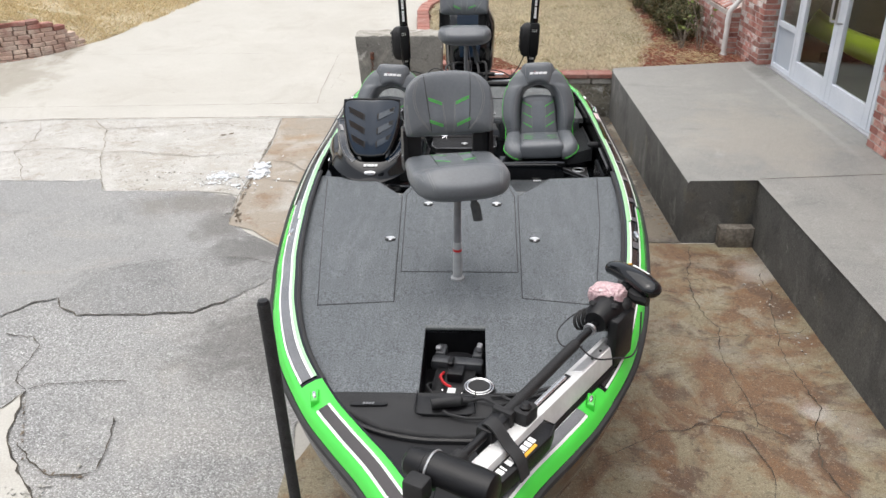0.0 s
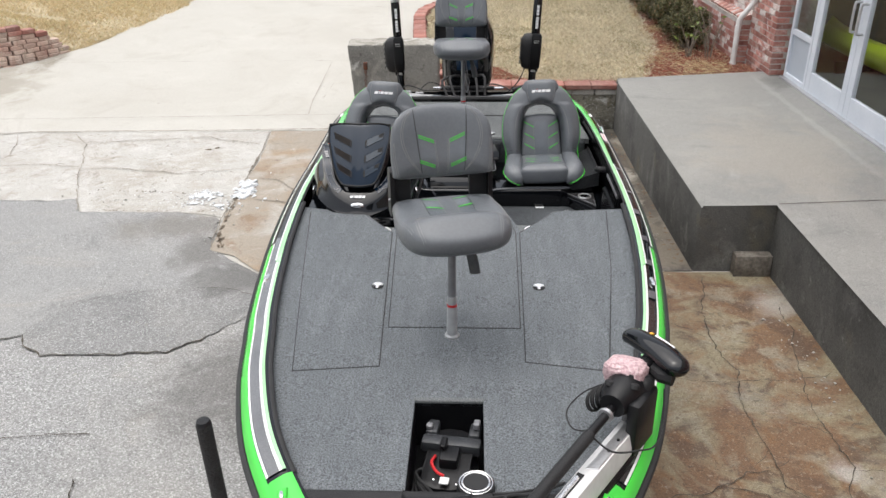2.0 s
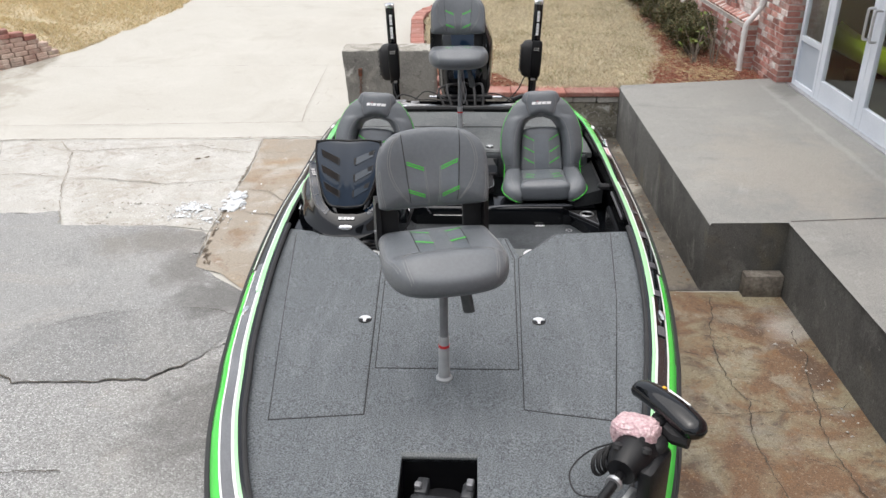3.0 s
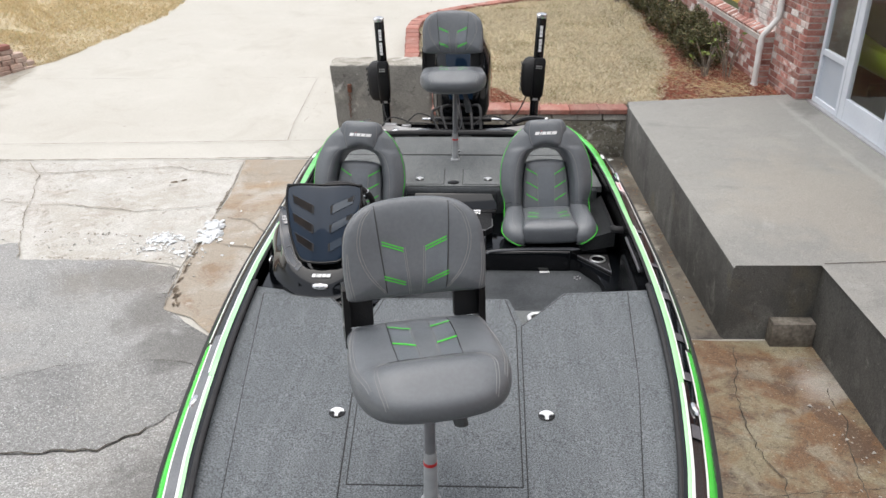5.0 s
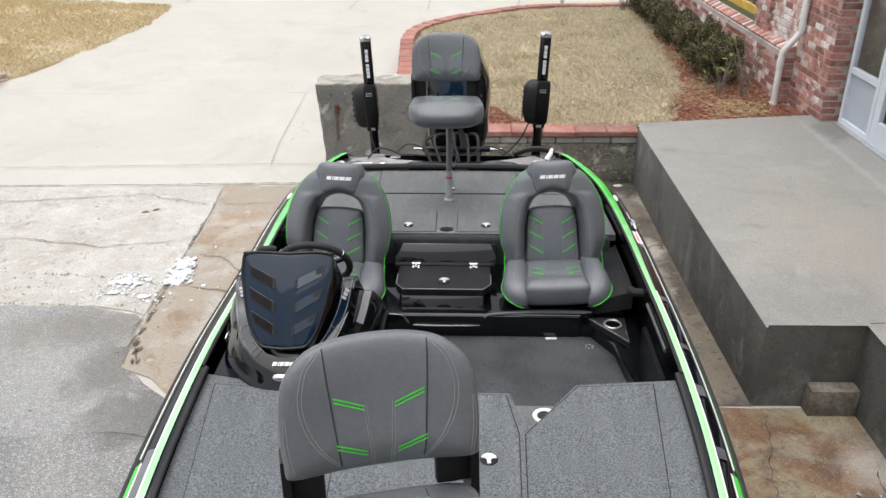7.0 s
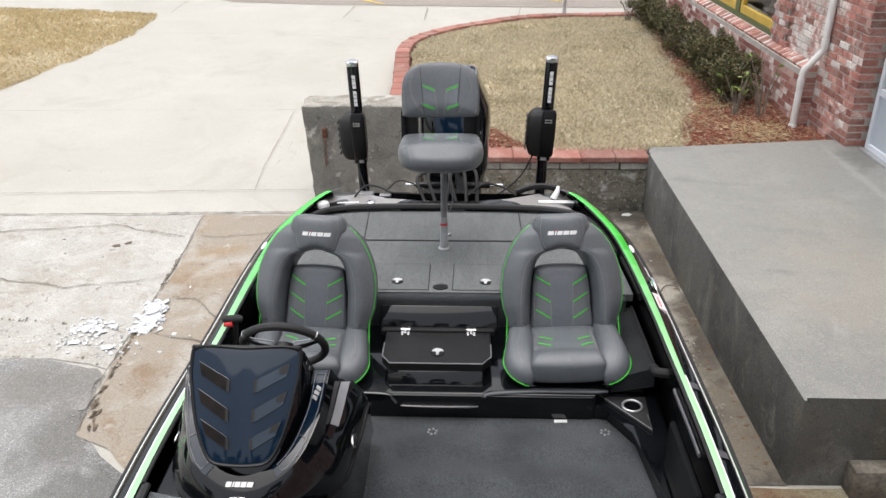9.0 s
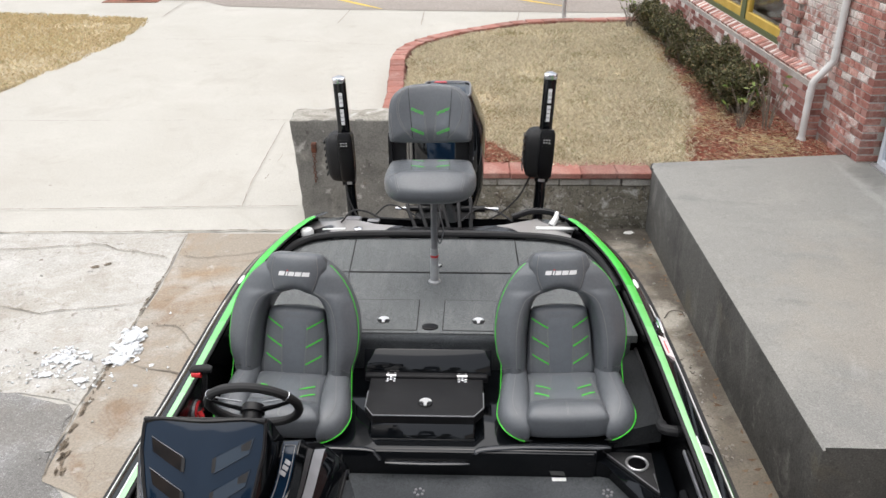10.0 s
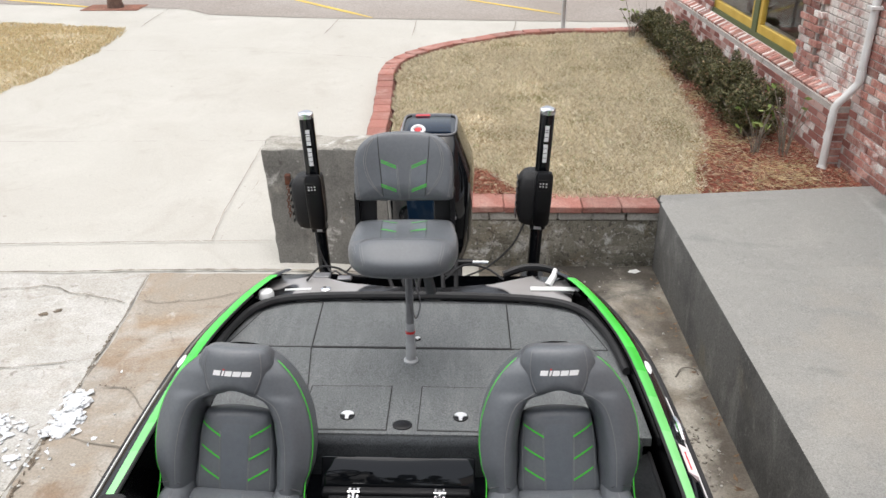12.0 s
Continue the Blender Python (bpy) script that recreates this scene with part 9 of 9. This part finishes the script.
badge = part("bow_badge", prism(rounded([(-0.375, -1.055), (-0.26, -1.052), (-0.245, -1.042), (-0.26, -1.032), (-0.37, -1.034), (-0.385, -1.044)], 3), 1.20, 1.213, 0.003, 1), PLASTIC, boat, "small dark badge with pale lettering")
part("lettering", bars(0.045, 0.012, 4, bmesh.new(), pose(-0.315, -1.043, 1.214, -90)), STEEL_GREY, badge)
tray = part("plug_tray", prism([(-0.135, -0.985), (-0.10, -1.0), (0.02, -1.0), (0.085, -0.975), (0.09, -1.085), (0.06, -1.11), (-0.105, -1.11), (-0.135, -1.09)], 1.198, 1.215, 0.006, 2), PLASTIC, boat, "black plug tray on the bow panel")
part("tray_rim", tube(smooth_path([(-0.135, -0.97, 1.22), (-0.135, -1.09, 1.22), (-0.10, -1.112, 1.22), (0.06, -1.112, 1.22), (0.09, -1.085, 1.22), (0.09, -0.97, 1.22)], 4), 0.0028, 6), PLASTIC, tray)
part("plug", tube(smooth_path([(-0.075, -1.075, 1.238), (-0.03, -1.065, 1.240), (0.02, -1.055, 1.238), (0.06, -1.045, 1.232)], 4), [0.020] * 5 + [0.024] * 5 + [0.014] * 3, 12), PLASTIC_MATT, tray, "black power plug")
cab = bmesh.new()
for pts_ in ([(0.06, -1.045, 1.23), (0.12, -1.02, 1.225), (0.17, -1.06, 1.222), (0.16, -1.12, 1.222), (0.08, -1.14, 1.222), (0.0, -1.12, 1.222), (-0.03, -1.10, 1.225)],
             [(0.16, -0.97, 1.21), (0.22, -0.955, 1.20), (0.30, -0.93, 1.195), (0.40, -0.90, 1.20), (0.30, -0.95, 1.20), (0.20, -1.0, 1.225), (0.24, -1.06, 1.24)],
             [(0.15, -1.0, 1.22), (0.24, -0.975, 1.21), (0.34, -0.965, 1.205), (0.26, -1.02, 1.225), (0.18, -1.06, 1.225)]):
    tube(smooth_path(pts_, 6), 0.006, 6, cab)
part("cable", cab, RUBBER, boat, "black power cables coiled on the bow panel")

# ---- trolling motor ----
tm = root("trolling_motor", BOAT @ pose(0, 0, 0), "black trolling motor stowed on the bow with a silver mount", "trolling motor")
A, Bq = Vector((0.59, -0.76, 1.30)), Vector((0.06, -1.53, 1.30))
ax = (Bq - A).normalized()
sidev = Vector((-ax.y, ax.x, 0))
turn_m = math.degrees(math.atan2(ax.y, ax.x))
span = (Bq - A).length


def along(u, s, z):
    q = A + ax * u + sidev * s
    return (q.x, q.y, z)


onto = pose(A.x, A.y, 1.235, 0, 0, turn_m)
chan = loft([[(u, y, z) for y, z in ((-0.014, 0.0), (0.060, 0.0), (0.058, 0.030), (0.046, 0.078), (-0.012, 0.078))] for u in (-0.06, 0.60, span)])
part("mount_channel", moved(chan, onto), ALU_MATT, tm, "silver aluminium mount channel")
part("channel_facet", moved(prism([(-0.045, 0.004), (0.24, 0.004), (0.22, 0.040), (-0.035, 0.042)], 0.077, 0.081, 0.002, 1), onto), ALU, tm)
part("channel_slot", moved(box(0.27, 0.55, -0.008, 0.016, 0.077, 0.0815, 0.001, 1), onto), SEAM, tm)
part("slot_rod", tube([along(0.30, 0.004, 1.320), along(0.54, 0.004, 1.320)], 0.009, 8), CHROME, tm)
for u_ in (0.05, 0.12):
    part("bolt", moved(lathe([(0.0, 0.0), (0.006, 0.0), (0.005, 0.004), (0.0, 0.004)], 8), onto @ pose(u_, 0.028, 0.081)), PLASTIC, tm)
part("mount_foot", moved(box(-0.02, 0.60, -0.01, 0.070, 0.0, 0.035, 0.01, 1), pose(A.x, A.y, 1.195, 0, 0, turn_m)), PLASTIC, tm)
plate_ = [(0.535, 0.048), (0.90, 0.048), (0.95, 0.065), (0.93, 0.108), (0.60, 0.118), (0.535, 0.098)]
part("side_plate", moved(prism(plate_, 0.0, 0.056, 0.012, 2), onto), PLASTIC, tm, "black side plate with white lettering")
part("plate_edge", moved(tube([(x * 1.0, y, 0.054) for x, y in plate_[4:] + plate_[:2]], 0.004, 6), onto), PLASTIC_MATT, tm)
for k, w_ in enumerate((0.020, 0.008, 0.022, 0.022)):
    u0 = 0.862 - 0.027 * k
    part("lettering_bar", moved(prism([(u0 - w_, 0.062), (u0, 0.062), (u0 + 0.004, 0.090), (u0 - w_ + 0.004, 0.090)], 0.0555, 0.0575), onto), LETTER, tm)
for k in range(4):
    u0 = 0.742 - 0.026 * k
    part("lettering_bar", moved(prism([(u0 - 0.020, 0.062), (u0, 0.062), (u0 + 0.004, 0.090), (u0 - 0.016, 0.090)], 0.0555, 0.0575), onto), LETTER, tm)
part("lettering_small", moved(prism([(0.665, 0.094), (0.745, 0.094), (0.748, 0.106), (0.668, 0.106)], 0.0555, 0.0575), onto), AMBER, tm)
part("shaft", tube([(0.60, -0.705, 1.405), (0.0, -1.550, 1.325)], 0.016, 12), PLASTIC, tm, "black composite shaft")
part("sleeve", tube([(0.475, -0.881, 1.388), (0.19, -1.282, 1.350)], 0.021, 12), PLASTIC_MATT, tm)
rest_ = part("shaft_rest", box(-0.075, 0.055, -0.040, 0.030, -0.10, 0.022, 0.014, 2), PLASTIC, tm, m=pose(0.150, -1.339, 1.340, 0, 0, turn_m))
part("rest_lip", box(-0.085, -0.055, -0.045, 0.034, -0.06, 0.032, 0.008, 2), PLASTIC_MATT, rest_)
part("clamp_block", box(-0.045, 0.040, -0.010, 0.062, -0.09, 0.020, 0.014, 2), PLASTIC_MATT, tm, m=pose(0.235, -1.239, 1.345, 0, 0, turn_m))
part("clamp_knob", moved(lathe([(0.0, 0.0), (0.020, 0.0), (0.022, 0.012), (0.012, 0.022), (0.0, 0.024)], 14), pose(0.262, -1.262, 1.362)), PLASTIC, tm)
band_ = smooth_path([along(0.735, -0.068, 1.24), along(0.735, -0.066, 1.33), along(0.742, -0.045, 1.372), along(0.750, -0.005, 1.368), along(0.760, 0.045, 1.330), along(0.772, 0.100, 1.300), along(0.780, 0.128, 1.24)], 5)
secs = []
for i, q in enumerate(band_):
    d = (band_[min(i + 1, len(band_) - 1)] - band_[max(i - 1, 0)]).normalized()
    n_ = d.cross(ax).normalized() * 0.003
    secs.append([q - ax * 0.026 - n_, q + ax * 0.026 - n_, q + ax * 0.026 + n_, q - ax * 0.026 + n_])
part("strap", loft(secs), RUBBER, tm, "black hold-down strap")
# gear head, wrapped in pink at its top
hm = pose(0.60, -0.705, 1.415, 0, 0, turn_m)
part("gear_housing", moved(tube([(-0.085, 0, 0.004), (-0.05, 0, 0.004), (0.02, 0, 0.0), (0.06, 0, -0.004)], [0.066, 0.072, 0.062, 0.045], 18), hm), PLASTIC, tm, "black steering housing")
part("shaft_collar", tube([(0.545, -0.783, 1.398), (0.537, -0.794, 1.397)], 0.026, 14), ALU, tm, "silver collar on the shaft")
for dx_, dy_, dz_ in ((-0.06, -0.05, 0.035), (-0.075, 0.03, 0.045), (-0.01, 0.045, 0.045), (0.02, -0.035, 0.045)):
    part("housing_boss", moved(lathe([(0.0, 0.0), (0.018, 0.0), (0.016, 0.014), (0.009, 0.018), (0.0, 0.018)], 12), hm @ pose(dx_, dy_, dz_, 0, -25, 0)), PLASTIC_MATT, tm)
part("gear_cover", moved(box(-0.13, -0.045, -0.07, 0.08, -0.11, 0.055, 0.03, 3), hm), PLASTIC_MATT, tm)
part("bracket", moved(box(-0.12, 0.05, 0.045, 0.095, -0.20, 0.02, 0.02, 2), hm), PLASTIC, tm)
bl = bmesh.new()
for y_, z_ in ((-0.03, 0.045), (0.02, 0.055), (0.04, 0.03)):
    merge(bl, moved(lathe([(0.0, 0.0), (0.011, 0.0), (0.009, 0.012), (0.0, 0.012)], 10), hm @ pose(-0.04, y_, z_ + 0.012, 0, 70, 0)))
part("screw", bl, PLASTIC_MATT, tm)
wrap = bmesh.new()
bmesh.ops.create_icosphere(wrap, subdivisions=4, radius=1.0)
for v in wrap.verts:
    d = v.co.copy()
    v.co = Vector((math.copysign(abs(d.x) ** 0.6, d.x) * 0.060, math.copysign(abs(d.y) ** 0.6, d.y) * 0.085, math.copysign(abs(d.z) ** 0.6, d.z) * 0.052)) * (1 + 0.10 * noise.noise(d * 4.5) + 0.05 * noise.noise(d * 11))
part("bubble_wrap", moved(wrap, pose(0.630, -0.625, 1.462, 8, 0, turn_m) @ Matrix.Diagonal((0.9, 0.88, 0.95, 1))), PINK, tm, "crumpled pink bubble wrap")
# control head: a long rounded pod
pod = [Vector((0.667, -0.425, 1.490)), Vector((0.685, -0.462, 1.508)), Vector((0.715, -0.525, 1.520)), Vector((0.755, -0.600, 1.524)), Vector((0.790, -0.665, 1.516)), Vector((0.808, -0.700, 1.505))]
sp_ = smooth_path(pod, 5)
rr = [float(np.interp(i, [0, 3, 9, 16, 21, 24, 25], [0.016, 0.041, 0.047, 0.051, 0.047, 0.031, 0.013])) for i in range(len(sp_))]
head = part("control_head", tube(sp_, rr, 18, squash=0.72), BLACK_GLOSS, tm, "black control head")
part("head_ring", tube([Vector((0.715, -0.56, 1.475)), Vector((0.725, -0.60, 1.470)), Vector((0.750, -0.65, 1.468)), Vector((0.785, -0.67, 1.470))], 0.030, 10), PLASTIC_MATT, tm)
part("head_stripe", tube([Vector((0.746, -0.525, 1.552)), Vector((0.792, -0.606, 1.553))], 0.006, 6, squash=0.4), LETTER, head)
part("head_mark", tube([Vector((0.733, -0.500, 1.548)), Vector((0.738, -0.512, 1.550))], 0.007, 6, squash=0.4), AMBER, head)
part("head_neck", tube([(0.64, -0.64, 1.47), (0.715, -0.60, 1.485)], 0.024, 10), PLASTIC, tm)
loops = bmesh.new()
tube(smooth_path([(0.575, -0.60, 1.40), (0.50, -0.55, 1.32), (0.44, -0.58, 1.26), (0.455, -0.66, 1.24), (0.53, -0.71, 1.27)], 6), 0.0030, 6, loops)
tube(smooth_path([(0.475, -0.90, 1.40), (0.55, -0.90, 1.335), (0.64, -0.88, 1.325), (0.71, -0.82, 1.30), (0.76, -0.70, 1.30), (0.785, -0.58, 1.36)], 6), 0.0035, 6, loops)
for k in range(6):
    ring(0.036 + 0.003 * (k % 2), 0.0045, 16, 5, loops, pose(0.520 + 0.007 * k, -0.655 + 0.006 * k, 1.36, 70, 14 * k, 40))
part("coiled_cable", loops, RUBBER, tm)
# lower unit over the bow
c0, c1 = Vector((-0.125, -1.535, 1.36)), Vector((0.150, -1.680, 1.36))
un = part("motor_pod", tube([c0.lerp(c1, t_) for t_ in (0.0, 0.03, 0.10, 0.22, 0.24, 0.80, 0.97, 1.0)], [0.036, 0.046, 0.050, 0.052, 0.060, 0.060, 0.056, 0.040], 24), PLASTIC, tm, "black motor pod")
part("nose_cap", tube([c0 + (c0 - c1).normalized() * 0.012, c0 + (c1 - c0).normalized() * 0.01], [0.018, 0.039], 16), PLASTIC_MATT, un)
part("clamp_ring", ring(0.0615, 0.0040, 28, 6, m=Matrix.Translation(c0.lerp(c1, 0.30)) @ (c1 - c0).to_track_quat("Z", "Y").to_matrix().to_4x4()), ALU, un, "bright metal band clamp")
part("transducer", box(-0.045, 0.03, -0.065, 0.0, -0.045, 0.03, 0.012, 2), PLASTIC_MATT, un, m=pose(-0.065, -1.640, 1.37, 0, 0, -28))
part("skeg", prism([(0.0, 0.0), (0.16, 0.0), (0.13, -0.12), (0.05, -0.13)], -0.006, 0.006, 0.003, 1), PLASTIC, un, m=pose(-0.03, -1.66, 1.36, 0, 0, -30))
part("lift_tube", tube([(0.0, -1.550, 1.335), (0.045, -1.485, 1.335)], 0.030, 12), PLASTIC_MATT, tm)


# ---- shallow-water anchors ----
def anchor(m, cable, tilt):
    a = root("shallow_water_anchor", m, "black shallow-water anchor mast with white lettering on the transom", "anchor mast", "anchor masts on the transom")
    lean = pose(0, 0, 0, 0, tilt, 0)
    mast = prism(superellipse(0.042, 0.033, 2.8, 28), 0.0, 0.615, 0.004, 1)
    part("mast", moved(mast, lean @ pose(0, 0, 0.40)), BLACK_GLOSS, a)
    low = prism(superellipse(0.037, 0.035, 2.8, 28), -0.35, 0.42, 0.004, 1)
    part("lower_mast", moved(low, lean), BLACK_GLOSS, a)
    capm = prism(superellipse(0.044, 0.035, 2.8, 28), 0.0, 0.030, 0.014, 4)
    part("cap", moved(capm, lean @ pose(0, 0, 1.012, 10)), CHROME, a, "silver end cap")
    for z0, n_ in ((0.945, 4), (0.835, 4)):
        for k in range(n_):
            tall_ = (0.024, 0.009, 0.024, 0.024)[k] if z0 > 0.9 else 0.024
            top_ = z0 - sum(((0.024, 0.009, 0.024, 0.024) if z0 > 0.9 else (0.024,) * 4)[:k]) - 0.004 * k
            part("lettering_bar", moved(box(-0.008, 0.016, -0.0358, -0.030, top_ - tall_, top_), lean), LETTER, a)
    body_ = loft([[(cx_ + x, cy_ + y, z) for x, y in superellipse(w_, d_, 4.5, 28)] for z, cx_, cy_, w_, d_ in ((0.335, -0.030, 0.0, 0.062, 0.052), (0.350, -0.034, 0.0, 0.080, 0.066), (0.40, -0.040, -0.004, 0.092, 0.080), (0.56, -0.040, -0.006, 0.095, 0.084), (0.625, -0.038, -0.004, 0.092, 0.080), (0.655, -0.030, 0.0, 0.078, 0.066), (0.668, -0.026, 0.0, 0.060, 0.050))])
    b = part("drive_box", moved(body_, lean), PLASTIC_MATT, a, "black drive housing")
    face_ = loft([[(0.010 + x, -0.082 + y, z) for x, y in superellipse(w_, d_, 4.0, 20)] for z, w_, d_ in ((0.345, 0.034, 0.012), (0.365, 0.048, 0.022), (0.50, 0.052, 0.026), (0.66, 0.050, 0.026), (0.685, 0.040, 0.016))])
    part("box_front", moved(face_, lean), PLASTIC, b)
    part("keypad", moved(box(-0.028, 0.036, -0.109, -0.104, 0.575, 0.645, 0.003, 1), lean), PLASTIC, b)
    for i in range(3):
        for j in range(2):
            part("key", moved(box(-0.018 + 0.018 * i, -0.010 + 0.018 * i, -0.1105, -0.1085, 0.60 + 0.018 * j, 0.607 + 0.018 * j), lean), LETTER, b)
    for i in range(6):
        part("cooling_fin", moved(box(-0.141, -0.134, -0.06, 0.05, 0.38 + 0.045 * i, 0.40 + 0.045 * i, 0.002, 1), lean), PLASTIC, b)
    part("collar", moved(box(-0.045, 0.045, -0.042, 0.042, 0.30, 0.335, 0.006, 1), lean), PLASTIC, a)
    part("white_tag", moved(box(-0.022, 0.022, -0.0445, -0.043, 0.306, 0.328), lean), LETTER, a)
    part("foot_bracket", box(-0.07, 0.07, -0.50, 0.05, -0.12, -0.02, 0.012, 2), PLASTIC, a)
    part("cable", tube(smooth_path(cable, 6), 0.006, 6), RUBBER, a)
    return a


anchor(BOAT @ pose(-0.632, 5.02, 0.90), [(-0.03, -0.06, 0.34), (-0.01, -0.10, 0.22), (0.06, -0.16, 0.10), (0.12, -0.30, 0.17), (0.18, -0.42, 0.20), (0.24, -0.50, 0.21)], -2.6)
anchor(BOAT @ pose(0.665, 5.02, 0.93), [(-0.06, -0.05, 0.36), (-0.14, -0.06, 0.20), (-0.28, -0.10, 0.08), (-0.42, -0.20, 0.06)], 2.5)


# ---- outboard ----
ob_ = root("outboard_motor", BOAT @ pose(0.03, 5.05, 0.0), "black outboard motor with a glossy cowl behind the transom", "outboard motor")


def cowl():
    secs = []
    for z, w, y0, y1, p in ((1.05, 0.20, -0.26, 0.36, 3.2), (1.20, 0.238, -0.30, 0.42, 3.2), (1.45, 0.248, -0.30, 0.45, 3.2), (1.56, 0.250, -0.28, 0.46, 3.2), (1.63, 0.240, -0.25, 0.45, 3.6), (1.74, 0.190, -0.20, 0.42, 5.0), (1.80, 0.166, -0.14, 0.38, 6.0), (1.822, 0.156, -0.11, 0.35, 6.0)):
        secs.append([(x, (y0 + y1) / 2 + y, z) for x, y in superellipse(w * 1.06, (y1 - y0) / 2, p, 40)])
    return loft(secs)


cw = part("cowl", cowl(), BLACK_GLOSS, ob_, "glossy black engine cowl")
part("face_panel", moved(prism([(-0.10, -0.30), (0.10, -0.30), (0.135, 0.10), (0.12, 0.15), (-0.12, 0.15), (-0.135, 0.10)], 0.0, 0.02, 0.008, 2), pose(0, -0.265, 1.60, 72)), NAVY_GLOSS, cw, "smoked navy front panel")
part("top_panel", moved(prism([(-0.13, -0.04), (0.13, -0.04), (0.12, 0.32), (-0.12, 0.32)], 0.0, 0.015, 0.006, 2), pose(0, 0.0, 1.818)), NAVY_GLOSS, cw)
part("top_rim", tube([(x * 1.0, 0.12 + y, 1.828) for x, y in superellipse(0.158, 0.215, 6.0, 36)] + [(0.158, 0.12, 1.828)], 0.007, 6), STEEL_GREY, cw)
part("top_badge", moved(prism([(-0.035, 0.0), (0.055, 0.0), (0.05, 0.03), (-0.03, 0.03)], 0.0, 0.003), pose(-0.06, 0.27, 1.8345)), RED, cw)
part("emblem", moved(ring(0.034, 0.010, 20, 6), pose(-0.060, -0.055, 1.846, 22)), LETTER, cw, "round white and red emblem")
part("emblem_core", moved(lathe([(0.0, 0.0), (0.020, 0.0), (0.018, 0.004), (0.0, 0.004)], 14), pose(-0.060, -0.056, 1.846, 22)), RED, cw)
for k in range(5):
    part("side_decal", moved(box(-0.012, 0.012, -0.0015, 0.0, -0.016, 0.016), pose(0.2645, 0.05 + 0.012 * k, 1.34 + 0.033 * k, 0, 70, 90)), RED, cw)
part("midsection", loft([[(x, y + c, z) for x, y in superellipse(w, d, 3.0, 20)] for z, w, d, c in ((0.25, 0.05, 0.16, 0.05), (0.55, 0.07, 0.20, 0.02), (0.90, 0.12, 0.24, 0.0), (1.06, 0.18, 0.29, 0.04))]), PLASTIC, ob_)
part("cavitation_plate", prism([(-0.13, -0.15), (0.13, -0.15), (0.11, 0.36), (-0.11, 0.36)], 0.40, 0.415), PLASTIC, ob_)
part("gearcase", tube([(0, -0.18, 0.22), (0, -0.10, 0.22), (0, 0.18, 0.22), (0, 0.26, 0.22)], [0.015, 0.06, 0.06, 0.035], 14), PLASTIC, ob_)
part("jack_plate", box(-0.20, 0.20, -0.50, -0.22, 0.62, 1.12, 0.02, 2), PLASTIC_MATT, ob_, "black jack plate")
part("steering_cylinder", tube([(-0.26, -0.34, 1.14), (0.26, -0.34, 1.14)], 0.022, 10), PLASTIC, ob_)
part("steering_rod", tube([(-0.33, -0.34, 1.14), (0.35, -0.34, 1.14)], 0.011, 8), CHROME, ob_)
for i in range(6):
    r_ = random.Random(200 + i)
    x = -0.18 + 0.07 * i
    part("rigging_hose", tube(smooth_path([(x, -0.62, 1.12), (x + r_.uniform(-0.06, 0.06), -0.50, 1.24 + r_.uniform(0, 0.06)), (x * 0.6 + r_.uniform(-0.05, 0.05), -0.34, 1.26), (x * 0.3, -0.22, 1.20)], 5), 0.012, 8), RUBBER, ob_)

# ---- free-standing post by the bow ----
post = root("guide_post", pose(-0.615, 1.50, 0.006, 0, -1.9, 0), "black padded upright post standing beside the bow", "post")
part("pipe", tube([(0, 0, 0.02), (0, 0, 1.955)], 0.0185, 14), RUBBER_TEX, post)
part("end_cap", moved(lathe([(0.0, 0.0), (0.0185, 0.0), (0.015, 0.008), (0.0, 0.010)], 14), pose(0, 0, 1.955)), PLASTIC, post)
part("foot", box(-0.12, 0.12, -0.12, 0.12, 0.0, 0.025, 0.004, 1), PLASTIC, post)

# ---- trailer under the hull ----
tr = root("boat_trailer", BOAT @ pose(0, 0, 0), "black steel boat trailer carrying the hull", "trailer")
for sx in (-1, 1):
    part("frame_rail", tube([(sx * 0.10, -1.3, 0.30), (sx * 0.55, -0.2, 0.30), (sx * 0.60, 4.2, 0.36)], 0.045, 8), PLASTIC, tr)
    part("bunk", moved(box(-0.05, 0.05, 0.2, 4.3, 0.0, 0.07, 0.01, 1), pose(sx * 0.42, 0, 0.415)), CARPET_DARK, tr)
    for y in (2.3, 3.15):
        w_ = part("wheel", moved(lathe([(0.16, -0.09), (0.28, -0.09), (0.31, -0.06), (0.31, 0.06), (0.28, 0.09), (0.16, 0.09)], 28), pose(sx * 0.80, y, 0.335, 0, 90, 0)), RUBBER, tr, "black trailer tyre")
        part("rim", moved(lathe([(0.0, -0.05), (0.17, -0.05), (0.17, 0.05), (0.0, 0.05)], 20), pose(sx * 0.80, y, 0.335, 0, 90, 0)), ALU, w_)
for y in (0.3, 2.3, 3.15, 4.1):
    part("cross_member", tube([(-0.75, y, 0.33), (0.75, y, 0.33)], 0.035, 8), PLASTIC, tr)
